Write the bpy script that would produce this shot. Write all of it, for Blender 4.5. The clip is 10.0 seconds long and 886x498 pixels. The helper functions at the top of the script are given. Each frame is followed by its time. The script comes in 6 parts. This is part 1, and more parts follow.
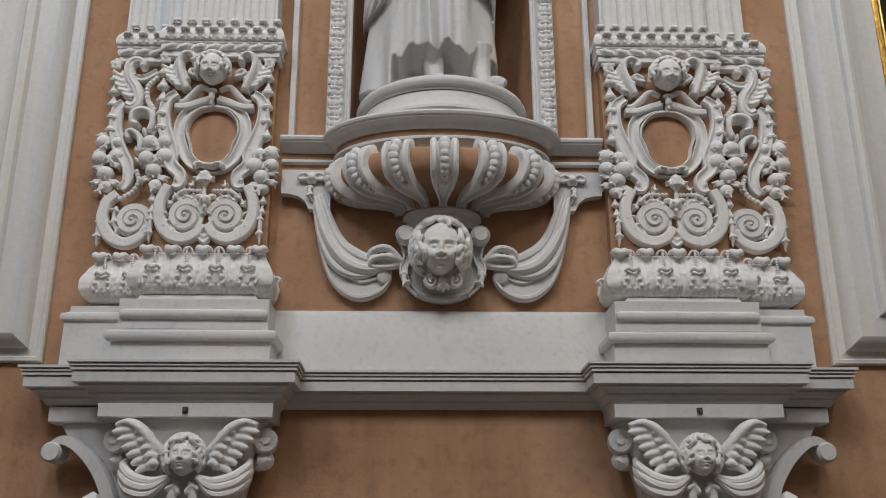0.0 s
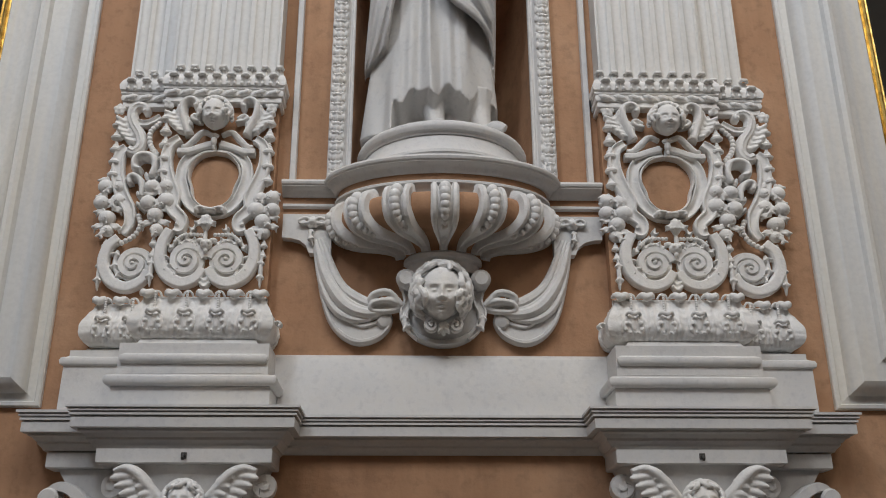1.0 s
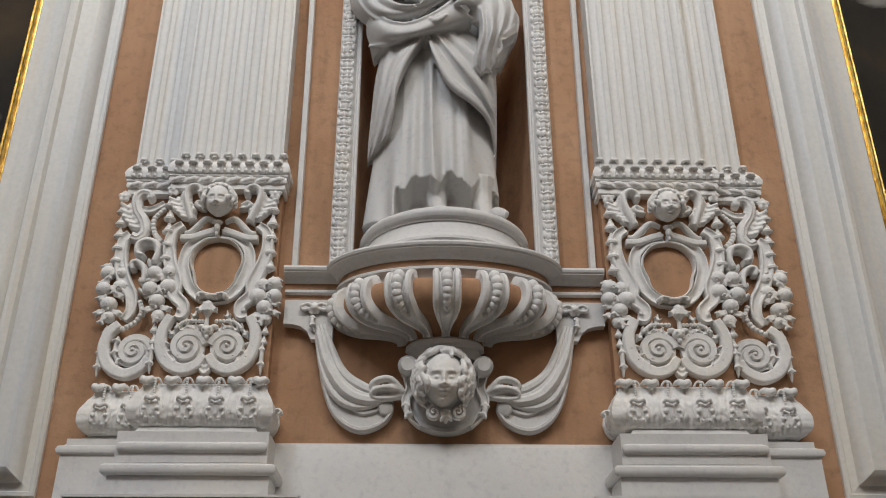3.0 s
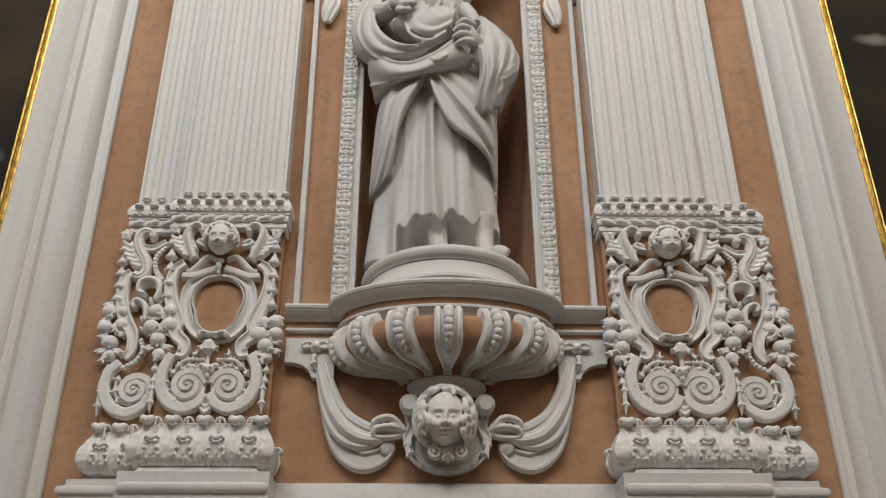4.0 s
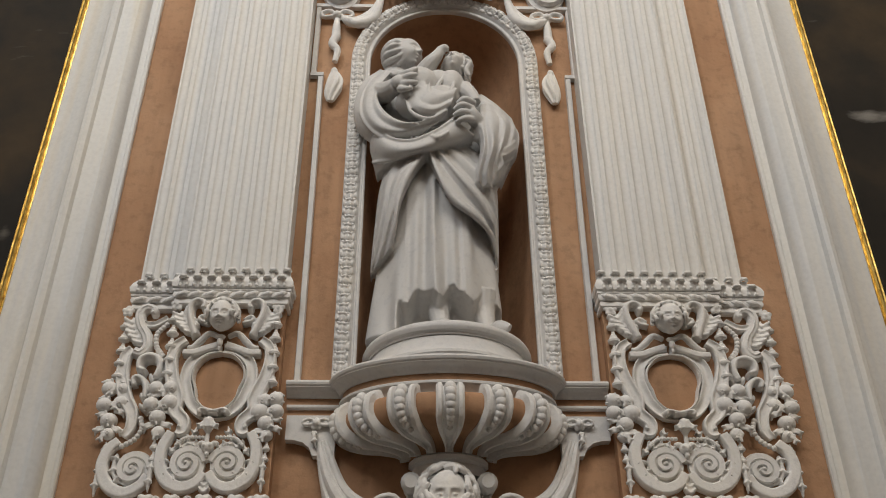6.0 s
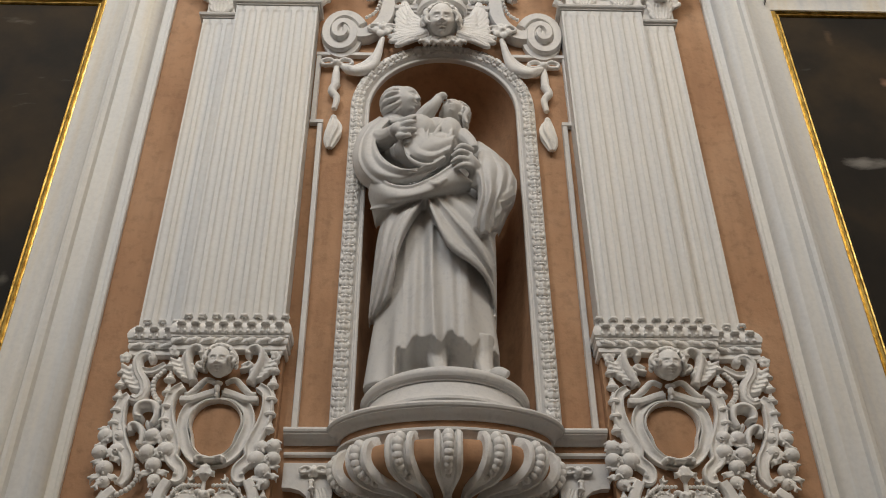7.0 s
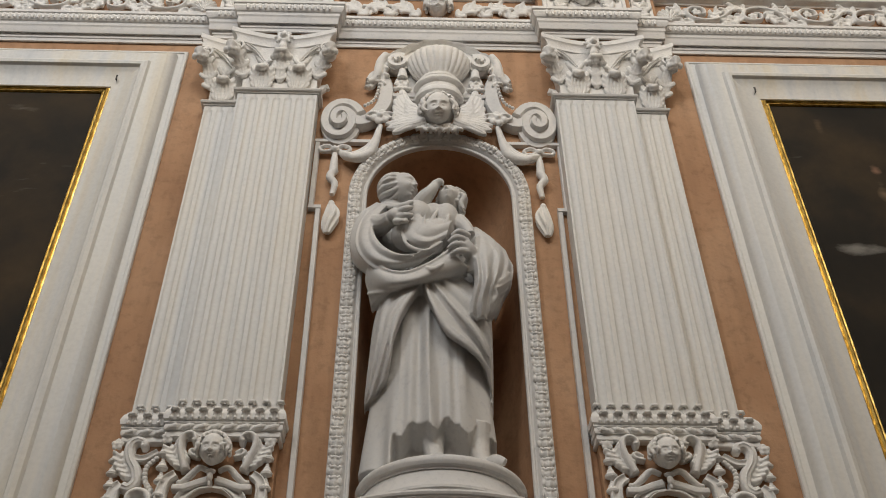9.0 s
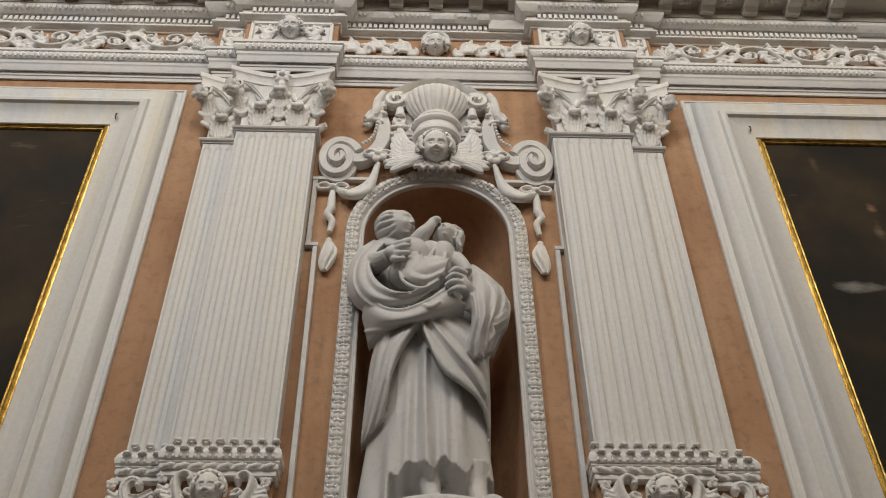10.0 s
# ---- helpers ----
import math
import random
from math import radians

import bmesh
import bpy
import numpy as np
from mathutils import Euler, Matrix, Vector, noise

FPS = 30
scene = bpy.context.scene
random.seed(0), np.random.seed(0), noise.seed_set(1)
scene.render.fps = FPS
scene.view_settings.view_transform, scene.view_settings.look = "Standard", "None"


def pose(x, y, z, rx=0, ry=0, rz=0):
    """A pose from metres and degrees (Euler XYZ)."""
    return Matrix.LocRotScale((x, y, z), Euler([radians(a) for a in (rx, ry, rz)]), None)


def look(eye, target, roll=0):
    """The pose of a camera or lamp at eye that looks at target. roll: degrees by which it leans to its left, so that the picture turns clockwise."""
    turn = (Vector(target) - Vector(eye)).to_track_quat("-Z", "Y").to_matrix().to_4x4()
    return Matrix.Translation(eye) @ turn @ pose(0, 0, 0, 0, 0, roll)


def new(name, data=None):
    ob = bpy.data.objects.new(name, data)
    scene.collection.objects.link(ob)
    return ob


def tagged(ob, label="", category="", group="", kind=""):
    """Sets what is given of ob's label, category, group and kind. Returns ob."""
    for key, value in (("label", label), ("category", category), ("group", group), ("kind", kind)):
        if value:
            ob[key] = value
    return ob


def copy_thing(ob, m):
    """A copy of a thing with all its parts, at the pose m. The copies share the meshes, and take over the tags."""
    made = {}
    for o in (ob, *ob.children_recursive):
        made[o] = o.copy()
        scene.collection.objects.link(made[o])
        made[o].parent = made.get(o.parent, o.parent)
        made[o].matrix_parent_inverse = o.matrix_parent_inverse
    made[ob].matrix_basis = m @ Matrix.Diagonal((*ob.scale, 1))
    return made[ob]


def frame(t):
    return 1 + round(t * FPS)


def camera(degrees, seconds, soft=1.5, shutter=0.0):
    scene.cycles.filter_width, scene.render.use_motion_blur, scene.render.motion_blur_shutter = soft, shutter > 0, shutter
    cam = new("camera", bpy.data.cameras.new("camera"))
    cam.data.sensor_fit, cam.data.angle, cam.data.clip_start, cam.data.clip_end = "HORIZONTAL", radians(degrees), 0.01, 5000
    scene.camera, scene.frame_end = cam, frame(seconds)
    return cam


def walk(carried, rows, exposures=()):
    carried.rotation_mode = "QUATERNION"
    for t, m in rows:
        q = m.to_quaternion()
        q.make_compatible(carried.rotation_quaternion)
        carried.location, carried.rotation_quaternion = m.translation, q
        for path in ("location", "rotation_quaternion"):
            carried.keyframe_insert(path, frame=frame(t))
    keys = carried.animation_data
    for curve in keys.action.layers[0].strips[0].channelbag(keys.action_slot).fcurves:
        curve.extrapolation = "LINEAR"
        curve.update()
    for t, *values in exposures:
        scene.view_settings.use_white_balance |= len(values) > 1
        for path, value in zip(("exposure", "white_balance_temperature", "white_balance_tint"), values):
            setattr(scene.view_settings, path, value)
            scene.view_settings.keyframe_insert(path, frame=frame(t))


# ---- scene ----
cam = camera(50.1, 10.0, 1.0)
EXPOSURES = [(0.0, -0.30, 6120, 10), (3.0, -0.26, 6300, 10), (5.5, -0.43, 6780, 10), (10.0, -0.67, 6880, 10)]
PATH = [
    (0, (-0.141, -4.351, 1.507), (-0.078, -2.459, 2.151), -0.2),
    (0.5, (-0.144, -4.352, 1.509), (-0.08, -2.474, 2.194), -0.2),
    (1, (-0.143, -4.356, 1.511), (-0.081, -2.495, 2.24), -0.2),
    (1.5, (-0.142, -4.354, 1.511), (-0.082, -2.511, 2.286), -0.2),
    (2, (-0.147, -4.353, 1.515), (-0.087, -2.528, 2.331), -0.2),
    (2.5, (-0.148, -4.353, 1.519), (-0.088, -2.545, 2.373), -0.2),
    (3, (-0.143, -4.354, 1.517), (-0.087, -2.565, 2.41), -0.2),
    (4.5, (-0.142, -4.365, 1.525), (-0.091, -2.629, 2.516), -0.3),
    (5, (-0.144, -4.37, 1.525), (-0.094, -2.652, 2.548), -0.3),
    (5.5, (-0.143, -4.372, 1.525), (-0.096, -2.675, 2.582), -0.4),
    (7, (-0.146, -4.39, 1.528), (-0.094, -2.769, 2.698), -0.5),
    (7.5, (-0.147, -4.399, 1.528), (-0.095, -2.806, 2.737), -0.5),
    (8, (-0.151, -4.398, 1.531), (-0.097, -2.833, 2.776), -0.5),
    (8.5, (-0.15, -4.401, 1.534), (-0.095, -2.862, 2.81), -0.6),
    (9, (-0.146, -4.407, 1.535), (-0.089, -2.894, 2.841), -0.6),
    (9.5, (-0.144, -4.408, 1.535), (-0.085, -2.921, 2.871), -0.6),
    (10, (-0.144, -4.413, 1.537), (-0.083, -2.951, 2.901), -0.7),
]
walk(cam, [(t, look(eye, target, roll)) for t, eye, target, roll in PATH],
     exposures=EXPOSURES)

# ---- world and light ----
world = bpy.data.worlds.new("world")
scene.world = world
world.use_nodes = True
wn = world.node_tree.nodes
sky = wn.new("ShaderNodeTexSky")
sky.sky_type, sky.sun_disc, sky.sun_elevation, sky.sun_rotation = "NISHITA", False, radians(40), radians(200)
wn["Background"].inputs["Strength"].default_value = 0.1
world.node_tree.links.new(sky.outputs["Color"], wn["Background"].inputs["Color"])


def window_light(name, m, w, h, watts, colour):
    lamp = bpy.data.lights.new(name, "AREA")
    lamp.shape, lamp.size, lamp.size_y, lamp.energy, lamp.color = "RECTANGLE", w, h, watts, colour
    ob = new(name, lamp)
    ob.matrix_world = m
    return ob


# daylight of the high nave windows behind the camera
for wx, watts, col in ((-5.0, 680, (0.92, 0.96, 1.0)), (0.0, 520, (1.0, 0.98, 0.94)), (5.0, 440, (1.0, 0.91, 0.77))):
    window_light("window_daylight", look((wx, -8.9, 12.5), (wx * 0.6, 0, 11.5)), 2.5, 3.9, watts, col)


# ---- materials ----
def material(name, rough, build, bump=0.0, bump_scale=60.0, metal=0.0, detail=6.0):
    m = bpy.data.materials.new(name)
    m.use_nodes = True
    nt = m.node_tree
    bsdf = nt.nodes["Principled BSDF"]
    bsdf.inputs["Roughness"].default_value = rough
    bsdf.inputs["Metallic"].default_value = metal
    geo = nt.nodes.new("ShaderNodeNewGeometry").outputs["Position"]
    nt.links.new(build(nt, geo), bsdf.inputs["Base Color"])
    if bump:
        n1 = noise_node(nt, geo, bump_scale, detail)
        n2 = noise_node(nt, geo, bump_scale * 0.12, 4.0)
        add = nt.nodes.new("ShaderNodeMath")
        add.operation = "MULTIPLY_ADD"
        nt.links.new(n2, add.inputs[0])
        add.inputs[1].default_value = 2.0
        nt.links.new(n1, add.inputs[2])
        b = nt.nodes.new("ShaderNodeBump")
        b.inputs["Strength"].default_value, b.inputs["Distance"].default_value = bump, 0.004
        nt.links.new(add.outputs[0], b.inputs["Height"])
        nt.links.new(b.outputs["Normal"], bsdf.inputs["Normal"])
    return m


def noise_node(nt, vec, scale, detail=5.0, stretch=(1, 1, 1), rough=0.55, shift=0.0):
    mp = nt.nodes.new("ShaderNodeMapping")
    mp.inputs["Scale"].default_value = stretch
    mp.inputs["Location"].default_value = (shift, shift, shift)
    nt.links.new(vec, mp.inputs["Vector"])
    n = nt.nodes.new("ShaderNodeTexNoise")
    n.inputs["Scale"].default_value, n.inputs["Detail"].default_value, n.inputs["Roughness"].default_value = scale, detail, rough
    nt.links.new(mp.outputs[0], n.inputs["Vector"])
    return n.outputs["Fac"]


def ramp(nt, fac, stops):
    r = nt.nodes.new("ShaderNodeValToRGB")
    while len(r.color_ramp.elements) < len(stops):
        r.color_ramp.elements.new(0.5)
    for e, (p, c) in zip(r.color_ramp.elements, stops):
        e.position, e.color = p, (*c, 1)
    nt.links.new(fac, r.inputs["Fac"])
    return r.outputs["Color"]


def mix(nt, fac, a, b, mode="MIX"):
    n = nt.nodes.new("ShaderNodeMix")
    n.data_type, n.blend_type = "RGBA", mode
    if isinstance(fac, float):
        n.inputs["Factor"].default_value = fac
    else:
        nt.links.new(fac, n.inputs["Factor"])
    nt.links.new(a, n.inputs[6])
    nt.links.new(b, n.inputs[7])
    return n.outputs[2]


def own_shade(nt, lo, hi):
    info = nt.nodes.new("ShaderNodeObjectInfo").outputs["Random"]
    return ramp(nt, info, [(0.0, (lo, lo, lo)), (1.0, (hi, hi, hi))])


def stucco_build(base, dark, warm):
    def build(nt, v):
        a = ramp(nt, noise_node(nt, v, 2.2, 6.0), [(0.3, dark), (0.5, base), (0.72, warm)])
        b = ramp(nt, noise_node(nt, v, 28.0, 6.0, rough=0.65), [(0.25, (0.84, 0.84, 0.85)), (0.5, (1, 1, 1)), (0.8, (0.96, 0.95, 0.92))])
        c = mix(nt, 1.0, a, b, "MULTIPLY")
        return mix(nt, 1.0, c, own_shade(nt, 0.94, 1.0), "MULTIPLY")
    return build


def marbled_build(nt, v):
    a = ramp(nt, noise_node(nt, v, 7.0, 5.0, (1, 1, 0.04)), [(0.28, (0.50, 0.54, 0.58)), (0.43, (0.66, 0.67, 0.67)), (0.56, (0.74, 0.72, 0.66)), (0.74, (0.70, 0.60, 0.42))])
    b = ramp(nt, noise_node(nt, v, 1.7, 5.0, (1, 1, 0.4)), [(0.3, (0.60, 0.63, 0.66)), (0.55, (0.72, 0.71, 0.68)), (0.75, (0.70, 0.64, 0.54))])
    c = ramp(nt, noise_node(nt, v, 40.0, 5.0), [(0.3, (0.92, 0.92, 0.92)), (0.6, (1, 1, 1))])
    return mix(nt, 1.0, mix(nt, 0.4, a, b), c, "MULTIPLY")


def streaked_build(nt, v):
    a = ramp(nt, noise_node(nt, v, 9.0, 5.0, (1, 1, 0.045)), [(0.28, (0.58, 0.60, 0.62)), (0.43, (0.68, 0.685, 0.68)), (0.58, (0.73, 0.715, 0.68)), (0.76, (0.70, 0.64, 0.53))])
    b = ramp(nt, noise_node(nt, v, 1.7, 5.0, (1, 1, 0.4)), [(0.3, (0.62, 0.64, 0.67)), (0.55, (0.72, 0.71, 0.68)), (0.75, (0.69, 0.64, 0.55))])
    c = ramp(nt, noise_node(nt, v, 40.0, 5.0), [(0.3, (0.92, 0.92, 0.92)), (0.6, (1, 1, 1))])
    return mix(nt, 1.0, mix(nt, 0.4, a, b), c, "MULTIPLY")


def ochre_build(nt, v):
    a = ramp(nt, noise_node(nt, v, 1.3, 6.0), [(0.3, (0.38, 0.205, 0.112)), (0.5, (0.46, 0.265, 0.15)), (0.7, (0.52, 0.32, 0.195))])
    b = ramp(nt, noise_node(nt, v, 14.0, 7.0, rough=0.65), [(0.25, (0.70, 0.69, 0.68)), (0.5, (1, 1, 1)), (0.75, (1.0, 0.99, 0.97))])
    s = ramp(nt, noise_node(nt, v, 7.0, 4.0, (1, 1, 0.12)), [(0.3, (0.82, 0.81, 0.80)), (0.55, (1, 1, 1))])
    return mix(nt, 1.0, mix(nt, 1.0, a, b, "MULTIPLY"), s, "MULTIPLY")


def gold_build(nt, v):
    return ramp(nt, noise_node(nt, v, 22.0, 6.0), [(0.3, (0.30, 0.19, 0.05)), (0.55, (0.58, 0.40, 0.12)), (0.8, (0.72, 0.54, 0.22))])


SPOTS = (((2.63, -0.04, 5.36), (0.22, 0.07), (0.27, 0.26, 0.24)), ((2.65, -0.04, 6.49), (0.05, 0.09), (0.10, 0.06, 0.035)), ((2.92, -0.04, 6.05), (0.045, 0.06), (0.22, 0.12, 0.08)), ((2.91, -0.04, 5.83), (0.06, 0.12), (0.16, 0.11, 0.07)), ((-2.41, -0.04, 4.45), (0.05, 0.09), (0.14, 0.13, 0.11)))


def canvas_build(nt, v):
    a = ramp(nt, noise_node(nt, v, 1.1, 7.0, shift=3.1), [(0.30, (0.010, 0.009, 0.008)), (0.52, (0.022, 0.018, 0.013)), (0.66, (0.050, 0.034, 0.018)), (0.82, (0.085, 0.055, 0.03))])
    wisp = noise_node(nt, v, 2.2, 6.0, (0.6, 1, 2.2), shift=7.7)
    w = ramp(nt, wisp, [(0.66, (0, 0, 0)), (0.80, (0.14, 0.135, 0.125))])
    out = mix(nt, 1.0, a, w, "ADD")
    # painted cloud and small lights
    for c, r, col in SPOTS:
        sep = nt.nodes.new("ShaderNodeVectorMath")
        sep.operation = "SUBTRACT"
        nt.links.new(v, sep.inputs[0])
        sep.inputs[1].default_value = c
        sc = nt.nodes.new("ShaderNodeVectorMath")
        sc.operation = "MULTIPLY"
        sc.inputs[1].default_value = (1 / r[0], 0, 1 / r[1])
        nt.links.new(sep.outputs[0], sc.inputs[0])
        ln = nt.nodes.new("ShaderNodeVectorMath")
        ln.operation = "LENGTH"
        nt.links.new(sc.outputs[0], ln.inputs[0])
        ad = nt.nodes.new("ShaderNodeMath")
        ad.operation = "MULTIPLY_ADD"
        nt.links.new(noise_node(nt, v, 7.0, 6.0, (0.6, 1, 1.6)), ad.inputs[0])
        ad.inputs[1].default_value = 2.2
        nt.links.new(ln.outputs["Value"], ad.inputs[2])
        half = nt.nodes.new("ShaderNodeMath")
        half.operation = "MULTIPLY"
        half.inputs[1].default_value = 0.5
        nt.links.new(ad.outputs[0], half.inputs[0])
        out = mix(nt, 1.0, out, ramp(nt, half.outputs[0], [(0.45, col), (0.95, (0, 0, 0))]), "ADD")
    return out


def stone_build(nt, v):
    return ramp(nt, noise_node(nt, v, 3.0, 6.0), [(0.3, (0.11, 0.10, 0.085)), (0.6, (0.17, 0.155, 0.135))])


STUCCO = material("white_stucco", 0.72, stucco_build((0.83, 0.82, 0.80), (0.77, 0.77, 0.77), (0.84, 0.81, 0.75)), 0.7, 60)
# darker, greyer stucco for the cornice soffit, modillions and soffit rosettes
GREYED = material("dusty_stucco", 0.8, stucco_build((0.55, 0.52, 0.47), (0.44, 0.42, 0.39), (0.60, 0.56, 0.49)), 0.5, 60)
SMOOTH = material("painted_stucco", 0.6, stucco_build((0.70, 0.69, 0.675), (0.62, 0.625, 0.635), (0.71, 0.685, 0.645)), 0.3, 40)
STATUE = material("statue_stucco", 0.55, stucco_build((0.635, 0.63, 0.62), (0.575, 0.58, 0.585), (0.655, 0.635, 0.605)), 0.15, 60)
MARBLED = material("pale_marbling", 0.5, marbled_build, 0.15, 30)
STREAKED = material("streaked_marbling", 0.5, streaked_build, 0.15, 30)
OCHRE = material("ochre_plaster", 0.85, ochre_build, 0.6, 40)
GOLD = material("gilding", 0.28, gold_build, 0.25, 60, 1.0)
CANVAS = material("dark_canvas", 0.75, canvas_build, 0.1, 200)
CANVAS.node_tree.nodes["Principled BSDF"].inputs["Specular IOR Level"].default_value = 0.2
STONE = material("stone_floor", 0.5, stone_build, 0.2, 30)
# dark brown for the unseen lining that soaks up bounce light
DARK_LINING = material("dark_panelling", 0.6, lambda nt, v: ramp(nt, noise_node(nt, v, 5.0, 6.0, (1, 1, 0.1)), [(0.3, (0.07, 0.045, 0.03)), (0.7, (0.14, 0.095, 0.06))]), 0.2, 20)
IRON = material("dark_iron", 0.6, lambda nt, v: ramp(nt, noise_node(nt, v, 40.0), [(0.3, (0.03, 0.028, 0.025)), (0.7, (0.09, 0.08, 0.07))]))


# ---- mesh building ----
class Solid:
    """Vertices and faces of one mesh."""

    def __init__(self):
        self.v, self.f = [], []

    def loft(self, rings, closed=True, caps=True):
        n, k = len(rings[0]), len(self.v)
        for r in rings:
            self.v.extend([tuple(p) for p in r])
        for i in range(len(rings) - 1):
            for j in range(n if closed else n - 1):
                a, b = k + i * n + j, k + i * n + (j + 1) % n
                self.f.append((a, b, b + n, a + n))
        if caps:
            self.f.append(tuple(range(k + n - 1, k - 1, -1)))
            e = k + (len(rings) - 1) * n
            self.f.append(tuple(range(e, e + n)))
        return self

    def box(self, x0, x1, y0, y1, z0, z1):
        r = lambda z: [(x0, y0, z), (x1, y0, z), (x1, y1, z), (x0, y1, z)]
        return self.loft([r(z0), r(z1)])

    def ball(self, c, r, nu=14, nv=9, m=None):
        rx, ry, rz = (r, r, r) if isinstance(r, (int, float)) else r
        rings = []
        for i in range(nv + 1):
            a = math.pi * min(max(i / nv, 0.02), 0.98)
            ring = []
            for j in range(nu):
                b = 2 * math.pi * j / nu
                p = Vector((rx * math.sin(a) * math.cos(b), ry * math.sin(a) * math.sin(b), -rz * math.cos(a)))
                if m is not None:
                    p = m @ p
                ring.append(p + Vector(c))
            rings.append(ring)
        return self.loft(rings)

    def tube(self, pts, radii, n=10, flat=1.0):
        """A round tube through 3D points; flat squeezes it towards the wall."""
        pts = [Vector(p) for p in pts]
        if isinstance(radii, (int, float)):
            radii = [radii] * len(pts)
        rings = []
        for i, p in enumerate(pts):
            d = (pts[min(i + 1, len(pts) - 1)] - pts[max(i - 1, 0)]).normalized()
            s = d.cross(Vector((0, 1, 0)))
            s = s.normalized() if s.length > 1e-4 else Vector((1, 0, 0))
            o = d.cross(s).normalized()
            rings.append([p + radii[i] * (s * math.cos(2 * math.pi * j / n) + o * flat * math.sin(2 * math.pi * j / n)) for j in range(n)])
        return self.loft(rings)

    def ribbon(self, pts, widths, heights, y0, prof):
        """A relief band along (x, z) or (x, z, lift) points on the plane y0; prof holds (across, height) pairs."""
        pts = [Vector((p[0], p[1], p[2] if len(p) > 2 else 0.0)) for p in pts]
        n = len(pts)
        widths = [widths] * n if isinstance(widths, (int, float)) else widths
        heights = [heights] * n if isinstance(heights, (int, float)) else heights
        rings = []
        for i, p in enumerate(pts):
            d = pts[min(i + 1, n - 1)] - pts[max(i - 1, 0)]
            d = Vector((d.x, d.y)).normalized()
            s = Vector((d.y, -d.x))
            rings.append([(p.x + s.x * u * widths[i], y0 - p.z - h * heights[i], p.y + s.y * u * widths[i]) for u, h in prof])
        return self.loft(rings)

    def sweep(self, path, profile, place, closed=False, caps=True):
        """A moulding: profile of (out, w) along a flat path, mitred; place(p, q, w) gives the point."""
        n = len(path)
        rings = []
        for i, p in enumerate(path):
            a = path[i - 1] if (i or closed) else None
            b = path[(i + 1) % n] if (i < n - 1 or closed) else None
            nn = []
            for s, e in ((a, p), (p, b)):
                if s is not None and e is not None:
                    d = Vector((e[0] - s[0], e[1] - s[1])).normalized()
                    nn.append(Vector((d.y, -d.x)))
            m = nn[0] if len(nn) == 1 else (nn[0] + nn[1]) / max(0.3, 1 + nn[0].dot(nn[1]))
            rings.append([place(p[0] + m.x * o, p[1] + m.y * o, w) for o, w in profile])
        if closed:
            rings.append(rings[0])
        return self.loft(rings, caps=caps and not closed)


PLAN = lambda p, q, w: (p, q, w)
FACE = lambda p, q, w: (p, w, q)
FLAT = [(-0.5, 0), (-0.5, 0.7), (-0.38, 1), (0.38, 1), (0.5, 0.7), (0.5, 0)]
FILLET = [(-0.5, 0), (-0.5, 0.8), (-0.42, 1), (-0.3, 1), (-0.24, 0.72), (0.24, 0.72), (0.3, 1), (0.42, 1), (0.5, 0.8), (0.5, 0)]
ROUND = [(-0.5, 0), (-0.45, 0.5), (-0.28, 0.86), (0, 1), (0.28, 0.86), (0.45, 0.5), (0.5, 0)]
LEAF = [(-0.5, 0), (-0.48, 0.45), (-0.3, 0.85), (-0.1, 0.75), (0, 1), (0.1, 0.75), (0.3, 0.85), (0.48, 0.45), (0.5, 0)]
CUP = [(-0.5, 0), (-0.5, 0.9), (-0.42, 1), (-0.3, 0.8), (-0.1, 0.55), (0.15, 0.5), (0.3, 0.75), (0.42, 1), (0.5, 0.9), (0.5, 0)]


def finish(me, angle=38):
    me.validate()
    me.update()
    me.shade_smooth()
    me.set_sharp_from_angle(angle=radians(angle))


WORN = dict.fromkeys(("top_leaf", "top_scroll", "outer_leaf", "outer_top_scroll", "curled_leaf", "leaf_curl", "garland", "flower_knot", "ear_scroll", "inner_leaf", "inner_sprig", "volute_leaf",
                      "outer_volute_leaf", "hanging_flower", "ear_ribbon", "cartouche_frame", "cartouche_foot", "cartouche_lobe", "cartouche_arm", "brow_fold", "side_scroll", "lower_band", "outer_band", "outer_lower_band", "outer_ribbon",
                      "bottom_dart", "husk_drop", "drooping_leaf", "middle_leaf", "lower_leaf", "flower", "stem_flower", "corner_volute", "wing", "lower_wing", "rosette", "fruit_sprig", "hood_leaf", "collar_leaf", "scroll_leaf",
                      "bow", "ribbon_end", "ribbon_tail", "lappet", "chin_leaf", "bow_knot", "bow_loop"), 0.005)
WORN.update(dict.fromkeys(("cherub_head", "cherub_mask", "small_mask", "fringe"), 0.0026), **dict.fromkeys(("torus_leaf", "crest_leaf", "crest_tip", "carved_leaf", "rope_twist", "curled_tip", "drop_cap"), 0.003), **dict.fromkeys(("foliage_scroll", "foliage_leaf"), 0.006))


def weather(ob, voxel):
    """Fuse the strokes of a carving into one worn skin."""
    md = ob.modifiers.new("fuse", "REMESH")
    md.mode, md.voxel_size, md.use_smooth_shade = "VOXEL", voxel, True
    sm = ob.modifiers.new("soften", "SMOOTH")
    sm.factor, sm.iterations = 0.5, 2
    me = bpy.data.meshes.new_from_object(ob.evaluated_get(bpy.context.evaluated_depsgraph_get()))
    ob.modifiers.clear()
    old, ob.data = ob.data, me
    name = old.name
    bpy.data.meshes.remove(old)
    me.name = name


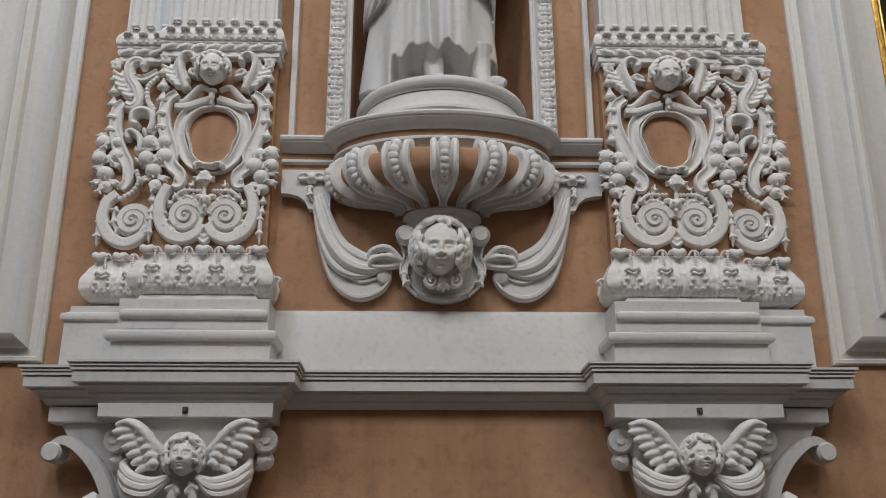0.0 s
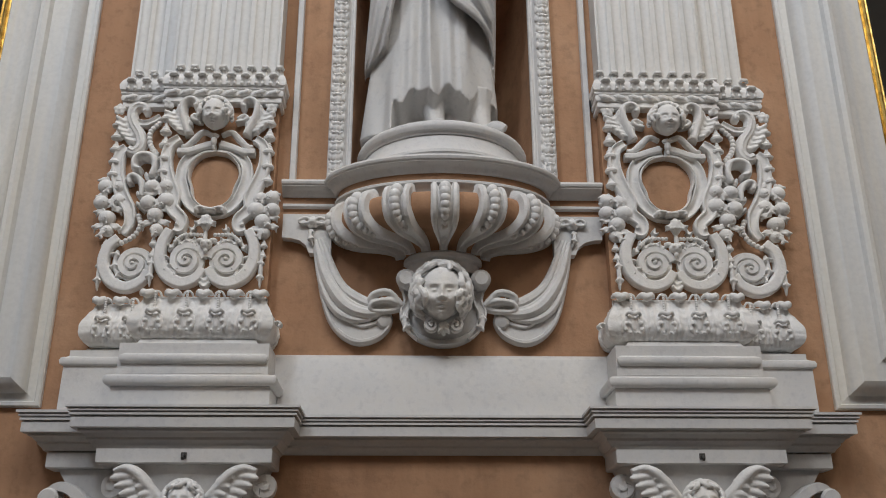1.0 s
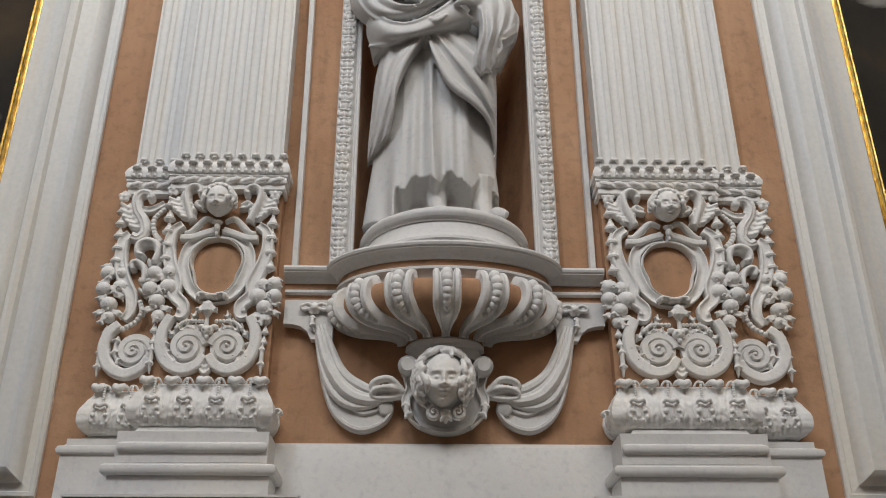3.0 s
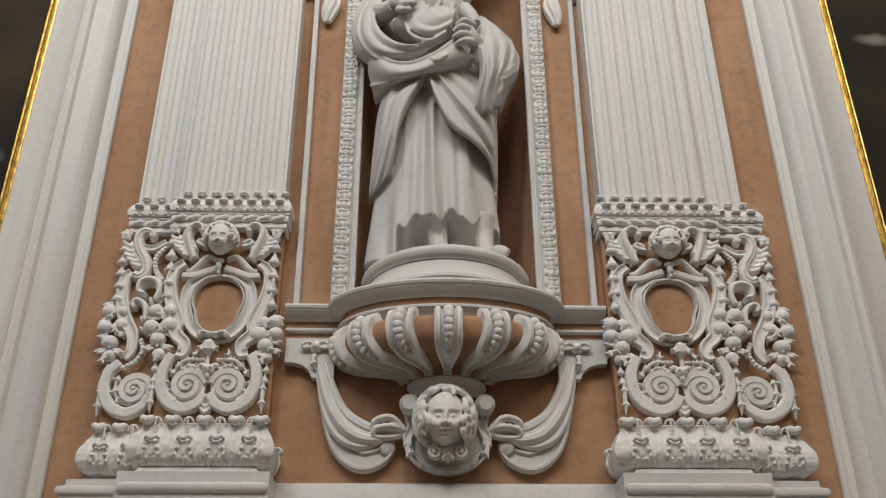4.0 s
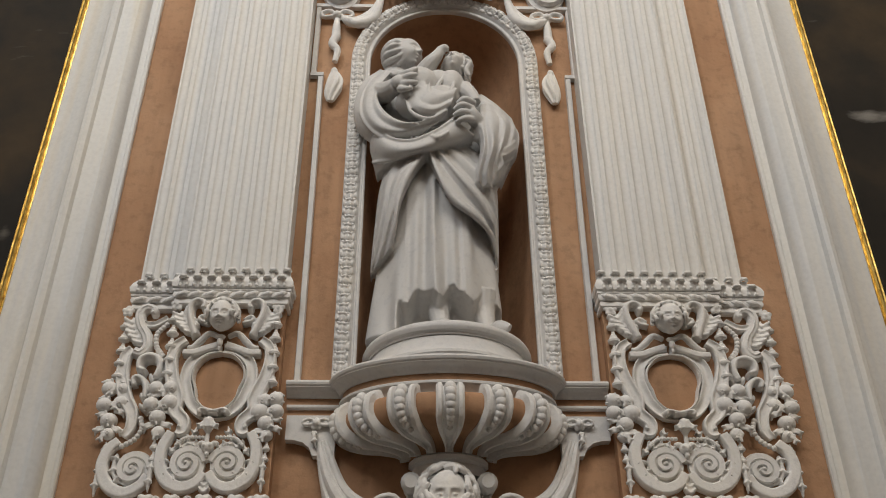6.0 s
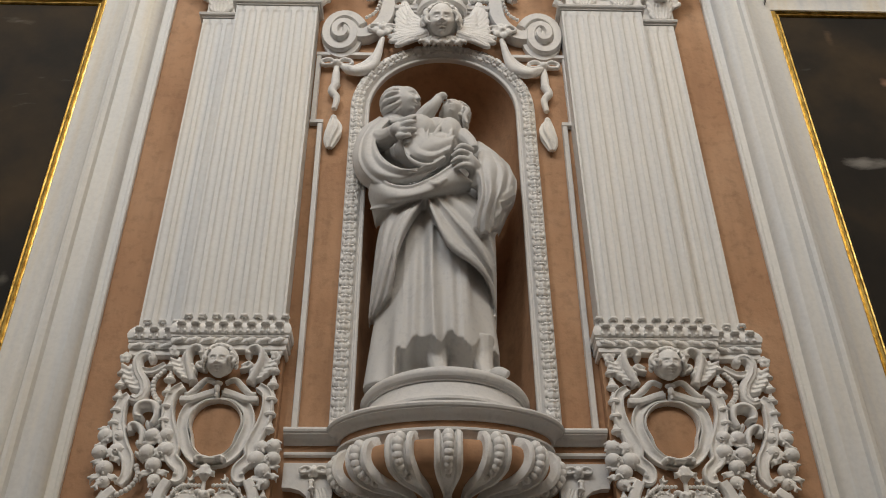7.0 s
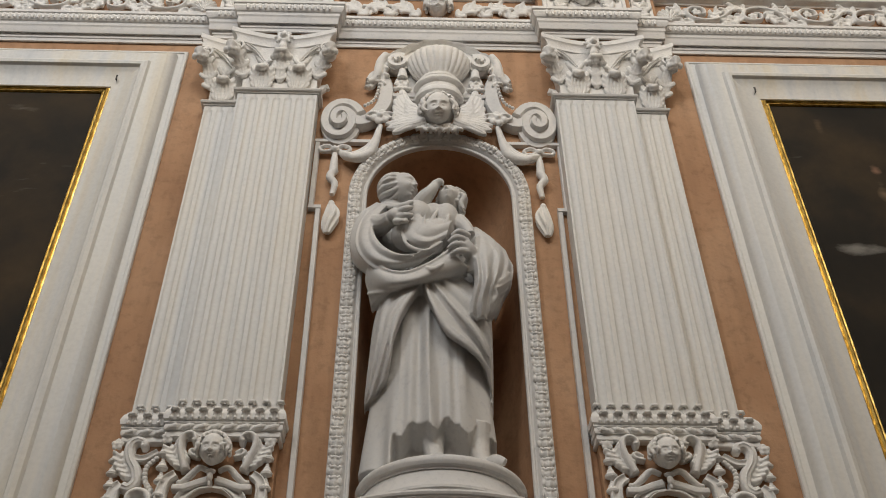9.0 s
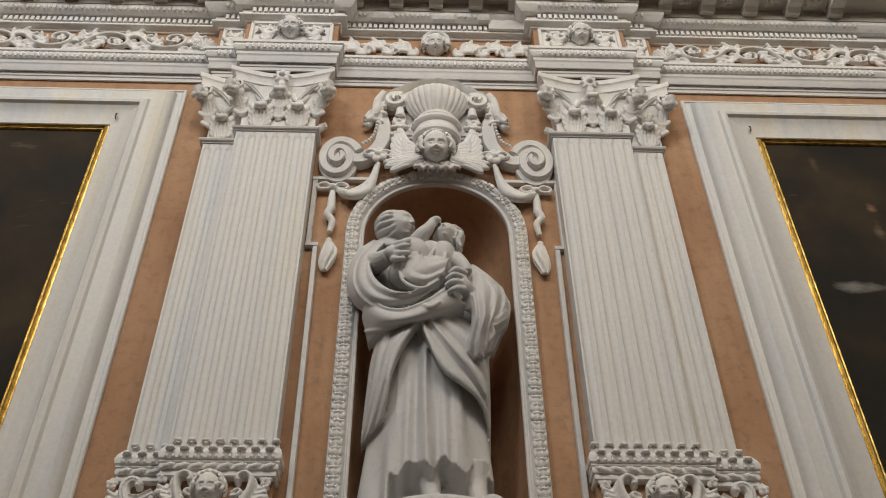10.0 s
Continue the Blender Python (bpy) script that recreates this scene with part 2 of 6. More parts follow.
def part(name, solid, mat, parent=None, label="", angle=38):
    bm = bmesh.new()
    me = bpy.data.meshes.new(name)
    me.from_pydata(solid.v, [], solid.f)
    bm.from_mesh(me)
    bmesh.ops.recalc_face_normals(bm, faces=bm.faces)
    bm.to_mesh(me)
    bm.free()
    finish(me, angle)
    me.materials.append(mat)
    ob = new(name, me)
    if name in WORN:
        weather(ob, WORN[name])
    ob.parent = parent
    if label:
        ob["label"] = label
    return ob


def again(ob, m, parent):
    """Another piece on the same mesh."""
    o = new(ob.name.split(".")[0], ob.data)
    o.parent = parent
    o.matrix_local = m
    return o


def thing(name, label, category, group="", kind="", at=(0, 0, 0)):
    ob = new(name)
    ob.empty_display_size = 0.1
    return tagged(ob, label, category, group, kind)


def curve(pts, n=24):
    """A smooth run of points through the given ones (Catmull-Rom)."""
    p = [Vector(q) for q in pts]
    p = [2 * p[0] - p[1]] + p + [2 * p[-1] - p[-2]]
    out = []
    k = len(p) - 3
    for i in range(n + 1):
        s = min(i / n * k, k - 1e-6)
        j, t = int(s), s - int(s)
        a, b, c, d = p[j:j + 4]
        out.append(0.5 * (2 * b + (c - a) * t + (2 * a - 5 * b + 4 * c - d) * t * t + (3 * b - a - 3 * c + d) * t ** 3))
    return out


def spiral(cx, cz, r0, r1, a0, turns, n=40):
    """Points of a scroll about a centre from radius r0 to r1, starting at angle a0 degrees."""
    out = []
    for i in range(n + 1):
        s = i / n
        a, r = radians(a0) + 2 * math.pi * turns * s, r0 + (r1 - r0) * s ** 0.8
        out.append((cx + r * math.cos(a), cz + r * math.sin(a)))
    return out


def taper(n, a, b, c=None):
    if c is None:
        return [a + (b - a) * i / n for i in range(n + 1)]
    return [a + (b - a) * 2 * i / n if i < n / 2 else b + (c - b) * (2 * i / n - 1) for i in range(n + 1)]


def mirror_pts(pts, cx):
    return [(2 * cx - p[0], *p[1:]) for p in pts]


# ---- the church room ----
NW, SPRING, SHELF = 0.465, 5.76, 3.55          # niche half width, springing of its arch, shelf height
wall = Solid()
wall.box(-10, -NW, 0, 1.1, 0, 16).box(NW, 10, 0, 1.1, 0, 16).box(-NW, NW, 0, 1.1, 0, SHELF - 0.02)
arch = [(-NW * math.cos(math.pi * i / 32), SPRING + NW * math.sin(math.pi * i / 32)) for i in range(33)]
wall.loft([[(x, 0, z), (x, 0, 24), (x, 1.05, 21), (x, 1.05, z)] for x, z in arch])
tagged(part("wall_north", wall, OCHRE), "terracotta ochre plaster church wall with faint stains", "wall", kind="structure")

ND = 0.54


def niche_ring(z, r, g):
    return [(-(NW * r + g) * math.cos(math.pi * i / 28), (ND * r + g) * math.sin(math.pi * i / 28) + 0.012, z) for i in range(29)]


hollow = Solid()
levels = [(SHELF - 0.02 + (SPRING - SHELF + 0.02) * i / 6, 1.0) for i in range(7)]
levels += [(SPRING + NW * math.sin(a), max(0.01, math.cos(a))) for a in [math.pi / 2 * i / 12 for i in range(1, 13)]]
inner = [niche_ring(z, r, 0.0) for z, r in levels]
outer = [niche_ring(z + (0.03 if r < 1 else 0), r, 0.03) for z, r in levels]
hollow.loft([i + o[::-1] for i, o in zip(inner, outer)])
tagged(part("niche", hollow, OCHRE), "curved round-headed niche in brown plaster behind the statue", "niche", kind="structure")

tagged(part("floor", Solid().box(-10, 10, -9.4, 1.1, -0.1, 0), STONE), "worn stone church floor", "floor", kind="structure")
tagged(part("ceiling", Solid().box(-10, 10, -9.4, 1.1, 16.0, 16.2), SMOOTH), "plain white plaster ceiling", "ceiling", kind="structure")
# unseen upper walls, kept white to bounce fill light high up
for side, nm in ((-1, "wall_west"), (1, "wall_east")):
    tagged(part(nm, Solid().box(min(10 * side, 10.3 * side), max(10 * side, 10.3 * side), -9.4, 1.1, 5.0, 16), SMOOTH), "plain white plaster upper side wall", "wall", kind="structure")
# unseen dark lining, added to hold bounce light off the lower wall
lower = Solid().box(-10, -9.9, -9.0, 0.0, 0, 5.0).box(9.9, 10, -9.0, 0.0, 0, 5.0).box(-10, 10, -9.4, -9.0, 0, 5.0)
tagged(part("wainscot", lower, DARK_LINING), "unseen dark lining of the lower walls, added to cut bounce light", "panelling", kind="structure")
south = Solid()
cuts = [-10, -6.3, -3.7, -1.3, 1.3, 3.7, 6.3, 10]
for i in range(7):
    if i % 2:
        south.box(cuts[i], cuts[i + 1], -9.4, -9, 5.0, 10.4).box(cuts[i], cuts[i + 1], -9.4, -9, 14.6, 16)
    else:
        south.box(cuts[i], cuts[i + 1], -9.4, -9, 5.0, 16)
tagged(part("wall_south", south, SMOOTH), "white plaster wall with three high windows", "wall", kind="structure")


# ---- entablature along the top of the wall ----
def broken(e=0.0):
    """Plan of the wall line, stepping forward over each pilaster."""
    a = [(-10, -0.005), (-1.66, -0.005), (-1.66, -0.06), (-1.44, -0.06), (-1.44, -0.13), (-0.79, -0.13), (-0.79, -0.005)]
    return a + [(-x, y) for x, y in a[::-1]]


def course(name, profile, mat, parent, label=""):
    return part(name, Solid().sweep(broken(), profile, PLAN), mat, parent, label, 30)


ent = thing("entablature", "white stucco entablature with carved frieze, dentils and modillions", "cornice", kind="structure")
course("architrave", [(0, 7.305), (0.012, 7.305), (0.012, 7.338), (0.02, 7.342), (0.022, 7.382), (0.042, 7.37), (0.046, 7.377), (0.046, 7.43),
                      (0.05, 7.44), (0.056, 7.448), (0.056, 7.478), (0.062, 7.484), (0, 7.484)], SMOOTH, ent, "white stepped fasciae with fine shadow lines")
course("leaf_moulding", [(0, 7.486), (0.064, 7.486), (0.076, 7.50), (0.084, 7.525), (0.078, 7.55), (0.090, 7.556), (0.090, 7.585), (0, 7.585)], STUCCO, ent)
course("frieze", [(0, 7.587), (0.03, 7.587), (0.03, 7.88), (0, 7.88)], OCHRE, ent, "ochre ground behind the frieze carving")
course("bed_moulding", [(0, 7.882), (0.045, 7.882), (0.05, 7.895), (0.085, 7.905), (0.095, 7.915), (0.095, 7.93), (0, 7.93)], STUCCO, ent)
course("dentil_ground", [(0, 7.932), (0.075, 7.932), (0.075, 8.0), (0, 8.0)], STUCCO, ent)
course("egg_moulding", [(0, 8.002), (0.12, 8.002), (0.14, 8.02), (0.16, 8.05), (0.162, 8.085), (0, 8.085)], STUCCO, ent)
course("soffit", [(0, 8.087), (0.17, 8.087), (0.17, 8.20), (0.38, 8.20), (0.38, 8.23), (0.40, 8.23), (0.40, 8.34), (0.44, 8.40), (0.46, 8.46), (0, 8.46)], GREYED, ent, "grey corona and soffit of the cornice")


def runs():
    """Straight stretches of the entablature front in sight: start, end and depth."""
    s = [(-3.4, -1.66, -0.005), (-1.66, -1.44, -0.06), (-1.44, -0.79, -0.13)]
    return s + [(-0.79, 0.79, -0.005)] + [(-b, -a, y) for a, b, y in s[::-1]]


def repair(x0, x1, z0, z1, y, seed):
    """A hand-trowelled plaster patch."""
    rng = random.Random(seed)
    nx, nz = 14, 6
    rings = []
    for i in range(nx + 1):
        x = x0 + (x1 - x0) * i / nx
        rings.append([(x, -0.06, z0)] + [(x, y - 0.006 * rng.random() - 0.02 * math.sin(math.pi * k / nz) * (0 < i < nx), z0 + (z1 - z0) * k / nz) for k in range(nz + 1)] + [(x, -0.06, z1)])
    part("repair", Solid().loft(rings), STUCCO, ent, "smooth white plaster repair")


repair(0.42, 0.785, 7.934, 8.085, -0.125, 1)
repair(-0.515, -0.325, 8.004, 8.084, -0.155, 2)
repair(-0.025, 0.155, 8.004, 8.084, -0.155, 3)
repair(0.335, 0.43, 8.004, 8.084, -0.155, 4)
repair(-0.785, -0.735, 8.004, 8.084, -0.155, 5)
dentil = egg = lip = mod = ros = None
for a, b, y in runs():
    n = max(2, round((b - a) / 0.042))
    for i in range(n):
        x = a + (b - a) * (i + 0.5) / n
        m = pose(x, y, 0)
        if dentil is None:
            d = Solid()
            d.box(-0.013, 0.013, -0.104, -0.07, 7.942, 7.992)
            dentil = part("dentil", d, STUCCO, ent)
            dentil.matrix_local = m
            egg = part("egg", Solid().ball((0, -0.158, 8.045), (0.0145, 0.012, 0.028), 8, 6), STUCCO, ent)
            egg.matrix_local = m
            t = Solid()
            t.ribbon([(0, 7.492), (0, 7.515), (0, 7.548)], [0.016, 0.028, 0.022], [0.009, 0.012, 0.006], -0.08, LEAF)
            lip = part("leaf_tip", t, STUCCO, ent)
            lip.matrix_local = m
        else:
            # over the niche part of the bed mould has fallen and been plastered over
            mid = a < 0 < b
            if not (mid and x > 0.41):
                again(dentil, m, ent)
            if not mid or -0.73 < x < -0.52 or -0.32 < x < -0.03 or 0.16 < x < 0.33:
                again(egg, m, ent)
            again(lip, m, ent)
    k = max(1, round((b - a) / 0.33))
    for i in range(k):
        x = a + (b - a) * (i + 0.5) / k
        m = pose(x, y, 0)
        if mod is None:
            d = Solid()
            d.sweep([(-0.17, 8.198), (-0.17, 8.11), (-0.22, 8.10), (-0.26, 8.13), (-0.31, 8.12), (-0.33, 8.13), (-0.36, 8.16), (-0.36, 8.198)], [(0, -0.055), (0, 0.055)], lambda p, q, w: (w, p, q), closed=True)
            d.f.append(tuple(range(0, 16, 2)))
            d.f.append(tuple(range(1, 16, 2)))
            mod = part("modillion", d, GREYED, ent, "grey scrolled bracket")
            mod.matrix_local = m
        else:
            again(mod, m, ent)
        if i < k - 1:
            m2 = pose(x + (b - a) / k / 2, y, 0)
            if ros is None:
                d = Solid().ball((0, -0.28, 8.19), (0.03, 0.03, 0.03), 10, 6)
                for j in range(6):
                    d.ball((0.045 * math.cos(j * math.pi / 3), -0.28 + 0.045 * math.sin(j * math.pi / 3), 8.195), (0.03, 0.03, 0.015), 8, 5)
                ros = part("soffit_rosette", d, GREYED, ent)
                ros.matrix_local = m2
            else:
                again(ros, m2, ent)


# ---- great picture frames ----
def picture(side):
    s = side
    x0, x1, z0, z1 = 1.838, 5.2, 2.42, 7.20
    pts = [(s * x0, z0), (s * x0, z1), (s * x1, z1), (s * x1, z0)]
    if s > 0:
        path = pts
    else:
        path = pts[::-1]
    fr = thing("wall_frame", "pale marbled stucco frame round a large dark painting", "frame", "painting frames")
    prof = [(0, 0.0), (0, -0.02), (0.006, -0.027), (0.022, -0.029), (0.028, -0.021), (0.036, -0.021), (0.062, -0.03), (0.070, -0.056), (0.084, -0.072), (0.10, -0.084),
            (0.12, -0.094), (0.19, -0.092), (0.215, -0.096), (0.228, -0.118), (0.25, -0.128), (0.272, -0.122), (0.285, -0.10), (0.31, -0.088), (0.36, -0.07),
            (0.42, -0.062), (0.455, -0.06), (0.462, -0.05), (0.462, 0.0)]
    part("moulding", Solid().sweep(path, prof, FACE, closed=True), MARBLED, fr, angle=25)
    g0 = 0.462
    gp = [(g0, -0.004), (g0, -0.052), (g0 + 0.010, -0.052), (g0 + 0.010, -0.062), (g0 + 0.018, -0.070), (g0 + 0.026, -0.064), (g0 + 0.030, -0.054), (g0 + 0.036, -0.053), (g0 + 0.042, -0.058),
          (g0 + 0.047, -0.054), (g0 + 0.05, -0.045), (g0 + 0.05, -0.004)]
    pa = thing("painting", "dark old oil painting in a thin gilded frame", "painting", "paintings")
    part("gilded_frame", Solid().sweep(path, gp, FACE, closed=True), GOLD, pa, "narrow gilded moulding", 25)
    i = g0 + 0.046
    part("canvas", Solid().box(min(s * (x0 + i), s * (x1 - i)), max(s * (x0 + i), s * (x1 - i)), -0.042, -0.006, z0 + i, z1 - i), CANVAS, pa, "almost black brown paint")
    h = thing("iron_hook", "small dark iron hook above the gilded frame corner", "hook", "hooks")
    hk = Solid()
    hk.tube([(s * 2.262, -0.05, 6.79), (s * 2.262, -0.09, 6.79), (s * 2.262, -0.095, 6.82), (s * 2.262, -0.085, 6.835)], 0.006, 8)
    part("hook_bar", hk, IRON, h)


picture(-1)
picture(1)


# ---- string course, dado and bases ----
def low_plan():
    a = [(-1.745, 0.0), (-1.745, -0.105), (-1.495, -0.105), (-1.495, -0.225), (-0.735, -0.225), (-0.735, -0.012)]
    return a + [(-x, y) for x, y in a[::-1]]


led = thing("string_course", "white moulded ledge stepping forward under each pilaster", "ledge", kind="structure")
part("ledge", Solid().sweep(low_plan(), [(-0.01, 2.207), (0.012, 2.207), (0.016, 2.216), (0.026, 2.226), (0.034, 2.232), (0.034, 2.242), (0.042, 2.246), (0.052, 2.258), (0.066, 2.264), (0.066, 2.274), (0.092, 2.276), (0.092, 2.318),
     (0.084, 2.320), (0.084, 2.324), (0.10, 2.326), (0.10, 2.335), (0.092, 2.337), (0.092, 2.341), (0.106, 2.343), (0.106, 2.350), (0.10, 2.352), (0.10, 2.355), (0.114, 2.357), (0.114, 2.368), (-0.01, 2.374)], PLAN), SMOOTH, led, angle=25)
part("ledge_core", Solid().box(-1.74, 1.74, -0.01, -0.001, 2.208, 2.36).box(-1.49, -0.74, -0.22, -0.01, 2.21, 2.36).box(0.74, 1.49, -0.22, -0.01, 2.21, 2.36)
     .box(-1.74, -1.49, -0.10, -0.01, 2.21, 2.36).box(1.49, 1.74, -0.10, -0.01, 2.21, 2.36), SMOOTH, led)
dado = thing("dado_panel", "flat white plaster panel above the ledge", "panel", kind="structure")
part("slab", Solid().sweep([(-0.82, 0.0), (0.82, 0.0)], [(0, 2.372), (0.045, 2.372), (0.045, 2.645), (0.04, 2.652), (0.012, 2.672), (0, 2.672)], PLAN), SMOOTH, dado)


def around(x0, x1, y):
    """Plan path round a block standing out from the wall."""
    return [(x0, 0.0), (x0, y), (x1, y), (x1, 0.0)]


def base_block():
    b = thing("pilaster_pedestal", "white moulded pilaster base on a stepped plinth", "pedestal", "pilaster bases")
    part("plinth", Solid().sweep(around(-1.455, -0.765, -0.26), [(-0.1, 2.37), (0, 2.37), (0, 2.462), (-0.1, 2.462)], PLAN).box(-1.44, -0.78, -0.25, -0.001, 2.372, 2.66), SMOOTH, b)
    part("lower_torus", Solid().sweep(around(-1.455, -0.765, -0.26), [(-0.08, 2.464), (0.016, 2.464), (0.026, 2.472), (0.03, 2.487), (0.026, 2.503), (0.014, 2.512), (-0.004, 2.514), (-0.02, 2.522), (-0.08, 2.524)], PLAN), SMOOTH, b)
    part("scotia", Solid().sweep(around(-1.40, -0.815, -0.24), [(-0.08, 2.524), (0.012, 2.524), (0.0, 2.532), (-0.008, 2.545), (-0.004, 2.556), (0.01, 2.564), (-0.08, 2.566)], PLAN), SMOOTH, b)
    part("upper_torus", Solid().sweep(around(-1.41, -0.805, -0.25), [(-0.08, 2.566), (0.008, 2.566), (0.018, 2.574), (0.022, 2.588), (0.018, 2.602), (0.006, 2.61), (-0.004, 2.616),
         (-0.008, 2.64), (-0.02, 2.66), (-0.036, 2.672), (-0.045, 2.69), (-0.08, 2.695)], PLAN), SMOOTH, b)
    part("side_plinth", Solid().sweep([(-1.72, 0.0), (-1.72, -0.13), (-1.40, -0.13)], [(-0.06, 2.37), (0.0, 2.37), (-0.002, 2.585), (0.012, 2.592), (0.016, 2.606), (0.01, 2.622), (-0.01, 2.63), (-0.03, 2.65), (-0.06, 2.668),
         (-0.075, 2.685)], PLAN).box(-1.70, -1.40, -0.12, -0.001, 2.372, 2.66), SMOOTH, b)
    return b


left_base = base_block()
copy_thing(left_base, Matrix.Translation((-0.012, 0, 0)) @ Matrix.Diagonal((-1, 1, 1, 1)))


# ---- fluted shafts ----
def fluted(x0, x1, y, z0, z1, n):
    """A fluted slab: grooves with round heads between fillets."""
    w = (x1 - x0) / n
    xs, prof = [], []
    for i in range(n):
        for u, d in ((0.0, 0), (0.16, 0), (0.2, 0.35), (0.3, 0.78), (0.5, 1.0), (0.7, 0.78), (0.8, 0.35), (0.84, 0)):
            xs.append(x0 + (i + u) * w)
            prof.append((u, d))
    xs.append(x1)
    prof.append((0, 0))
    s = Solid()
    zs = [z0, z0 + 0.02, z1 - 0.075, z1 - 0.06, z1 - 0.05, z1 - 0.04, z1 - 0.034, z1]
    rings = []
    for z in zs:
        ring = [(x0, 0.0 - 0.001, z)]
        for x, (u, d) in zip(xs, prof):
            t = (z - (z1 - 0.075)) / 0.042
            half = 0.34 * math.sqrt(max(0.0, 1 - max(0, t) ** 2)) if t < 1 else 0.0
            k = d if (t <= 0 or abs(u - 0.5) < half) else 0.0
            ring.append((x, y + 0.13 * w * k, z))
        ring.append((x1, -0.001, z))
        rings.append(ring)
    return s.loft(rings)


def shaft_pair(gap=0.002):
    sh = thing("pilaster_shaft", "tall white fluted pilaster shaft with vertical streaks", "pilaster", "fluted pilasters")
    part("front_shaft", fluted(-1.385, -0.84, -0.135, 4.05, 6.61, 7), STREAKED, sh, angle=30)
    part("side_shaft", fluted(-1.612, -1.385 - gap, -0.07, 4.05, 6.545, 3), STREAKED, sh, angle=30)
    part("astragal", Solid().sweep(around(-1.385, -0.84, -0.135), [(-0.05, 6.612), (0.008, 6.612), (0.01, 6.622), (0.024, 6.626), (0.03, 6.638), (0.024, 6.65), (0.012, 6.654), (0.012, 6.662), (-0.05, 6.662)], PLAN), SMOOTH, sh, angle=25)
    part("side_astragal", Solid().sweep([(-1.612, 0.0), (-1.612, -0.07), (-1.38, -0.07)], [(-0.05, 6.548), (0.008, 6.548), (0.01, 6.558), (0.024, 6.562), (0.03, 6.574), (0.024, 6.586), (0.012, 6.59), (0.012, 6.60), (-0.05, 6.60)], PLAN), SMOOTH, sh, angle=25)
    return sh


left_shaft = shaft_pair()
right_shaft = shaft_pair(0.024)
right_shaft.matrix_world = Matrix.Translation((-0.03, 0, 0)) @ Matrix.Diagonal((-1, 1, 1, 1))


# ---- niche surround ----
def arch_path(r, n=40, z0=SHELF):
    p = [(-r, z0), (-r, SPRING)] + [(-r * math.cos(math.pi * i / n), SPRING + r * math.sin(math.pi * i / n)) for i in range(1, n)] + [(r, SPRING), (r, z0)]
    return p


sur = thing("niche_surround", "white stucco niche surround carved with overlapping leaves", "niche frame")
part("arch_moulding", Solid().sweep(arch_path(NW)[::-1], [(0, 0.0), (-0.001, -0.03), (0.004, -0.036), (0.014, -0.036), (0.018, -0.028), (0.026, -0.03), (0.034, -0.045), (0.04, -0.05),
     (0.046, -0.05), (0.05, -0.04), (0.10, -0.04), (0.104, -0.05), (0.114, -0.05), (0.118, -0.044), (0.118, 0.0)], FACE), SMOOTH, sur, angle=25)
lf = None
step = 0.056
length = 2 * (SPRING - SHELF) + math.pi * 0.54
count = int(length / step)
for i in range(count):
    d = (i + 0.5) * length / count
    if d < SPRING - SHELF:
        x, z, a = -0.54, SHELF + d, 0.0
    elif d > length - (SPRING - SHELF):
        x, z, a = 0.54, SHELF + length - d, 0.0
    else:
        b = (d - (SPRING - SHELF)) / 0.54
        x, z = -0.54 * math.cos(b), SPRING + 0.54 * math.sin(b)
        a = math.degrees(b) if b < math.pi / 2 else math.degrees(b) - 180
    m = pose(x, -0.04, z, 0, a, 0)
    if lf is None:
        g = Solid()
        g.ball((0, -0.008, -0.004), (0.021, 0.020, 0.026), 12, 9)
        g.ball((0, -0.022, 0.016), (0.017, 0.010, 0.010), 10, 7)
        g.ball((0, -0.024, -0.006), (0.005, 0.006, 0.022), 8, 6)
        for sx in (-1, 1):
            g.ball((sx * 0.026, -0.006, 0.004), (0.010, 0.013, 0.022), 9, 7)
            g.ball((sx * 0.021, -0.012, 0.024), (0.009, 0.010, 0.008), 8, 6)
        lf = part("carved_leaf", g, STUCCO, sur)
        lf.matrix_local = m @ Matrix.Diagonal((1.1, 1.3, 1.1, 1))
    else:
        o = again(lf, m @ pose(random.uniform(-0.002, 0.002), 0, 0, random.uniform(-5, 5), random.uniform(-6, 6), 0) @ Matrix.Diagonal((random.uniform(1.05, 1.2), random.uniform(1.1, 1.5), 1.12, 1)), sur)


def strips(s):
    st = thing("panel_moulding", "thin raised white fillet framing the ochre panel", "moulding", "panel mouldings")
    path = [(-0.755, SHELF), (-0.755, 5.63), (-0.80, 5.63), (-0.80, 6.255), (-0.50, 6.255)]
    part("fillet", Solid().ribbon([path[0], (-0.76, 4.6), (-0.768, 5.60), (-0.768, 5.635)], 0.034, 0.03, -0.002, FLAT), SMOOTH, st)
    part("fillet", Solid().ribbon([(-0.832, 5.652), (-0.751, 5.652)], 0.034, 0.034, -0.002, FLAT), SMOOTH, st)
    part("fillet", Solid().ribbon([(-0.815, 5.669), (-0.815, 6.245)], 0.034, 0.03, -0.002, FLAT), SMOOTH, st)
    part("fillet", Solid().ribbon([(-0.832, 6.262), (-0.46, 6.262)], 0.034, 0.034, -0.002, FLAT), SMOOTH, st)
    return st


st = strips(-1)
copy_thing(st, Matrix.Diagonal((-1, 1, 1, 1)))


# ---- bracket shelf, bowl and plinth under the statue ----
def half_oval(a, b, n=28, wing=0.0, y=-0.02):
    p = [(-a * math.cos(math.pi * i / n), y - b * math.sin(math.pi * i / n)) for i in range(n + 1)]
    return ([(-wing, y), (-a - 0.03, y)] if wing else []) + p + ([(a + 0.03, y), (wing, y)] if wing else [])


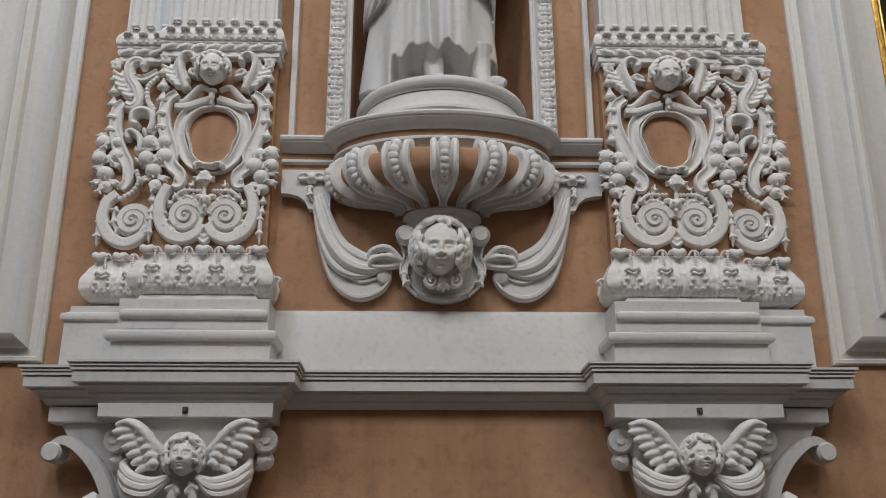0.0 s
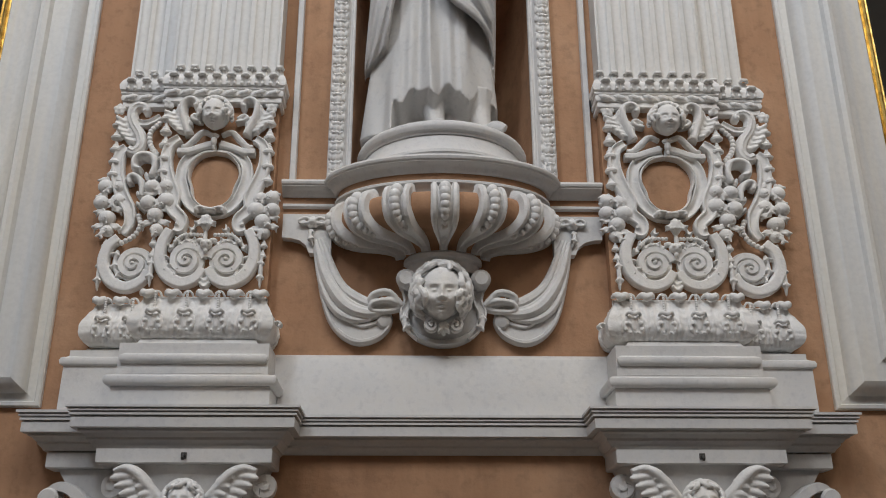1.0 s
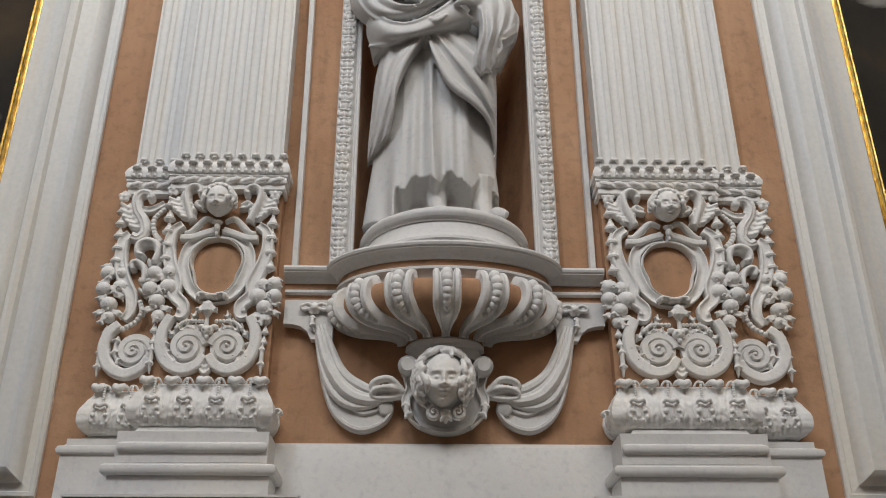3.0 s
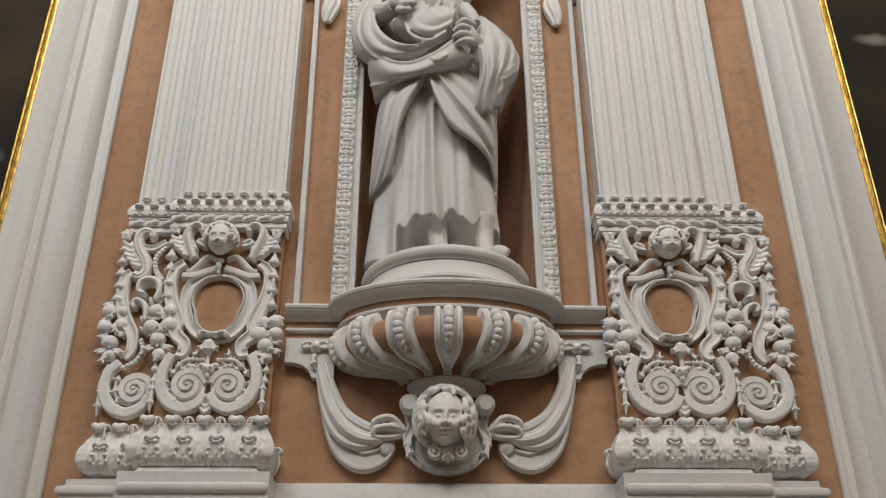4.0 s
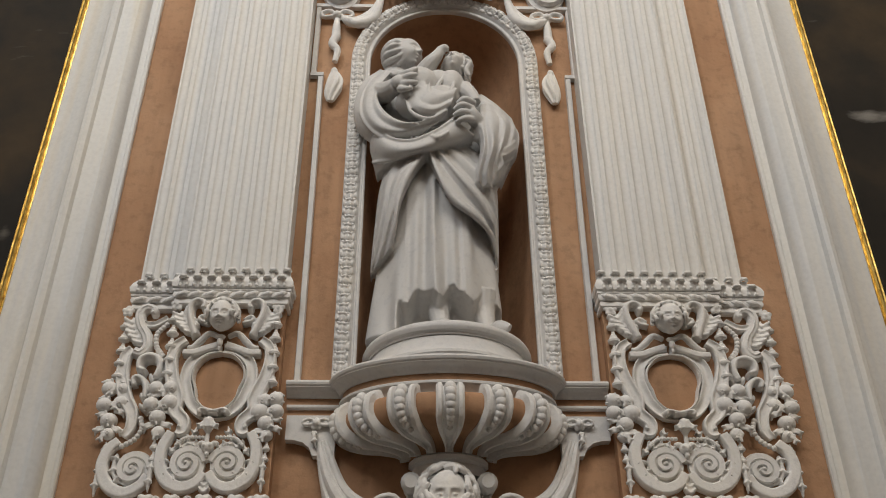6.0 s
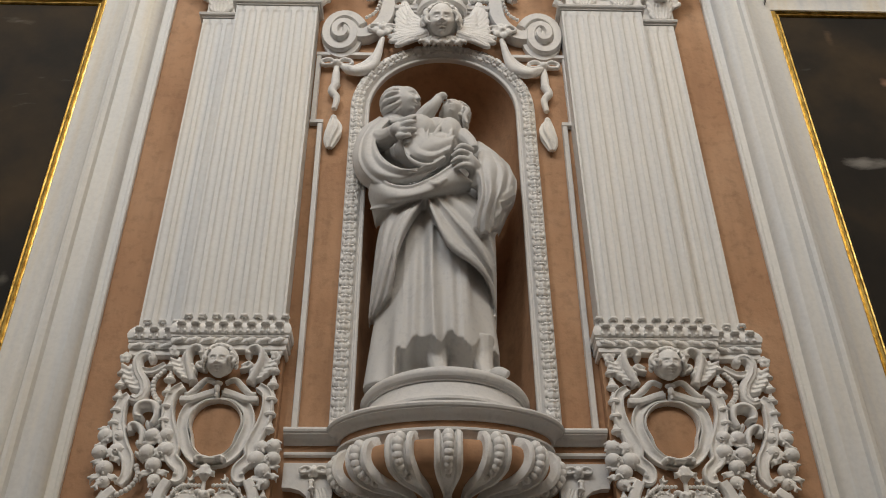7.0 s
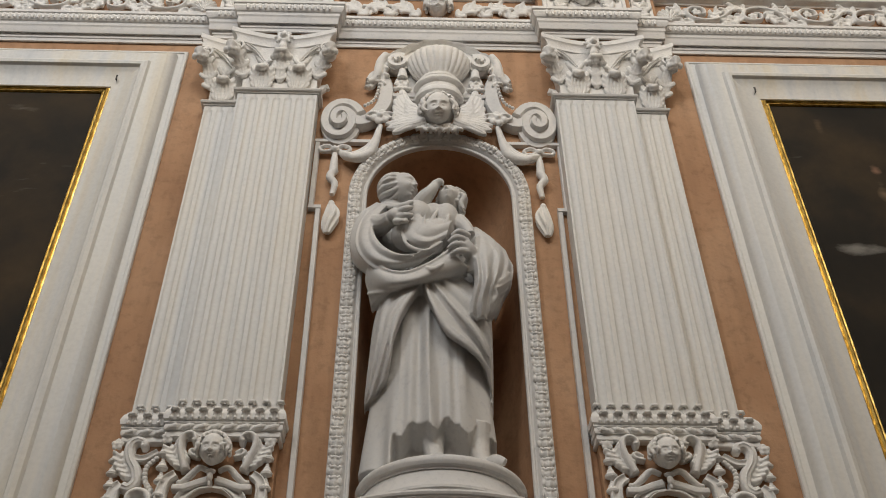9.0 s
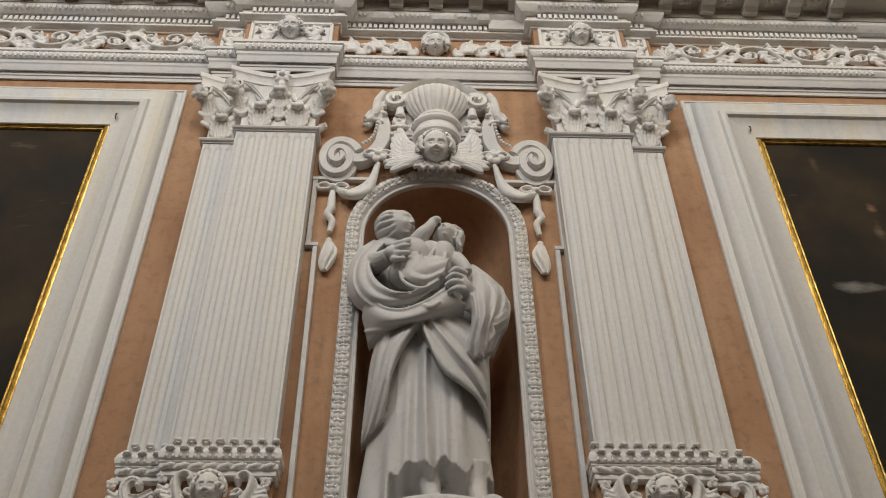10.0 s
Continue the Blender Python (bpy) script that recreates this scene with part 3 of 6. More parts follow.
shelf = thing("bracket_shelf", "white moulded shelf swelling out under the statue with a brown band", "shelf")
part("cornice", Solid().sweep(half_oval(0.535, 0.30, wing=0.80), [(-0.02, 3.483), (0.0, 3.483), (0.006, 3.488), (0.012, 3.500), (0.026, 3.510), (0.042, 3.516), (0.05, 3.520), (0.05, 3.525), (0.058, 3.530), (0.062, 3.541), (0.058, 3.552), (0.05, 3.556), (-0.02, 3.557)], PLAN), SMOOTH, shelf, angle=30)
fil = Solid()
fil.loft([[(x, y, z) for x, y in half_oval(0.49, 0.255)] for z in (3.38, 3.554)])
part("core", fil, SMOOTH, shelf)
part("brown_band", Solid().sweep(half_oval(0.535, 0.30, wing=0.795), [(-0.03, 3.448), (-0.012, 3.448), (-0.012, 3.482), (-0.03, 3.482)], PLAN), OCHRE, shelf, "plain brown plaster band")
part("fillet", Solid().sweep(half_oval(0.535, 0.30, wing=0.795), [(-0.03, 3.424), (-0.004, 3.424), (0.004, 3.430), (0.004, 3.440), (-0.004, 3.447), (-0.03, 3.447)], PLAN), SMOOTH, shelf)
part("cavetto", Solid().sweep(half_oval(0.535, 0.30), [(-0.06, 3.36), (-0.042, 3.362), (-0.036, 3.378), (-0.028, 3.396), (-0.016, 3.412), (-0.002, 3.4235), (-0.06, 3.4235)], PLAN), SMOOTH, shelf, angle=40)

bowl = thing("bracket_bowl", "fluted half bowl of brown plaster with white beaded ribs", "corbel")
MER = curve([(0.88, 3.385), (0.975, 3.366), (1.0, 3.33), (0.985, 3.29), (0.92, 3.255), (0.78, 3.232), (0.60, 3.224), (0.46, 3.21), (0.385, 3.185), (0.36, 3.155)], 26)
BA, BB = 0.525, 0.35


def on_bowl(az, i, out=0.0):
    r, z = MER[i][0], MER[i][1]
    return Vector(((BA * r + out) * math.sin(radians(az)), -0.01 - (BB * r + out) * math.cos(radians(az)), z))


b = Solid()
b.loft([[on_bowl(-90 + 180 * j / 48, i) for j in range(49)] for i in range(len(MER))])
part("shell", b, OCHRE, bowl, "brown plaster bowl between the ribs")
bead = None
for az in (-80, -51, -25, 0, 25, 51, 80):
    g = Solid()
    rings = []
    for i in range(len(MER)):
        c = on_bowl(az, i)
        nx = Vector((math.sin(radians(az)) / BA, -math.cos(radians(az)) / BB, 0)).normalized()
        a0, b0 = MER[max(i - 1, 0)], MER[min(i + 1, len(MER) - 1)]
        slope = Vector((b0[0] - a0[0], b0[1] - a0[1]))
        nr = Vector((-slope.y, slope.x * 0.45)).normalized()
        nrm = Vector((nx.x * nr.x, nx.y * nr.x, nr.y)).normalized()
        tan = Vector((nx.y, -nx.x, 0)) * -1
        w = 0.066 * (0.30 + 0.70 * min(1, max(0, (MER[i][0] - 0.38) / 0.55)))
        lift = 0.042
        rings.append([c + tan * w * u + nrm * lift * h for u, h in ((-1, -0.6), (-1, 0.7), (-0.85, 1.0), (-0.62, 1.0), (-0.5, 0.55), (0.5, 0.55), (0.62, 1.0), (0.85, 1.0), (1, 0.7), (1, -0.6))])
        if i in (0,):
            top = c + nrm * 0.01
    rib = part("rib", g.loft(rings), STUCCO, bowl)
    g = Solid()
    g.tube([top + tan * -0.058 + Vector((0, 0, -0.01)), top + tan * 0.058 + Vector((0, 0, -0.01))], 0.022, 12)
    part("rib_scroll", g, STUCCO, rib)
    for k in range(8):
        s = 2.0 + 12.5 * (k / 7) ** 0.85
        i = int(s)
        c = on_bowl(az, i).lerp(on_bowl(az, i + 1), s - i)
        nx = Vector((math.sin(radians(az)) * BB, -math.cos(radians(az)) * BA, 0)).normalized()
        up = -0.75 * k / 7
        c = c + (nx * math.cos(up) + Vector((0, 0, math.sin(up)))) * 0.038
        r = 0.0305 - 0.0023 * k
        if bead is None:
            bead = part("bead", Solid().ball((0, 0, 0), 1.0, 12, 8), STUCCO, rib)
            bead.matrix_local = Matrix.LocRotScale(c, None, (r, r, r))
        else:
            again(bead, Matrix.LocRotScale(c, None, (r, r, r * 1.1)), rib)
part("bowl_foot", Solid().sweep(half_oval(0.165, 0.125, y=-0.01), [(-0.1, 3.06), (0.004, 3.06), (0.008, 3.108), (0.026, 3.118), (0.026, 3.140), (0.012, 3.154), (-0.1, 3.154)], PLAN), STUCCO, bowl)

pl = thing("statue_plinth", "round white moulded plinth under the statue", "plinth")


def round_stack(prof, a, b, y):
    s = Solid()
    rings = []
    for o, z in prof:
        rings.append([((a + o) * math.cos(2 * math.pi * j / 56), min(0.2, y + (b + o) * math.sin(2 * math.pi * j / 56)), z) for j in range(56)])
    return s.loft(rings)


part("body", round_stack([(0.012, 3.557), (0.018, 3.565), (0.016, 3.580), (0.004, 3.592), (-0.008, 3.61), (-0.02, 3.64), (-0.032, 3.677)], 0.44, 0.44, 0.08), SMOOTH, pl, angle=30)
part("rim", round_stack([(-0.05, 3.678), (-0.024, 3.680), (-0.022, 3.690), (-0.008, 3.698), (0.0, 3.712), (0.0, 3.726), (-0.008, 3.742), (-0.03, 3.757), (-0.07, 3.770), (-0.2, 3.786)], 0.44, 0.44, 0.08), SMOOTH, pl, angle=30)


# ---- heads and hair ----
def face(g, c, r, yaw=0.0, nod=0.0):
    """A child's mask: a rounded head with brow, lidded eyes, nose, cheeks, parted lips and chin."""
    c = Vector(c)
    rot = Euler((radians(nod), 0, radians(yaw))).to_matrix()
    bumps = [(0.0, 0.04, 0.17, 0.085, 0.19), (0.0, -0.17, 0.27, 0.105, 0.085), (0.30, 0.10, -0.20, 0.19, 0.13), (-0.30, 0.10, -0.20, 0.19, 0.13), (0.38, -0.30, 0.11, 0.2, 0.2),
             (-0.38, -0.30, 0.11, 0.2, 0.2), (0.0, -0.42, 0.17, 0.15, 0.045), (0.0, -0.56, 0.16, 0.12, 0.05), (0.0, -0.49, -0.12, 0.17, 0.025), (0.0, -0.66, -0.05, 0.15, 0.04), (0.0, -0.80, 0.15, 0.17, 0.11),
             (0.32, 0.34, 0.05, 0.2, 0.08), (-0.32, 0.34, 0.05, 0.2, 0.08), (0.30, 0.09, 0.19, 0.12, 0.075), (-0.30, 0.09, 0.19, 0.12, 0.075), (0.12, -0.20, 0.11, 0.06, 0.05), (-0.12, -0.20, 0.11, 0.06, 0.05)]
    rings = []
    nv, nu = 72, 84
    for i in range(nv + 1):
        a = math.pi * min(max(i / nv, 0.015), 0.985)
        ring = []
        for j in range(nu):
            b = 2 * math.pi * j / nu
            x, y, z = 0.84 * math.sin(a) * math.cos(b), 0.92 * math.sin(a) * math.sin(b), -1.08 * math.cos(a)
            if z < -0.2:
                x *= 1 - 0.18 * min(1, (-0.2 - z) / 0.8)
            if y < 0:
                k = sum(h * math.exp(-((x - u) / sx) ** 2 - ((z - v) / sz) ** 2) for u, v, h, sx, sz in bumps)
                y -= k * min(1.0, -y * 2)
            ring.append(c + r * (rot @ Vector((x, y, z))))
        rings.append(ring)
    return g.loft(rings)


def curls(g, c, r, rng, low=-0.5, count=120):
    """A head of thick wavy hair: plump S-shaped locks lying on the skull, falling from a middle parting round the face."""
    c = Vector(c)
    ell = lambda v: Vector((0.98 * v.x, 1.0 * v.y + 0.1, 1.08 * v.z))
    g.ball(c + r * Vector((0, 0.26, 0.10)), (0.92 * r, 0.84 * r, 0.98 * r), 24, 16)
    for k in range(count):
        z = 1 - 1.75 * (k + 0.5) / count
        q = math.sqrt(max(0.0, 1 - z * z))
        a = k * 2.39996
        v = Vector((q * math.cos(a), q * math.sin(a), z))
        edge = 0.66 + 0.10 * math.sin(5 * z)
        if v.y > 0.35 or z < low or (v.y < 0 and z < 0.72 - 0.25 * v.x * v.x and abs(v.x) < edge):
            continue
        s = 1 if v.x > 0 else -1
        n = v.normalized()
        flow = Vector((s * (0.9 - 0.7 * abs(v.x)), -0.10, -0.25 - 0.75 * abs(v.x)))
        flow = (flow - n * flow.dot(n)).normalized()
        flow = Matrix.Rotation(rng.uniform(-0.5, 0.5), 3, n) @ flow
        side = n.cross(flow)
        L, w = rng.uniform(0.26, 0.36), rng.choice((-1, 1)) * rng.uniform(0.10, 0.17)
        pts, rad = [], []
        for i in range(9):
            t = i / 8
            p = ell(v + flow * L * (2 * t - 1)) + side * w * math.sin(5.0 * t - 1.2) + n * (0.10 * math.sin(math.pi * t) - 0.02 + 0.05 * t)
            pts.append(c + r * p)
            rad.append(r * (0.03 + 0.105 * math.sin(math.pi * (0.1 + 0.85 * t)) ** 0.8))
        g.tube(pts, rad, 7)


def tresses(g, c, r, axis, count, t0, t1, width, wave):
    """Combed locks running over the skull from the hairline round the face to the nape."""
    f = axis.normalized()
    u = f.cross(Vector((0, 0, 1))).normalized()
    w = u.cross(f)
    g.ball(c, 0.94 * r, 24, 16)
    for k in range(count):
        p = 2 * math.pi * k / count
        pts = []
        for i in range(13):
            t = radians(t0 + (t1 - t0) * i / 12)
            q = p + wave * math.sin(6.0 * i / 12 + k)
            pts.append(c + r * (f * math.cos(t) + (u * math.cos(q) + w * math.sin(q)) * math.sin(t)))
        g.tube(pts, [width * (0.35 + 0.75 * math.sin(math.pi * (0.1 + 0.8 * i / 12))) for i in range(13)], 8)


# ---- the statue ----
def carve(name, solid, mat, voxel, smooth=6, label="", category=""):
    """A sculpture: the joined volumes are fused into one skin and softened."""
    ob = part(name, solid, mat)
    md = ob.modifiers.new("fuse", "REMESH")
    md.mode, md.voxel_size, md.use_smooth_shade = "VOXEL", voxel, True
    sm = ob.modifiers.new("soften", "SMOOTH")
    sm.factor, sm.iterations = 0.5, smooth
    return tagged(ob, label, category)


def ease(t):
    t = min(1.0, max(0.0, t))
    return t * t * (3 - 2 * t)


def cloth(g, edges, folds=0.0, amp=0.0, phase=0.0, back=0.05, n=40, m=30, pinch=0.0):
    """A sheet of cloth through several curves: crisp folds run along them, deepest away from the pinched start."""
    runs_ = [curve(e, n) for e in edges]
    rings = []
    for i in range(n + 1):
        row = curve([r[i] for r in runs_], m)
        front = []
        grow = pinch + (1 - pinch) * ease(1.6 * i / n)
        for j, p in enumerate(row):
            u = (j / m * folds + phase) % 1.0
            ridge = 1 - abs(2 * u - 1) ** 1.3 if folds else 0.0
            front.append(Vector((p[0], p[1] - amp * grow * ridge, p[2])))
        rings.append(front + [Vector((q[0], q[1] + back, q[2])) for q in front[::-1]])
    g.loft(rings)


def fold(g, pts, r, n=18, flat=0.8, end=0.3):
    """One rounded ridge of drapery, thin at both ends."""
    g.tube(curve(pts, n), [r * (end + (1 - end) * math.sin(math.pi * (0.04 + 0.92 * i / n))) for i in range(n + 1)], 10, flat)


def limb(g, pts, radii, n=20, flat=1.0):
    k = len(radii) - 1
    rr = []
    for i in range(n + 1):
        f = min(i / n * k, k - 1e-6)
        rr.append(radii[int(f)] * (1 - f % 1) + radii[int(f) + 1] * (f % 1))
    g.tube(curve(pts, n), rr, 12, flat)


def robe(g):
    """The long gown: a fluted skirt whose front hem is lifted in waves over the feet."""
    rings, nth, nz = [], 240, 70
    for i in range(nz + 1):
        s = i / nz
        z = 3.79 + 1.22 * s
        a = 0.36 - 0.10 * s
        b = 0.235 - 0.045 * s
        cx = -0.062 + 0.015 * s
        ring = []
        for j in range(nth):
            th = 2 * math.pi * j / nth
            front = max(0.0, -math.sin(th))
            x = a * math.cos(th)
            q = (x / a + 0.10 * s) * (1.9 - 0.3 * s) + 0.2 * math.sin(2.3 * x / a)
            w = 0.024 * (1 - abs(math.sin(math.pi * q)) ** 0.8) + 0.008 * math.sin(3.1 * math.pi * q + 1 + 2 * s) + 0.003 * math.sin(14 * q - 5 * s)
            w *= ease(front * 2.2) * (0.55 + 0.45 * (1 - s))
            ring.append((cx + (a + w) * math.cos(th), 0.05 + (b + 1.5 * w) * math.sin(th), z))
        rings.append(ring)
    for i in range(26):
        for j in range(nth):
            x, y, z = rings[i][j]
            if x > -0.26 and y < 0.04:
                u = (x + 0.26) / 0.52
                hem = 3.955 + 0.05 * ease(u * 3) + 0.045 * math.sin(u * 19.0 + 3.4) * (0.4 + 0.6 * u) + 0.012 * math.sin(u * 37 + 1.0)
                if z < hem:
                    k = ease((x + 0.26) / 0.02)
                    rings[i][j] = (x, y + k * min(0.15, 1.1 * (hem - z) + 0.03), z + k * (hem - z) * 0.3)
    g.loft(rings)


def statue():
    g = Solid()
    robe(g)
    # feet under the lifted hem
    for a, t in (((-0.035, -0.125, 3.80), (-0.015, -0.22, 3.79)), ((0.205, -0.10, 3.80), (0.31, -0.19, 3.79))):
        a, t = Vector(a), Vector(t)
        top = a + Vector((-0.01, 0.06, 0.16))
        limb(g, [top + Vector((0, 0, 0.12)), top, a + Vector((0, 0.02, 0.05)), a], [0.07, 0.058, 0.045, 0.048])
        limb(g, [a + Vector((0, 0.06, -0.01)), a.lerp(t, 0.5) + Vector((0, 0, 0.02)), t], [0.04, 0.042, 0.022], flat=0.7)
    g.ball((0.0, 0.03, 3.775), (0.345, 0.27, 0.03), 30, 8)
    # mantle: a panel drawn down to one side of the waist and a longer one to the other
    cloth(g, [[(-0.085, -0.200, 4.928), (-0.186, -0.215, 4.736), (-0.251, -0.205, 4.549), (-0.272, -0.180, 4.399), (-0.294, -0.120, 4.293)],
              [(-0.165, -0.195, 4.898), (-0.264, -0.200, 4.707), (-0.299, -0.170, 4.498), (-0.338, -0.110, 4.335), (-0.373, -0.050, 4.229)],
              [(-0.278, -0.150, 4.915), (-0.338, -0.130, 4.719), (-0.369, -0.080, 4.484), (-0.400, -0.010, 4.272), (-0.411, 0.040, 4.213)],
              [(-0.330, -0.060, 4.978), (-0.380, -0.010, 4.768), (-0.400, 0.040, 4.566), (-0.416, 0.080, 4.292), (-0.407, 0.100, 4.196)]], 3.6, 0.045, 0.25, 0.07, 44, 48, 0.35)
    fold(g, [(-0.111, -0.225, 4.899), (-0.204, -0.235, 4.736), (-0.263, -0.225, 4.565), (-0.278, -0.200, 4.403)], 0.018)
    fold(g, [(-0.133, -0.220, 4.894), (-0.254, -0.225, 4.712), (-0.300, -0.200, 4.552), (-0.332, -0.150, 4.371), (-0.378, -0.080, 4.243)], 0.016)
    cloth(g, [[(-0.111, -0.205, 4.915), (-0.054, -0.225, 4.730), (0.026, -0.215, 4.564), (0.149, -0.185, 4.471), (0.231, -0.120, 4.408), (0.263, -0.050, 4.326)],
              [(-0.060, -0.215, 4.908), (0.041, -0.215, 4.740), (0.152, -0.190, 4.611), (0.239, -0.130, 4.495), (0.265, -0.060, 4.393), (0.276, 0.000, 4.249)],
              [(0.011, -0.205, 4.925), (0.138, -0.190, 4.800), (0.233, -0.140, 4.680), (0.277, -0.080, 4.568), (0.285, 0.000, 4.396), (0.283, 0.060, 4.178)],
              [(0.111, -0.160, 4.988), (0.235, -0.120, 4.897), (0.280, -0.080, 4.806), (0.293, 0.000, 4.664), (0.292, 0.060, 4.397), (0.283, 0.100, 4.166)]], 3.3, 0.05, 0.3, 0.07, 44, 48, 0.4)
    fold(g, [(-0.098, -0.225, 4.899), (-0.048, -0.250, 4.727), (0.031, -0.240, 4.558), (0.153, -0.210, 4.461), (0.241, -0.140, 4.384), (0.273, -0.060, 4.284)], 0.019)
    fold(g, [(-0.047, -0.235, 4.884), (0.077, -0.240, 4.697), (0.180, -0.215, 4.563), (0.255, -0.150, 4.444)], 0.016)
    # trunk under the cloth
    g.loft([[(cx + a * math.cos(2 * math.pi * j / 40), y + b * math.sin(2 * math.pi * j / 40), z) for j in range(40)]
            for z, cx, a, b, y in ((4.6, -0.04, 0.16, 0.12, 0.06), (4.85, -0.04, 0.26, 0.19, 0.05), (5.0, -0.03, 0.30, 0.21, 0.05), (5.15, -0.02, 0.33, 0.20, 0.05), (5.3, -0.07, 0.33, 0.18, 0.05), (5.45, -0.16, 0.26, 0.15, 0.05), (5.55, -0.22, 0.17, 0.12, 0.03), (5.62, -0.24, 0.10, 0.09, 0.02))])
    # wide sleeve falling in a crescent, its mouth turned out round the forearm
    cloth(g, [[(-0.399, -0.020, 5.704), (-0.505, -0.050, 5.558), (-0.548, -0.080, 5.329), (-0.511, -0.100, 5.148), (-0.407, -0.120, 5.034), (-0.281, -0.120, 5.006)],
              [(-0.366, -0.100, 5.619), (-0.461, -0.160, 5.419), (-0.481, -0.190, 5.212), (-0.411, -0.220, 5.049), (-0.279, -0.230, 4.983), (-0.118, -0.240, 5.011)],
              [(-0.329, -0.130, 5.581), (-0.410, -0.200, 5.374), (-0.409, -0.240, 5.191), (-0.332, -0.270, 5.058), (-0.199, -0.290, 5.010), (-0.006, -0.280, 5.098)],
              [(-0.330, -0.100, 5.591), (-0.398, -0.160, 5.393), (-0.377, -0.220, 5.213), (-0.301, -0.270, 5.093), (-0.167, -0.300, 5.035), (0.011, -0.280, 5.133)]], 2.6, 0.022, 0.4, 0.06, 44, 36, 0.5)
    fold(g, [(-0.405, -0.120, 5.561), (-0.415, -0.200, 5.338), (-0.375, -0.250, 5.170), (-0.280, -0.290, 5.051), (-0.151, -0.310, 5.010)], 0.014, 24)
    fold(g, [(-0.451, -0.100, 5.560), (-0.492, -0.160, 5.350), (-0.482, -0.190, 5.168), (-0.383, -0.220, 5.007), (-0.230, -0.230, 4.951)], 0.016, 24)
    # band of cloth across the waist with a turned-out lip and a sagging corner
    cloth(g, [[(-0.386, -0.200, 5.083), (-0.311, -0.240, 4.983), (-0.198, -0.260, 4.951), (-0.071, -0.290, 4.995), (0.042, -0.310, 5.081)],
              [(-0.425, -0.180, 5.039), (-0.325, -0.260, 4.908), (-0.197, -0.290, 4.869), (-0.055, -0.310, 4.912), (0.079, -0.310, 5.023)],
              [(-0.437, -0.130, 4.979), (-0.320, -0.240, 4.859), (-0.187, -0.270, 4.845), (-0.039, -0.280, 4.888), (0.138, -0.270, 4.990)],
              [(-0.394, -0.080, 4.845), (-0.315, -0.170, 4.850), (-0.187, -0.210, 4.869), (-0.028, -0.220, 4.904), (0.174, -0.220, 4.999)]], 0.0, 0.0, 0.0, 0.10, 40, 30)
    fold(g, [(-0.393, -0.200, 5.074), (-0.310, -0.255, 4.958), (-0.195, -0.275, 4.927), (-0.061, -0.300, 4.978), (0.048, -0.315, 5.060)], 0.011, 24, 1.0)
    fold(g, [(-0.087, -0.300, 4.945), (-0.049, -0.315, 4.917), (0.008, -0.315, 4.959)], 0.016)
    fold(g, [(-0.411, -0.170, 5.022), (-0.372, -0.215, 5.053), (-0.331, -0.240, 4.991)], 0.016)
    fold(g, [(-0.425, -0.100, 4.903), (-0.308, -0.200, 4.850), (-0.165, -0.255, 4.858)], 0.016)
    # further arm, its mantle hanging in broken folds
    limb(g, [(0.196, -0.020, 5.428), (0.283, -0.080, 5.254), (0.250, -0.170, 5.059), (0.165, -0.260, 5.007)], [0.07, 0.08, 0.075, 0.05])
    cloth(g, [[(0.205, -0.170, 5.295), (0.181, -0.250, 5.084), (0.188, -0.250, 4.896), (0.161, -0.210, 4.745), (0.154, -0.190, 4.697)],
              [(0.248, -0.140, 5.331), (0.231, -0.270, 5.059), (0.236, -0.280, 4.860), (0.203, -0.240, 4.723), (0.203, -0.200, 4.651)],
              [(0.326, -0.100, 5.323), (0.322, -0.210, 5.112), (0.299, -0.240, 4.918), (0.270, -0.220, 4.799), (0.255, -0.180, 4.682)],
              [(0.391, -0.050, 5.304), (0.391, -0.140, 5.129), (0.358, -0.170, 4.976), (0.315, -0.160, 4.867), (0.293, -0.130, 4.744)],
              [(0.421, 0.000, 5.275), (0.437, -0.050, 5.153), (0.420, -0.060, 5.032), (0.373, -0.050, 4.933), (0.320, -0.050, 4.796)]], 4.2, 0.045, 0.1, 0.10, 36, 60, 0.15)
    cloth(g, [[(0.277, -0.200, 4.950), (0.328, -0.200, 4.926), (0.398, -0.130, 5.043)], [(0.285, -0.230, 4.885), (0.330, -0.220, 4.869), (0.413, -0.120, 5.000)], [(0.266, -0.190, 4.822), (0.307, -0.170, 4.843), (0.363, -0.080, 4.930)]], 1.8, 0.03, 0.3, 0.08, 20, 24)
    fold(g, [(0.209, -0.190, 5.259), (0.192, -0.265, 5.046), (0.206, -0.265, 4.863), (0.184, -0.225, 4.714)], 0.013)
    fold(g, [(0.274, -0.140, 5.305), (0.328, -0.215, 5.108), (0.278, -0.260, 4.918), (0.318, -0.235, 4.922)], 0.013)
    fold(g, [(0.290, -0.250, 4.877), (0.308, -0.220, 4.803), (0.235, -0.210, 4.707), (0.254, -0.190, 4.659)], 0.013)
    # hand under the bundle
    limb(g, [(0.210, -0.200, 5.076), (0.160, -0.280, 5.084), (0.126, -0.310, 5.117)], [0.055, 0.05, 0.04], flat=0.75)
    for a, b, c in (((0.162, -0.290, 5.187), (0.101, -0.330, 5.190), (0.055, -0.320, 5.159)), ((0.153, -0.300, 5.139), (0.086, -0.345, 5.133), (0.038, -0.330, 5.106)), ((0.146, -0.300, 5.100), (0.082, -0.345, 5.081), (0.034, -0.330, 5.060)), ((0.152, -0.295, 5.062), (0.098, -0.335, 5.039), (0.050, -0.320, 5.022))):
        limb(g, [a, b, c], [0.022, 0.019, 0.012], 10)
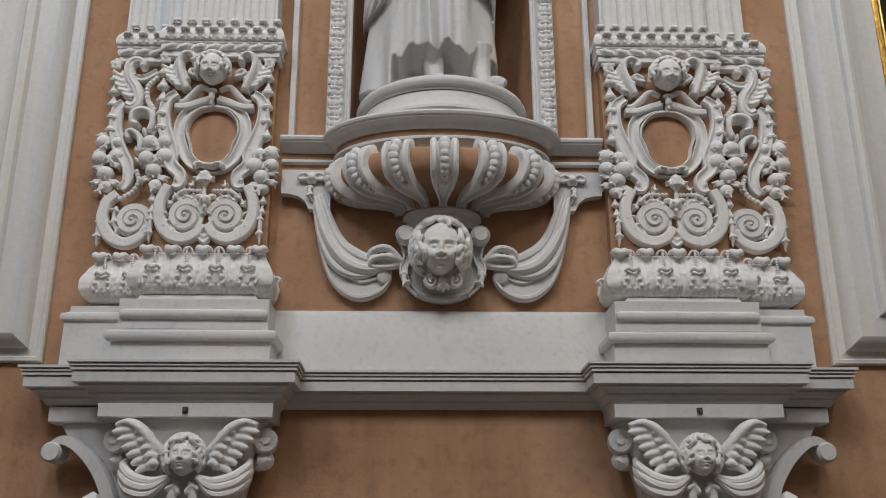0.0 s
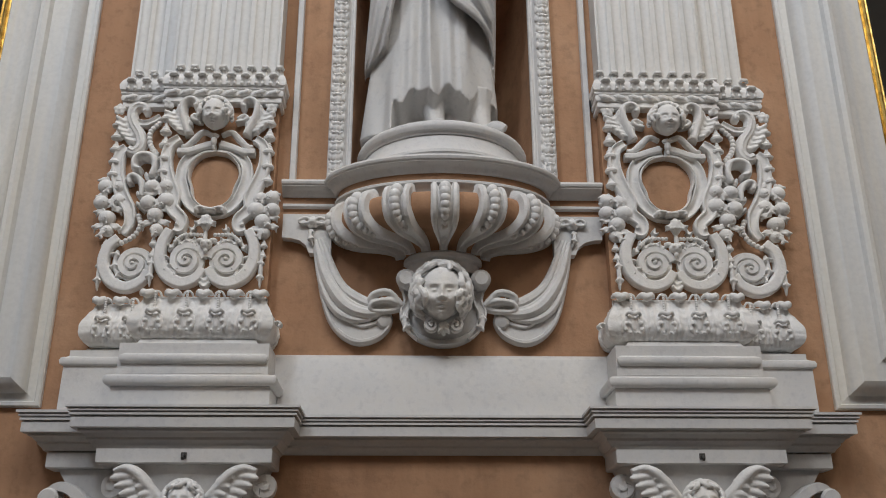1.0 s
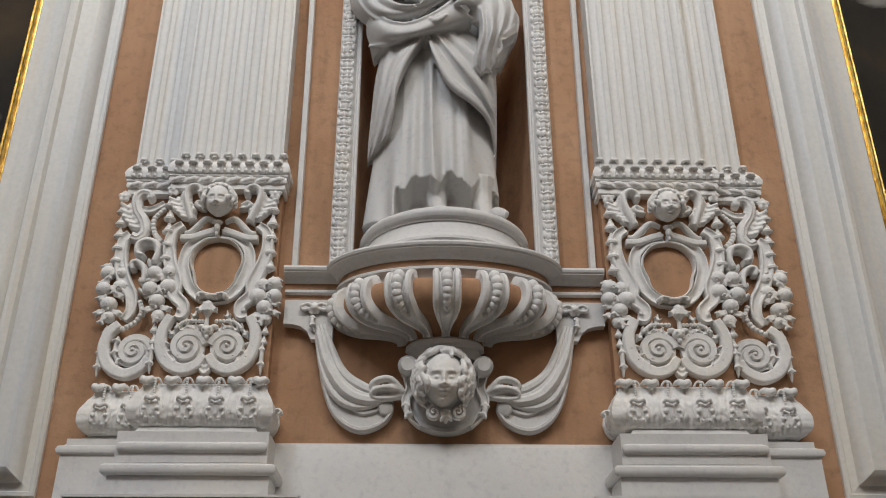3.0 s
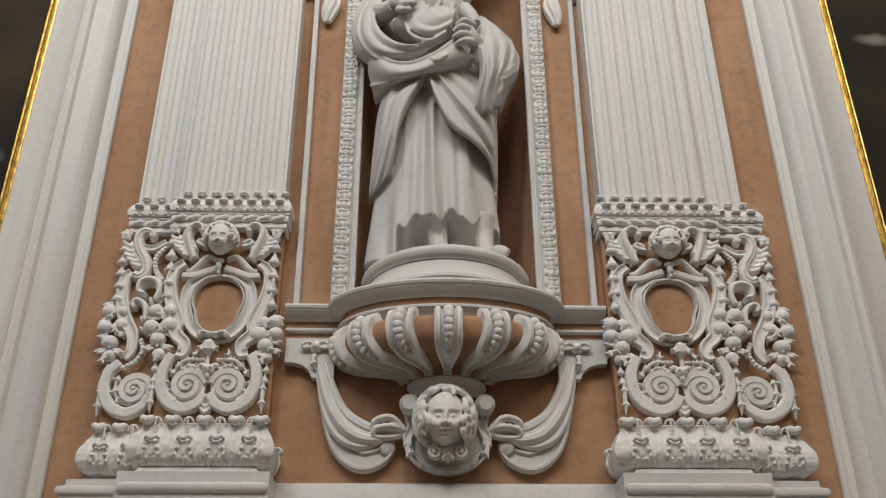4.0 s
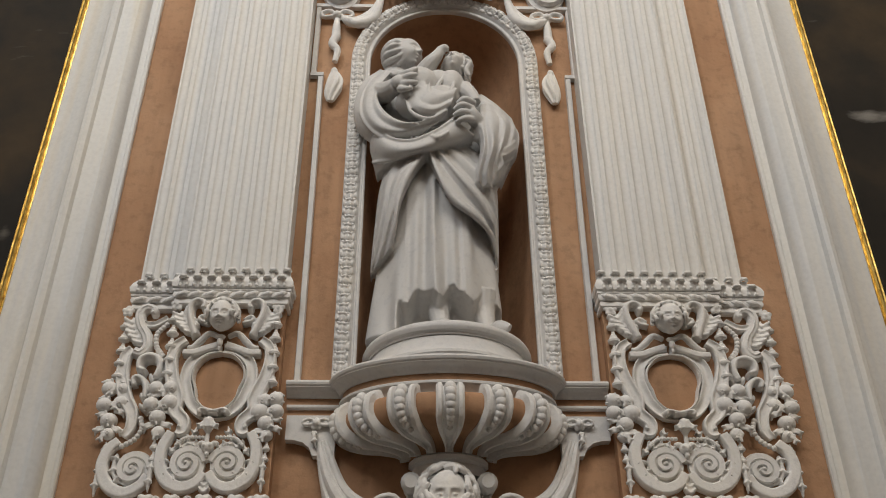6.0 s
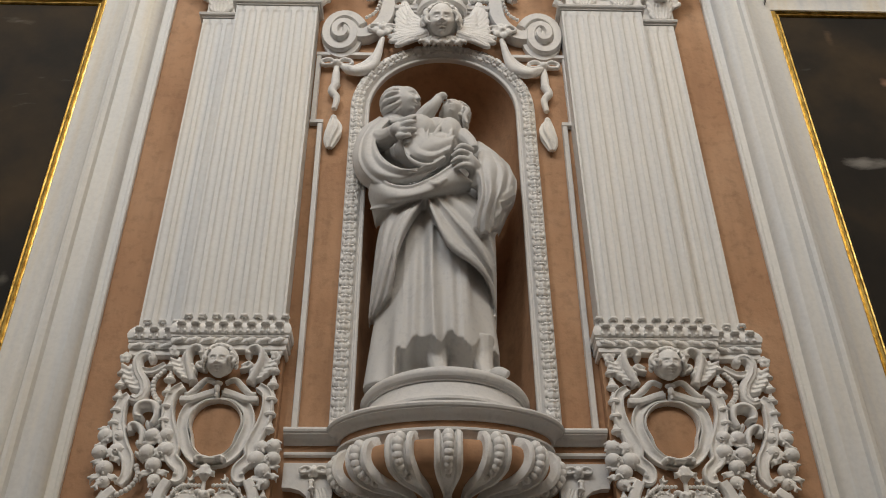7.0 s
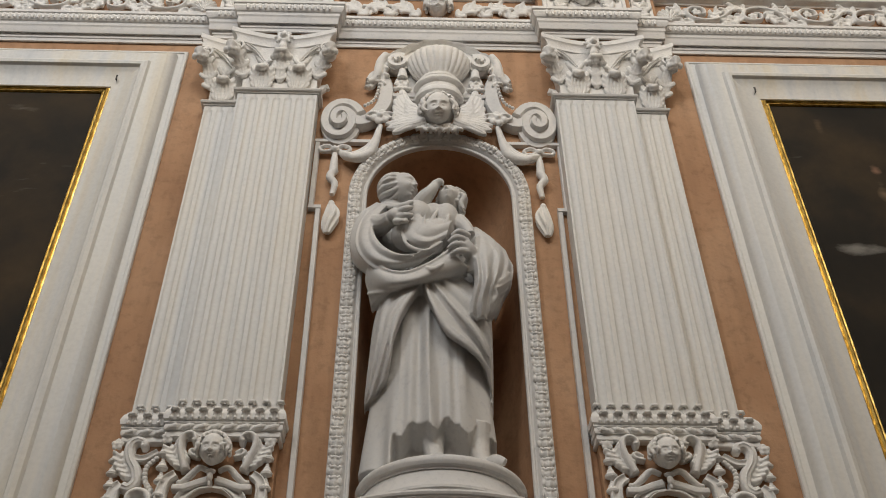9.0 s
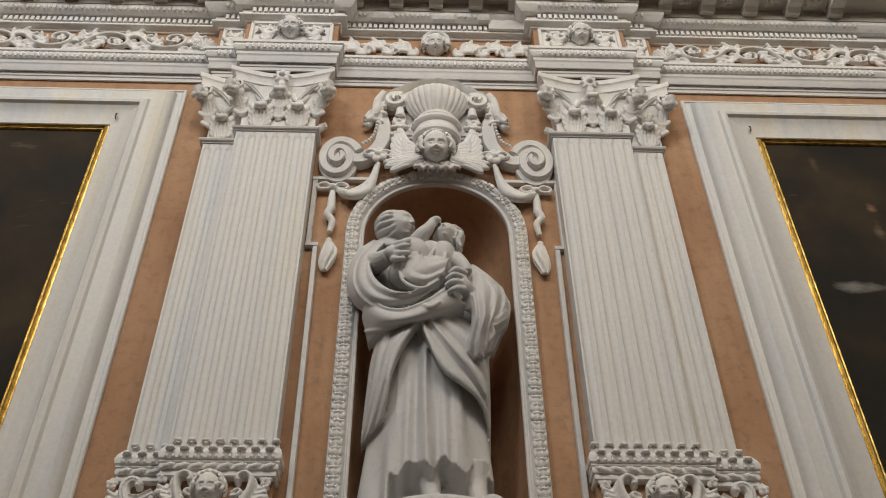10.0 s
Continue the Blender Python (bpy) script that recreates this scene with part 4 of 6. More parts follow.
    # forearm and hand laid on the bundle
    limb(g, [(-0.401, -0.100, 5.429), (-0.349, -0.200, 5.357), (-0.293, -0.280, 5.335)], [0.075, 0.062, 0.046])
    g.ball((-0.274, -0.290, 5.348), (0.05, 0.04, 0.045), 16, 10)
    for a, b, c in (((-0.275, -0.290, 5.403), (-0.214, -0.335, 5.389), (-0.168, -0.330, 5.422)), ((-0.261, -0.300, 5.362), (-0.207, -0.345, 5.352), (-0.168, -0.335, 5.371)), ((-0.260, -0.300, 5.326), (-0.206, -0.345, 5.298), (-0.164, -0.335, 5.308)), ((-0.272, -0.295, 5.290), (-0.232, -0.340, 5.254), (-0.196, -0.330, 5.268))):
        limb(g, [a, b, c], [0.021, 0.018, 0.012], 10)
    # bundle of cloth
    g.ball((-0.161, -0.190, 5.397), (0.13, 0.125, 0.13), 28, 18, Euler((0, 0.35, 0)).to_matrix())
    g.ball((-0.052, -0.200, 5.272), (0.14, 0.11, 0.09), 24, 14, Euler((0, -0.3, 0)).to_matrix())
    g.ball((-0.186, -0.200, 5.261), (0.11, 0.10, 0.09), 24, 14)
    cloth(g, [[(-0.232, -0.280, 5.268), (-0.191, -0.300, 5.137), (-0.087, -0.300, 5.088), (0.027, -0.300, 5.159)], [(-0.187, -0.310, 5.286), (-0.136, -0.325, 5.177), (-0.055, -0.320, 5.157), (0.044, -0.300, 5.229)], [(-0.138, -0.300, 5.378), (-0.088, -0.310, 5.288), (-0.015, -0.300, 5.272), (0.066, -0.270, 5.328)]], 1.7, 0.022, 0.2, 0.08, 26, 30)
    fold(g, [(-0.239, -0.280, 5.242), (-0.197, -0.305, 5.107), (-0.097, -0.310, 5.058), (0.010, -0.310, 5.132)], 0.013)
    fold(g, [(-0.094, -0.310, 5.342), (-0.101, -0.325, 5.221), (-0.055, -0.320, 5.148)], 0.010)
    # small figure above: trunk, raised arm, head with long curls
    g.ball((0.026, -0.190, 5.392), (0.088, 0.10, 0.125), 24, 16, Euler((0, 0.1, 0)).to_matrix())
    g.ball((-0.045, -0.190, 5.436), (0.075, 0.08, 0.085), 18, 12)
    limb(g, [(-0.127, -0.170, 5.547), (-0.093, -0.210, 5.576), (-0.056, -0.230, 5.615), (-0.028, -0.230, 5.673)], [0.058, 0.05, 0.038, 0.028])
    limb(g, [(-0.035, -0.230, 5.664), (-0.004, -0.240, 5.679), (0.017, -0.240, 5.664)], [0.03, 0.026, 0.012], 8)
    fold(g, [(-0.013, -0.270, 5.427), (-0.047, -0.290, 5.334), (-0.074, -0.300, 5.253)], 0.014)
    fold(g, [(0.047, -0.280, 5.373), (0.032, -0.295, 5.295), (0.011, -0.300, 5.228)], 0.014)
    limb(g, [(0.104, -0.200, 5.384), (0.147, -0.240, 5.294), (0.171, -0.260, 5.223)], [0.055, 0.045, 0.032])
    hc = Vector((0.053, -0.170, 5.613))
    face(g, hc, 0.082, -12, -14)
    tresses(g, hc + Vector((0.018, 0.03, 0.0)), 0.088, Vector((-0.30, -0.9, 0.12)), 14, 55, 150, 0.016, 0.10)
    for k in range(5):
        a = Vector((0.130, -0.170, 5.581)) + Vector((0.0, 0.035 * k - 0.05, 0))
        fold(g, [a + Vector((-0.01, 0, 0.03)), a + Vector((0.015, -0.01, -0.01)), a + Vector((-0.004, 0, -0.06)), a + Vector((0.014, 0, -0.11))], 0.019, 14)
    # head bent over it, seen from the side, hair combed back
    hc = Vector((-0.238, -0.090, 5.758))
    face(g, hc, 0.108, 52, 4)
    tresses(g, hc + Vector((-0.035, 0.035, 0.008)), 0.118, Vector((0.74, -0.62, 0.10)), 18, 52, 150, 0.016, 0.05)
    limb(g, [(-0.271, -0.020, 5.756), (-0.284, -0.020, 5.687), (-0.297, 0.000, 5.618)], [0.08, 0.085, 0.12])
    for k in range(3):
        o = Vector((0.025 * k, -0.02 * k, -0.010 * k))
        fold(g, [Vector((-0.375, -0.060, 5.647)) + o, Vector((-0.294, -0.140, 5.553)) + o * 0.7, Vector((-0.217, -0.190, 5.545)) + o * 0.3], 0.018)
    return carve("statue", g, STATUE, 0.0055, 3, "white stucco draped statue cradling a bundle in its niche", "statue")


statue()


# ---- ornament kit ----
def band(pts, w0, w1, h, y0, prof=FLAT, n=30, w2=None):
    return Solid().ribbon(curve([(p[0], p[1], p[2] if len(p) > 2 else 0.0) for p in pts], n), taper(n, w0, w1, w2), h, y0, prof)


def scroll(cx, cz, r, a0, turns, y0, h, w, inner=0.02, n=44):
    """A volute: a coiled band on a low disc with an eye."""
    g = Solid()
    p = spiral(cx, cz, r, inner, a0, turns, n)
    g.ribbon(p, taper(n, w, w * 0.5), taper(n, h * 0.8, h * 1.15), y0, FLAT)
    g.ball((cx, y0 - h * 0.9, cz), (inner * 0.9, h * 0.4, inner * 0.9), 12, 7)
    k = len(g.v)
    g.loft([[(cx + (r - w * 0.1) * q * math.cos(2 * math.pi * j / 28), y0 - d, cz + (r - w * 0.1) * q * math.sin(2 * math.pi * j / 28)) for j in range(28)] for q, d in ((1, 0), (1, h * 0.5), (0.6, h * 0.62), (0.05, h * 0.8))])
    return g


def acanthus(pts, w, h, y0, lobes=4, n=28):
    """A leaf along a curve: a grooved blade with a raised midrib and pairs of curling lobes."""
    c = curve([(p[0], p[1], p[2] if len(p) > 2 else 0.0) for p in pts], n)
    g = Solid()
    prof = lambda t: math.sin(math.pi * (0.14 + 0.80 * t)) ** 0.8
    g.ribbon(c, [max(0.003, 0.7 * w * prof(i / n)) for i in range(n + 1)], [0.72 * h * (0.6 + 0.4 * prof(i / n)) for i in range(n + 1)], y0, LEAF)
    m = max(2, lobes)
    for q in range(m):
        t = (q + 0.35) / m * 0.9
        i = min(n - 1, int(t * n))
        d = c[i + 1] - c[i]
        d = Vector((d[0], d[1])).normalized()
        e = Vector((d.y, -d.x))
        L = 0.42 * w * (0.75 + 0.45 * prof(t))
        for s in (-1, 1):
            b = Vector((c[i][0], c[i][1]))
            lift = c[i][2]
            k1 = b + e * s * L * 0.45 + d * L * 0.25
            k2 = b + e * s * L * 0.92 + d * L * 0.75
            k3 = b + e * s * L * 0.95 + d * L * 1.15
            g.ribbon(curve([(b.x, b.y, lift), (k1.x, k1.y, lift + 0.10 * h), (k2.x, k2.y, lift + 0.25 * h), (k3.x, k3.y, lift + 0.1 * h)], 8), [0.8 * L * v for v in (0.7, 0.85, 0.95, 1.0, 0.98, 0.9, 0.75, 0.5, 0.18)], [0.75 * h] * 9, y0, LEAF)
    return g


def data(name, solid, mat, angle=38):
    """A mesh to be shared by many alike pieces."""
    me = bpy.data.meshes.new(name)
    me.from_pydata(solid.v, [], solid.f)
    bm = bmesh.new()
    bm.from_mesh(me)
    bmesh.ops.recalc_face_normals(bm, faces=bm.faces)
    bm.to_mesh(me)
    bm.free()
    finish(me, angle)
    me.materials.append(mat)
    return me


def piece(name, me, m, parent):
    o = new(name, me)
    o.parent = parent
    o.matrix_local = m
    return o


def fruit_solid(kind):
    g = Solid().ball((0, 0, 0), (1, 1, 0.94), 16, 11)
    if kind:
        for q in range(6):
            a = 2 * math.pi * q / 6
            g.ball((0.2 * math.cos(a), -0.97, 0.2 * math.sin(a)), (0.13, 0.14, 0.13), 6, 4)
        g.ball((0, -0.97, 0), (0.11, 0.1, 0.11), 6, 4)
    else:
        g.ball((0, -0.98, 0), (0.14, 0.08, 0.14), 7, 4)
    return g


FRUIT = [data("fruit", fruit_solid(k), STUCCO) for k in (0, 1)]
BEAD = data("bead", Solid().ball((0, 0, 0), 1.0, 10, 7), STUCCO)
HUSK = data("husk", Solid().loft([[(q * math.cos(2 * math.pi * j / 12), q * math.sin(2 * math.pi * j / 12), d) for j in range(12)] for q, d in ((0.15, 0.5), (0.32, 0.4), (0.3, 0.3), (0.55, 0.2), (0.62, 0.05), (1.0, -0.14), (0.92, -0.27), (0.45, -0.36), (0.3, -0.42), (0.15, -0.5))]), STUCCO)


def fruit_cluster(parent, x, z0, z1, y0, r, rng):
    """Apples, pomegranates and leaves hanging in a bunch; each fruit is a piece of its own."""
    g = Solid()
    rows = 4
    spots = []
    for i in range(rows):
        z = z1 - 0.045 - i * (z1 - z0 - 0.08) / (rows - 1)
        for dx in ((-0.8, 0.8), (-1.05, 1.0), (-0.15,), (0.1,))[i]:
            rr = r * rng.uniform(0.9, 1.06) * (0.8 if i == 3 else 1.0)
            spots.append((x + dx * r + rng.uniform(-0.15, 0.15) * r, y0 - r * rng.uniform(0.6, 0.95), z + rng.uniform(-0.25, 0.25) * r, rr))
        for dx in (-1, 1):
            zz = z + r * rng.uniform(0.2, 0.9)
            join(g, acanthus([(x + dx * r * 0.3, zz, r * 0.9), (x + dx * r * 1.2, zz + 0.3 * r, r * 0.9), (x + dx * r * 1.5, zz - r * rng.uniform(0.3, 0.8), r * 0.5)], r * 0.8, r * 0.45, y0, 2, 10))
        join(g, acanthus([(x, z + r * 0.2, r * 1.2), (x + rng.uniform(-0.5, 0.5) * r, z - r * 0.5, r * 1.3), (x + rng.uniform(-0.8, 0.8) * r, z - r * 1.1, r * 0.9)], r * 0.8, r * 0.4, y0, 2, 10))
    bunch = part("garland", g, STUCCO, parent)
    for k, (a, b, c, rr) in enumerate(spots):
        piece("fruit", FRUIT[k % 2], Matrix.LocRotScale((a, b, c), Euler((rng.uniform(0.0, 0.8), 0, rng.uniform(-0.6, 0.6))), (rr, rr, rr)), bunch)
    return bunch


def husks(parent, x0, z0, x1, z1, y0, n, r):
    """A string of bell husks, each a piece."""
    for i in range(n):
        t = (i + 0.5) / n
        piece("husk", HUSK, Matrix.LocRotScale((x0 + (x1 - x0) * t, y0 - r * 0.8, z0 + (z1 - z0) * t), None, (r, r, abs(z1 - z0) / n * 1.02)), parent)


def beads(parent, pts, r, y0, n):
    for p in curve(pts, n):
        piece("bead", BEAD, Matrix.LocRotScale((p[0], y0 - r * 0.7, p[1]), None, (r, r, r)), parent)


def rosette(g, x, z, y0, r, n=5):
    for i in range(n):
        a = 2 * math.pi * i / n + 0.3
        g.ball((x + r * 0.62 * math.cos(a), y0 - r * 0.35, z + r * 0.62 * math.sin(a)), (r * 0.42, r * 0.3, r * 0.42), 10, 6)
    g.ball((x, y0 - r * 0.5, z), r * 0.34, 10, 7)
    return g


def bow(g, x, z, y0, r):
    """A ribbon knot with two loops."""
    for s in (-1, 1):
        c = curve([(x, y0 - r * 0.4, z), (x + s * r * 0.7, y0 - r * 0.6, z + r * 0.45), (x + s * r * 1.5, y0 - r * 0.5, z + r * 0.25), (x + s * r * 1.35, y0 - r * 0.4, z - r * 0.2), (x + s * r * 0.2, y0 - r * 0.35, z - r * 0.05)], 14)
        g.tube(c, [r * 0.2] * 15, 8, 1.4)
    g.ball((x, y0 - r * 0.6, z), r * 0.4, 10, 7)
    return g


def join(g, other):
    k = len(g.v)
    g.v += other.v
    g.f += [tuple(i + k for i in f) for f in other.f]
    return g


def carved_torus(path, prof, pitch):
    """A swelling moulding cut all over with ribbed leaves, worn and uneven."""
    fine = [tuple(p) for p in curve(prof, 40)]
    pts = [Vector(path[0])]
    for a, b in zip(path, path[1:]):
        a, b = Vector(a), Vector(b)
        k = max(1, int((b - a).length / 0.006))
        pts += [a.lerp(b, (i + 1) / k) for i in range(k)]
    g = Solid().sweep([tuple(p) for p in pts], fine, PLAN)
    n, L = len(fine), 0.0
    for i, p in enumerate(pts):
        L += (p - pts[i - 1]).length if i else 0
        u = (L / pitch) % 1.0 - 0.5
        for j in range(1, n - 1):
            v = j / n
            rib = math.cos(2 * math.pi * 5 * u * (1.25 - 0.6 * v)) * (0.5 + 0.5 * math.cos(math.pi * u))
            x, y, z = g.v[i * n + j]
            k = noise.noise(Vector((x * 38, y * 38, z * 38)))
            k2 = noise.noise(Vector((x * 85, y * 85, z * 85)))
            d = (0.004 * rib + 0.008 * k + 0.005 * k2) * math.sin(math.pi * v)
            g.v[i * n + j] = (x + (d * 0.6 if abs(y) < 0.1 else 0) * (-1 if x < -1.2 else 1), y - d, z - d * 0.3)
    return g


# ---- carved pilaster drums ----
def drum(seed):
    rng = random.Random(seed)
    d = thing("pilaster_drum", "carved white stucco drum with scrolls, fruit and cherub head on ochre", "pilaster", "carved drums")
    CX, Y1, Y0 = -1.127, -0.075, -0.03
    part("ground", Solid().box(-1.375, -0.835, Y1, -0.002, 2.86, 4.12).box(-1.63, -1.375, Y0, -0.002, 2.86, 4.10), OCHRE, d, "ochre plaster ground")

    def both(name, g, mat=STUCCO, label=""):
        a = part(name, g, mat, d, label)
        h = Solid()
        h.v = [(2 * CX - x, y, z) for x, y, z in g.v]
        h.f = [f[::-1] for f in g.f]
        part(name, h, mat, d, label)
        return a

    # shield-shaped cartouche: a broad hollowed border round a plain field
    both("cartouche_frame", band([(-1.131, 3.708), (-1.208, 3.694), (-1.273, 3.629), (-1.288, 3.546), (-1.268, 3.468), (-1.241, 3.409), (-1.189, 3.362), (-1.123, 3.349)], 0.052, 0.056, 0.045, Y1, CUP, 36, 0.045))
    both("cartouche_rim", band([(-1.128, 3.678), (-1.191, 3.662), (-1.240, 3.610), (-1.252, 3.546), (-1.233, 3.486), (-1.220, 3.432), (-1.178, 3.387), (-1.111, 3.369)], 0.016, 0.016, 0.052, Y1, ROUND, 32))
    c0 = (-1.121, 3.527)
    part("cartouche_boss", Solid().ball((c0[0], Y1, c0[1]), (0.135, 0.022, 0.18), 30, 12), OCHRE, d, "plain brown shield field")
    both("cartouche_foot", band([(-1.098, 3.356), (-1.138, 3.359), (-1.176, 3.368), (-1.194, 3.360), (-1.185, 3.345)], 0.03, 0.03, 0.085, Y1, ROUND, 20))
    both("cartouche_arm", band([(-1.320, 3.682), (-1.264, 3.683), (-1.200, 3.707), (-1.144, 3.726)], 0.036, 0.04, 0.052, Y1, FLAT, 20))
    dz = (-1.139, 3.728)
    part("cartouche_drop", Solid().ball((dz[0], Y1 - 0.06, dz[1]), (0.016, 0.018, 0.026), 10, 8).ball((dz[0], Y1 - 0.06, dz[1] + 0.03), (0.026, 0.02, 0.014), 10, 6).ball((dz[0], Y1 - 0.06, dz[1] - 0.032), (0.008, 0.010, 0.016), 8, 6), STUCCO, d)
    both("brow_fold", band([(*(-1.148, 3.768), 0.03), (*(-1.198, 3.782), 0.04), (*(-1.240, 3.745), 0.03), (*(-1.277, 3.715), 0.02), (*(-1.306, 3.717), 0.01)], 0.026, 0.038, 0.03, Y1, LEAF, 24, 0.024))
    # tall S-bands flanking the cartouche
    both("side_scroll", band([(-1.313, 3.758), (-1.358, 3.718), (-1.370, 3.635), (-1.354, 3.545), (-1.316, 3.441), (-1.313, 3.374), (-1.264, 3.319), (-1.267, 3.270), (-1.298, 3.275)], 0.045, 0.075, 0.05, Y1, FILLET, 50, 0.045))
    both("lower_band", band([(-1.314, 3.263), (-1.346, 3.189), (-1.346, 3.103), (-1.310, 3.032), (-1.239, 2.994), (-1.174, 3.014), (-1.136, 3.065)], 0.05, 0.064, 0.05, Y1, FLAT, 44, 0.045))
    vc = (-1.221, 3.106)
    both("volute", scroll(vc[0], vc[1], 0.086, 10, 2.0, Y1, 0.055, 0.038, 0.013))
    both("volute_leaf", acanthus([(-1.331, 3.144), (-1.316, 3.084), (-1.274, 3.049), (-1.224, 3.041)], 0.042, 0.06, Y1, 3, 24))
    both("inner_leaf", acanthus([(-1.316, 3.155), (-1.272, 3.209), (-1.216, 3.245), (-1.200, 3.302)], 0.034, 0.055, Y1, 4, 28))
    both("inner_sprig", acanthus([(-1.270, 3.184), (-1.227, 3.210), (-1.181, 3.199), (-1.161, 3.175)], 0.03, 0.06, Y1, 4, 24))
    bp = [(-1.281, 3.198), (-1.240, 3.231), (-1.160, 3.234)]
    beads(d, bp, 0.010, Y1 - 0.035, 10)
    beads(d, mirror_pts(bp, CX), 0.010, Y1 - 0.035, 10)
    hf = (-1.140, 3.311)
    g = Solid().tube([(hf[0], Y1 - 0.05, hf[1] + 0.02), (hf[0], Y1 - 0.06, hf[1]), (hf[0], Y1 - 0.055, hf[1] - 0.03), (hf[0], Y1 - 0.045, hf[1] - 0.06), (hf[0], Y1 - 0.045, hf[1] - 0.11)], [0.012, 0.026, 0.03, 0.01, 0.012], 12)
    for s in (-1, 0, 1):
        join(g, acanthus([(hf[0], hf[1] + 0.01, 0.05), (hf[0] + s * 0.03, hf[1] - 0.02, 0.06), (hf[0] + s * 0.05, hf[1] - 0.045, 0.05)], 0.028, 0.03, Y1, 2, 12))
    part("hanging_flower", g, STUCCO, d)
    sm = (-1.132, 3.182)
    g = Solid().ball((sm[0], Y1 - 0.045, sm[1]), (0.03, 0.03, 0.028), 14, 9)
    for s in (-1, 1):
        g.ball((sm[0] + s * 0.03, Y1 - 0.04, sm[1] + 0.022), (0.022, 0.02, 0.014), 9, 6)
        g.ball((sm[0] + s * 0.014, Y1 - 0.07, sm[1] + 0.004), 0.009, 7, 5)
    g.ball((sm[0], Y1 - 0.05, sm[1] - 0.034), (0.012, 0.016, 0.014), 9, 6)
    part("small_mask", g, STUCCO, d)
    bd = (-1.125, 2.994)
    part("bottom_dart", acanthus([(CX, bd[1] - 0.03), (CX, bd[1]), (CX, bd[1] + 0.06)], 0.05, 0.055, Y1, 1, 14), STUCCO, d)
    # leaves and curls beside the head
    both("top_leaf", acanthus([(-1.274, 3.792), (-1.308, 3.835), (-1.341, 3.876), (-1.366, 3.926)], 0.085, 0.06, Y1, 5, 40))
    both("top_scroll", band([(-1.268, 3.772), (-1.289, 3.827), (-1.309, 3.888), (-1.313, 3.944), (-1.287, 3.973), (-1.253, 3.967), (-1.240, 3.937), (-1.259, 3.930)], 0.05, 0.04, 0.075, Y1, ROUND, 40, 0.028))
    both("ear_ribbon", band([(-1.209, 3.850), (-1.244, 3.859), (-1.267, 3.877), (-1.249, 3.892), (-1.216, 3.870)], 0.022, 0.024, 0.05, Y1, ROUND, 22))
    hc = (-1.137, 3.857)
    h = Solid()
    face(h, (hc[0], Y1 - 0.10, hc[1]), 0.074, 0, 16)
    curls(h, (hc[0], Y1 - 0.095, hc[1] + 0.004), 0.078, rng, -0.25)
    part("cherub_head", h, STUCCO, d)
    # knots, husk strings and fruit at the edges of the front panel
    for kn, h0, h1, f0, f1, b1, e1 in (((-1.387, 3.958), (-1.394, 3.917), (-1.380, 3.545), (-1.385, 3.534), (-1.393, 3.232), (-1.386, 3.111), (-1.387, 2.975)), ((-0.869, 3.943), (-0.872, 3.900), (-0.867, 3.498), (-0.875, 3.488), (-0.862, 3.221), (-0.868, 3.116), (-0.869, 2.970))):
        part("flower_knot", rosette(Solid(), kn[0], kn[1], Y1 - 0.02, 0.036, 5), STUCCO, d)
        husks(d, h0[0], h0[1], h1[0], h1[1], Y1, 5, 0.031)
        fruit_cluster(d, (f0[0] + f1[0]) / 2, f1[1], f0[1], Y1 + 0.012, 0.041, rng)
        husks(d, f1[0], f1[1], b1[0], b1[1], Y1, 2, 0.02)
        part("husk_drop", acanthus([(b1[0], b1[1] + 0.01, 0.02), ((b1[0] + e1[0]) / 2, (b1[1] + e1[1]) / 2, 0.02), (e1[0], e1[1], 0.01)], 0.034, 0.03, Y1, 2, 14), STUCCO, d)
    # outer half: a long scroll with leaf and fruit
    part("outer_leaf", acanthus([(-1.538, 3.754), (-1.573, 3.803), (-1.602, 3.853), (-1.617, 3.912)], 0.085, 0.06, Y0, 5, 40), STUCCO, d)
    part("outer_top_scroll", band([(-1.578, 3.713), (-1.544, 3.702), (-1.516, 3.738), (-1.529, 3.798), (-1.566, 3.859), (-1.582, 3.924), (-1.559, 3.961), (-1.521, 3.959), (-1.506, 3.932), (-1.525, 3.925)], 0.055, 0.06, 0.065, Y0, LEAF, 44, 0.03), STUCCO, d)
    part("outer_ribbon", band([(-1.557, 3.868), (-1.498, 3.864), (-1.434, 3.903)], 0.04, 0.035, 0.045, Y0, FILLET, 20), STUCCO, d)
    part("outer_band", band([(-1.585, 3.726), (-1.615, 3.687), (-1.614, 3.580), (-1.582, 3.469), (-1.535, 3.387), (-1.527, 3.307), (-1.553, 3.258)], 0.055, 0.07, 0.045, Y0, FILLET, 48, 0.045), STUCCO, d)
    part("outer_lower_band", band([(-1.568, 3.238), (-1.614, 3.188), (-1.627, 3.102), (-1.586, 3.020), (-1.509, 2.985), (-1.439, 3.017), (-1.410, 3.068)], 0.05, 0.062, 0.048, Y0, FLAT, 40, 0.045), STUCCO, d)
    oc = (-1.482, 3.100)
    part("outer_volute", scroll(oc[0], oc[1], 0.086, -20, 2.0, Y0, 0.05, 0.038, 0.013), STUCCO, d)
    part("outer_volute_leaf", acanthus([(-1.568, 3.178), (-1.574, 3.108), (-1.553, 3.054), (-1.506, 3.031)], 0.04, 0.055, Y0, 3, 24), STUCCO, d)
    part("curled_leaf", acanthus([(-1.462, 3.377), (-1.466, 3.450), (-1.452, 3.523), (-1.435, 3.582)], 0.075, 0.06, Y0, 4, 28), STUCCO, d)
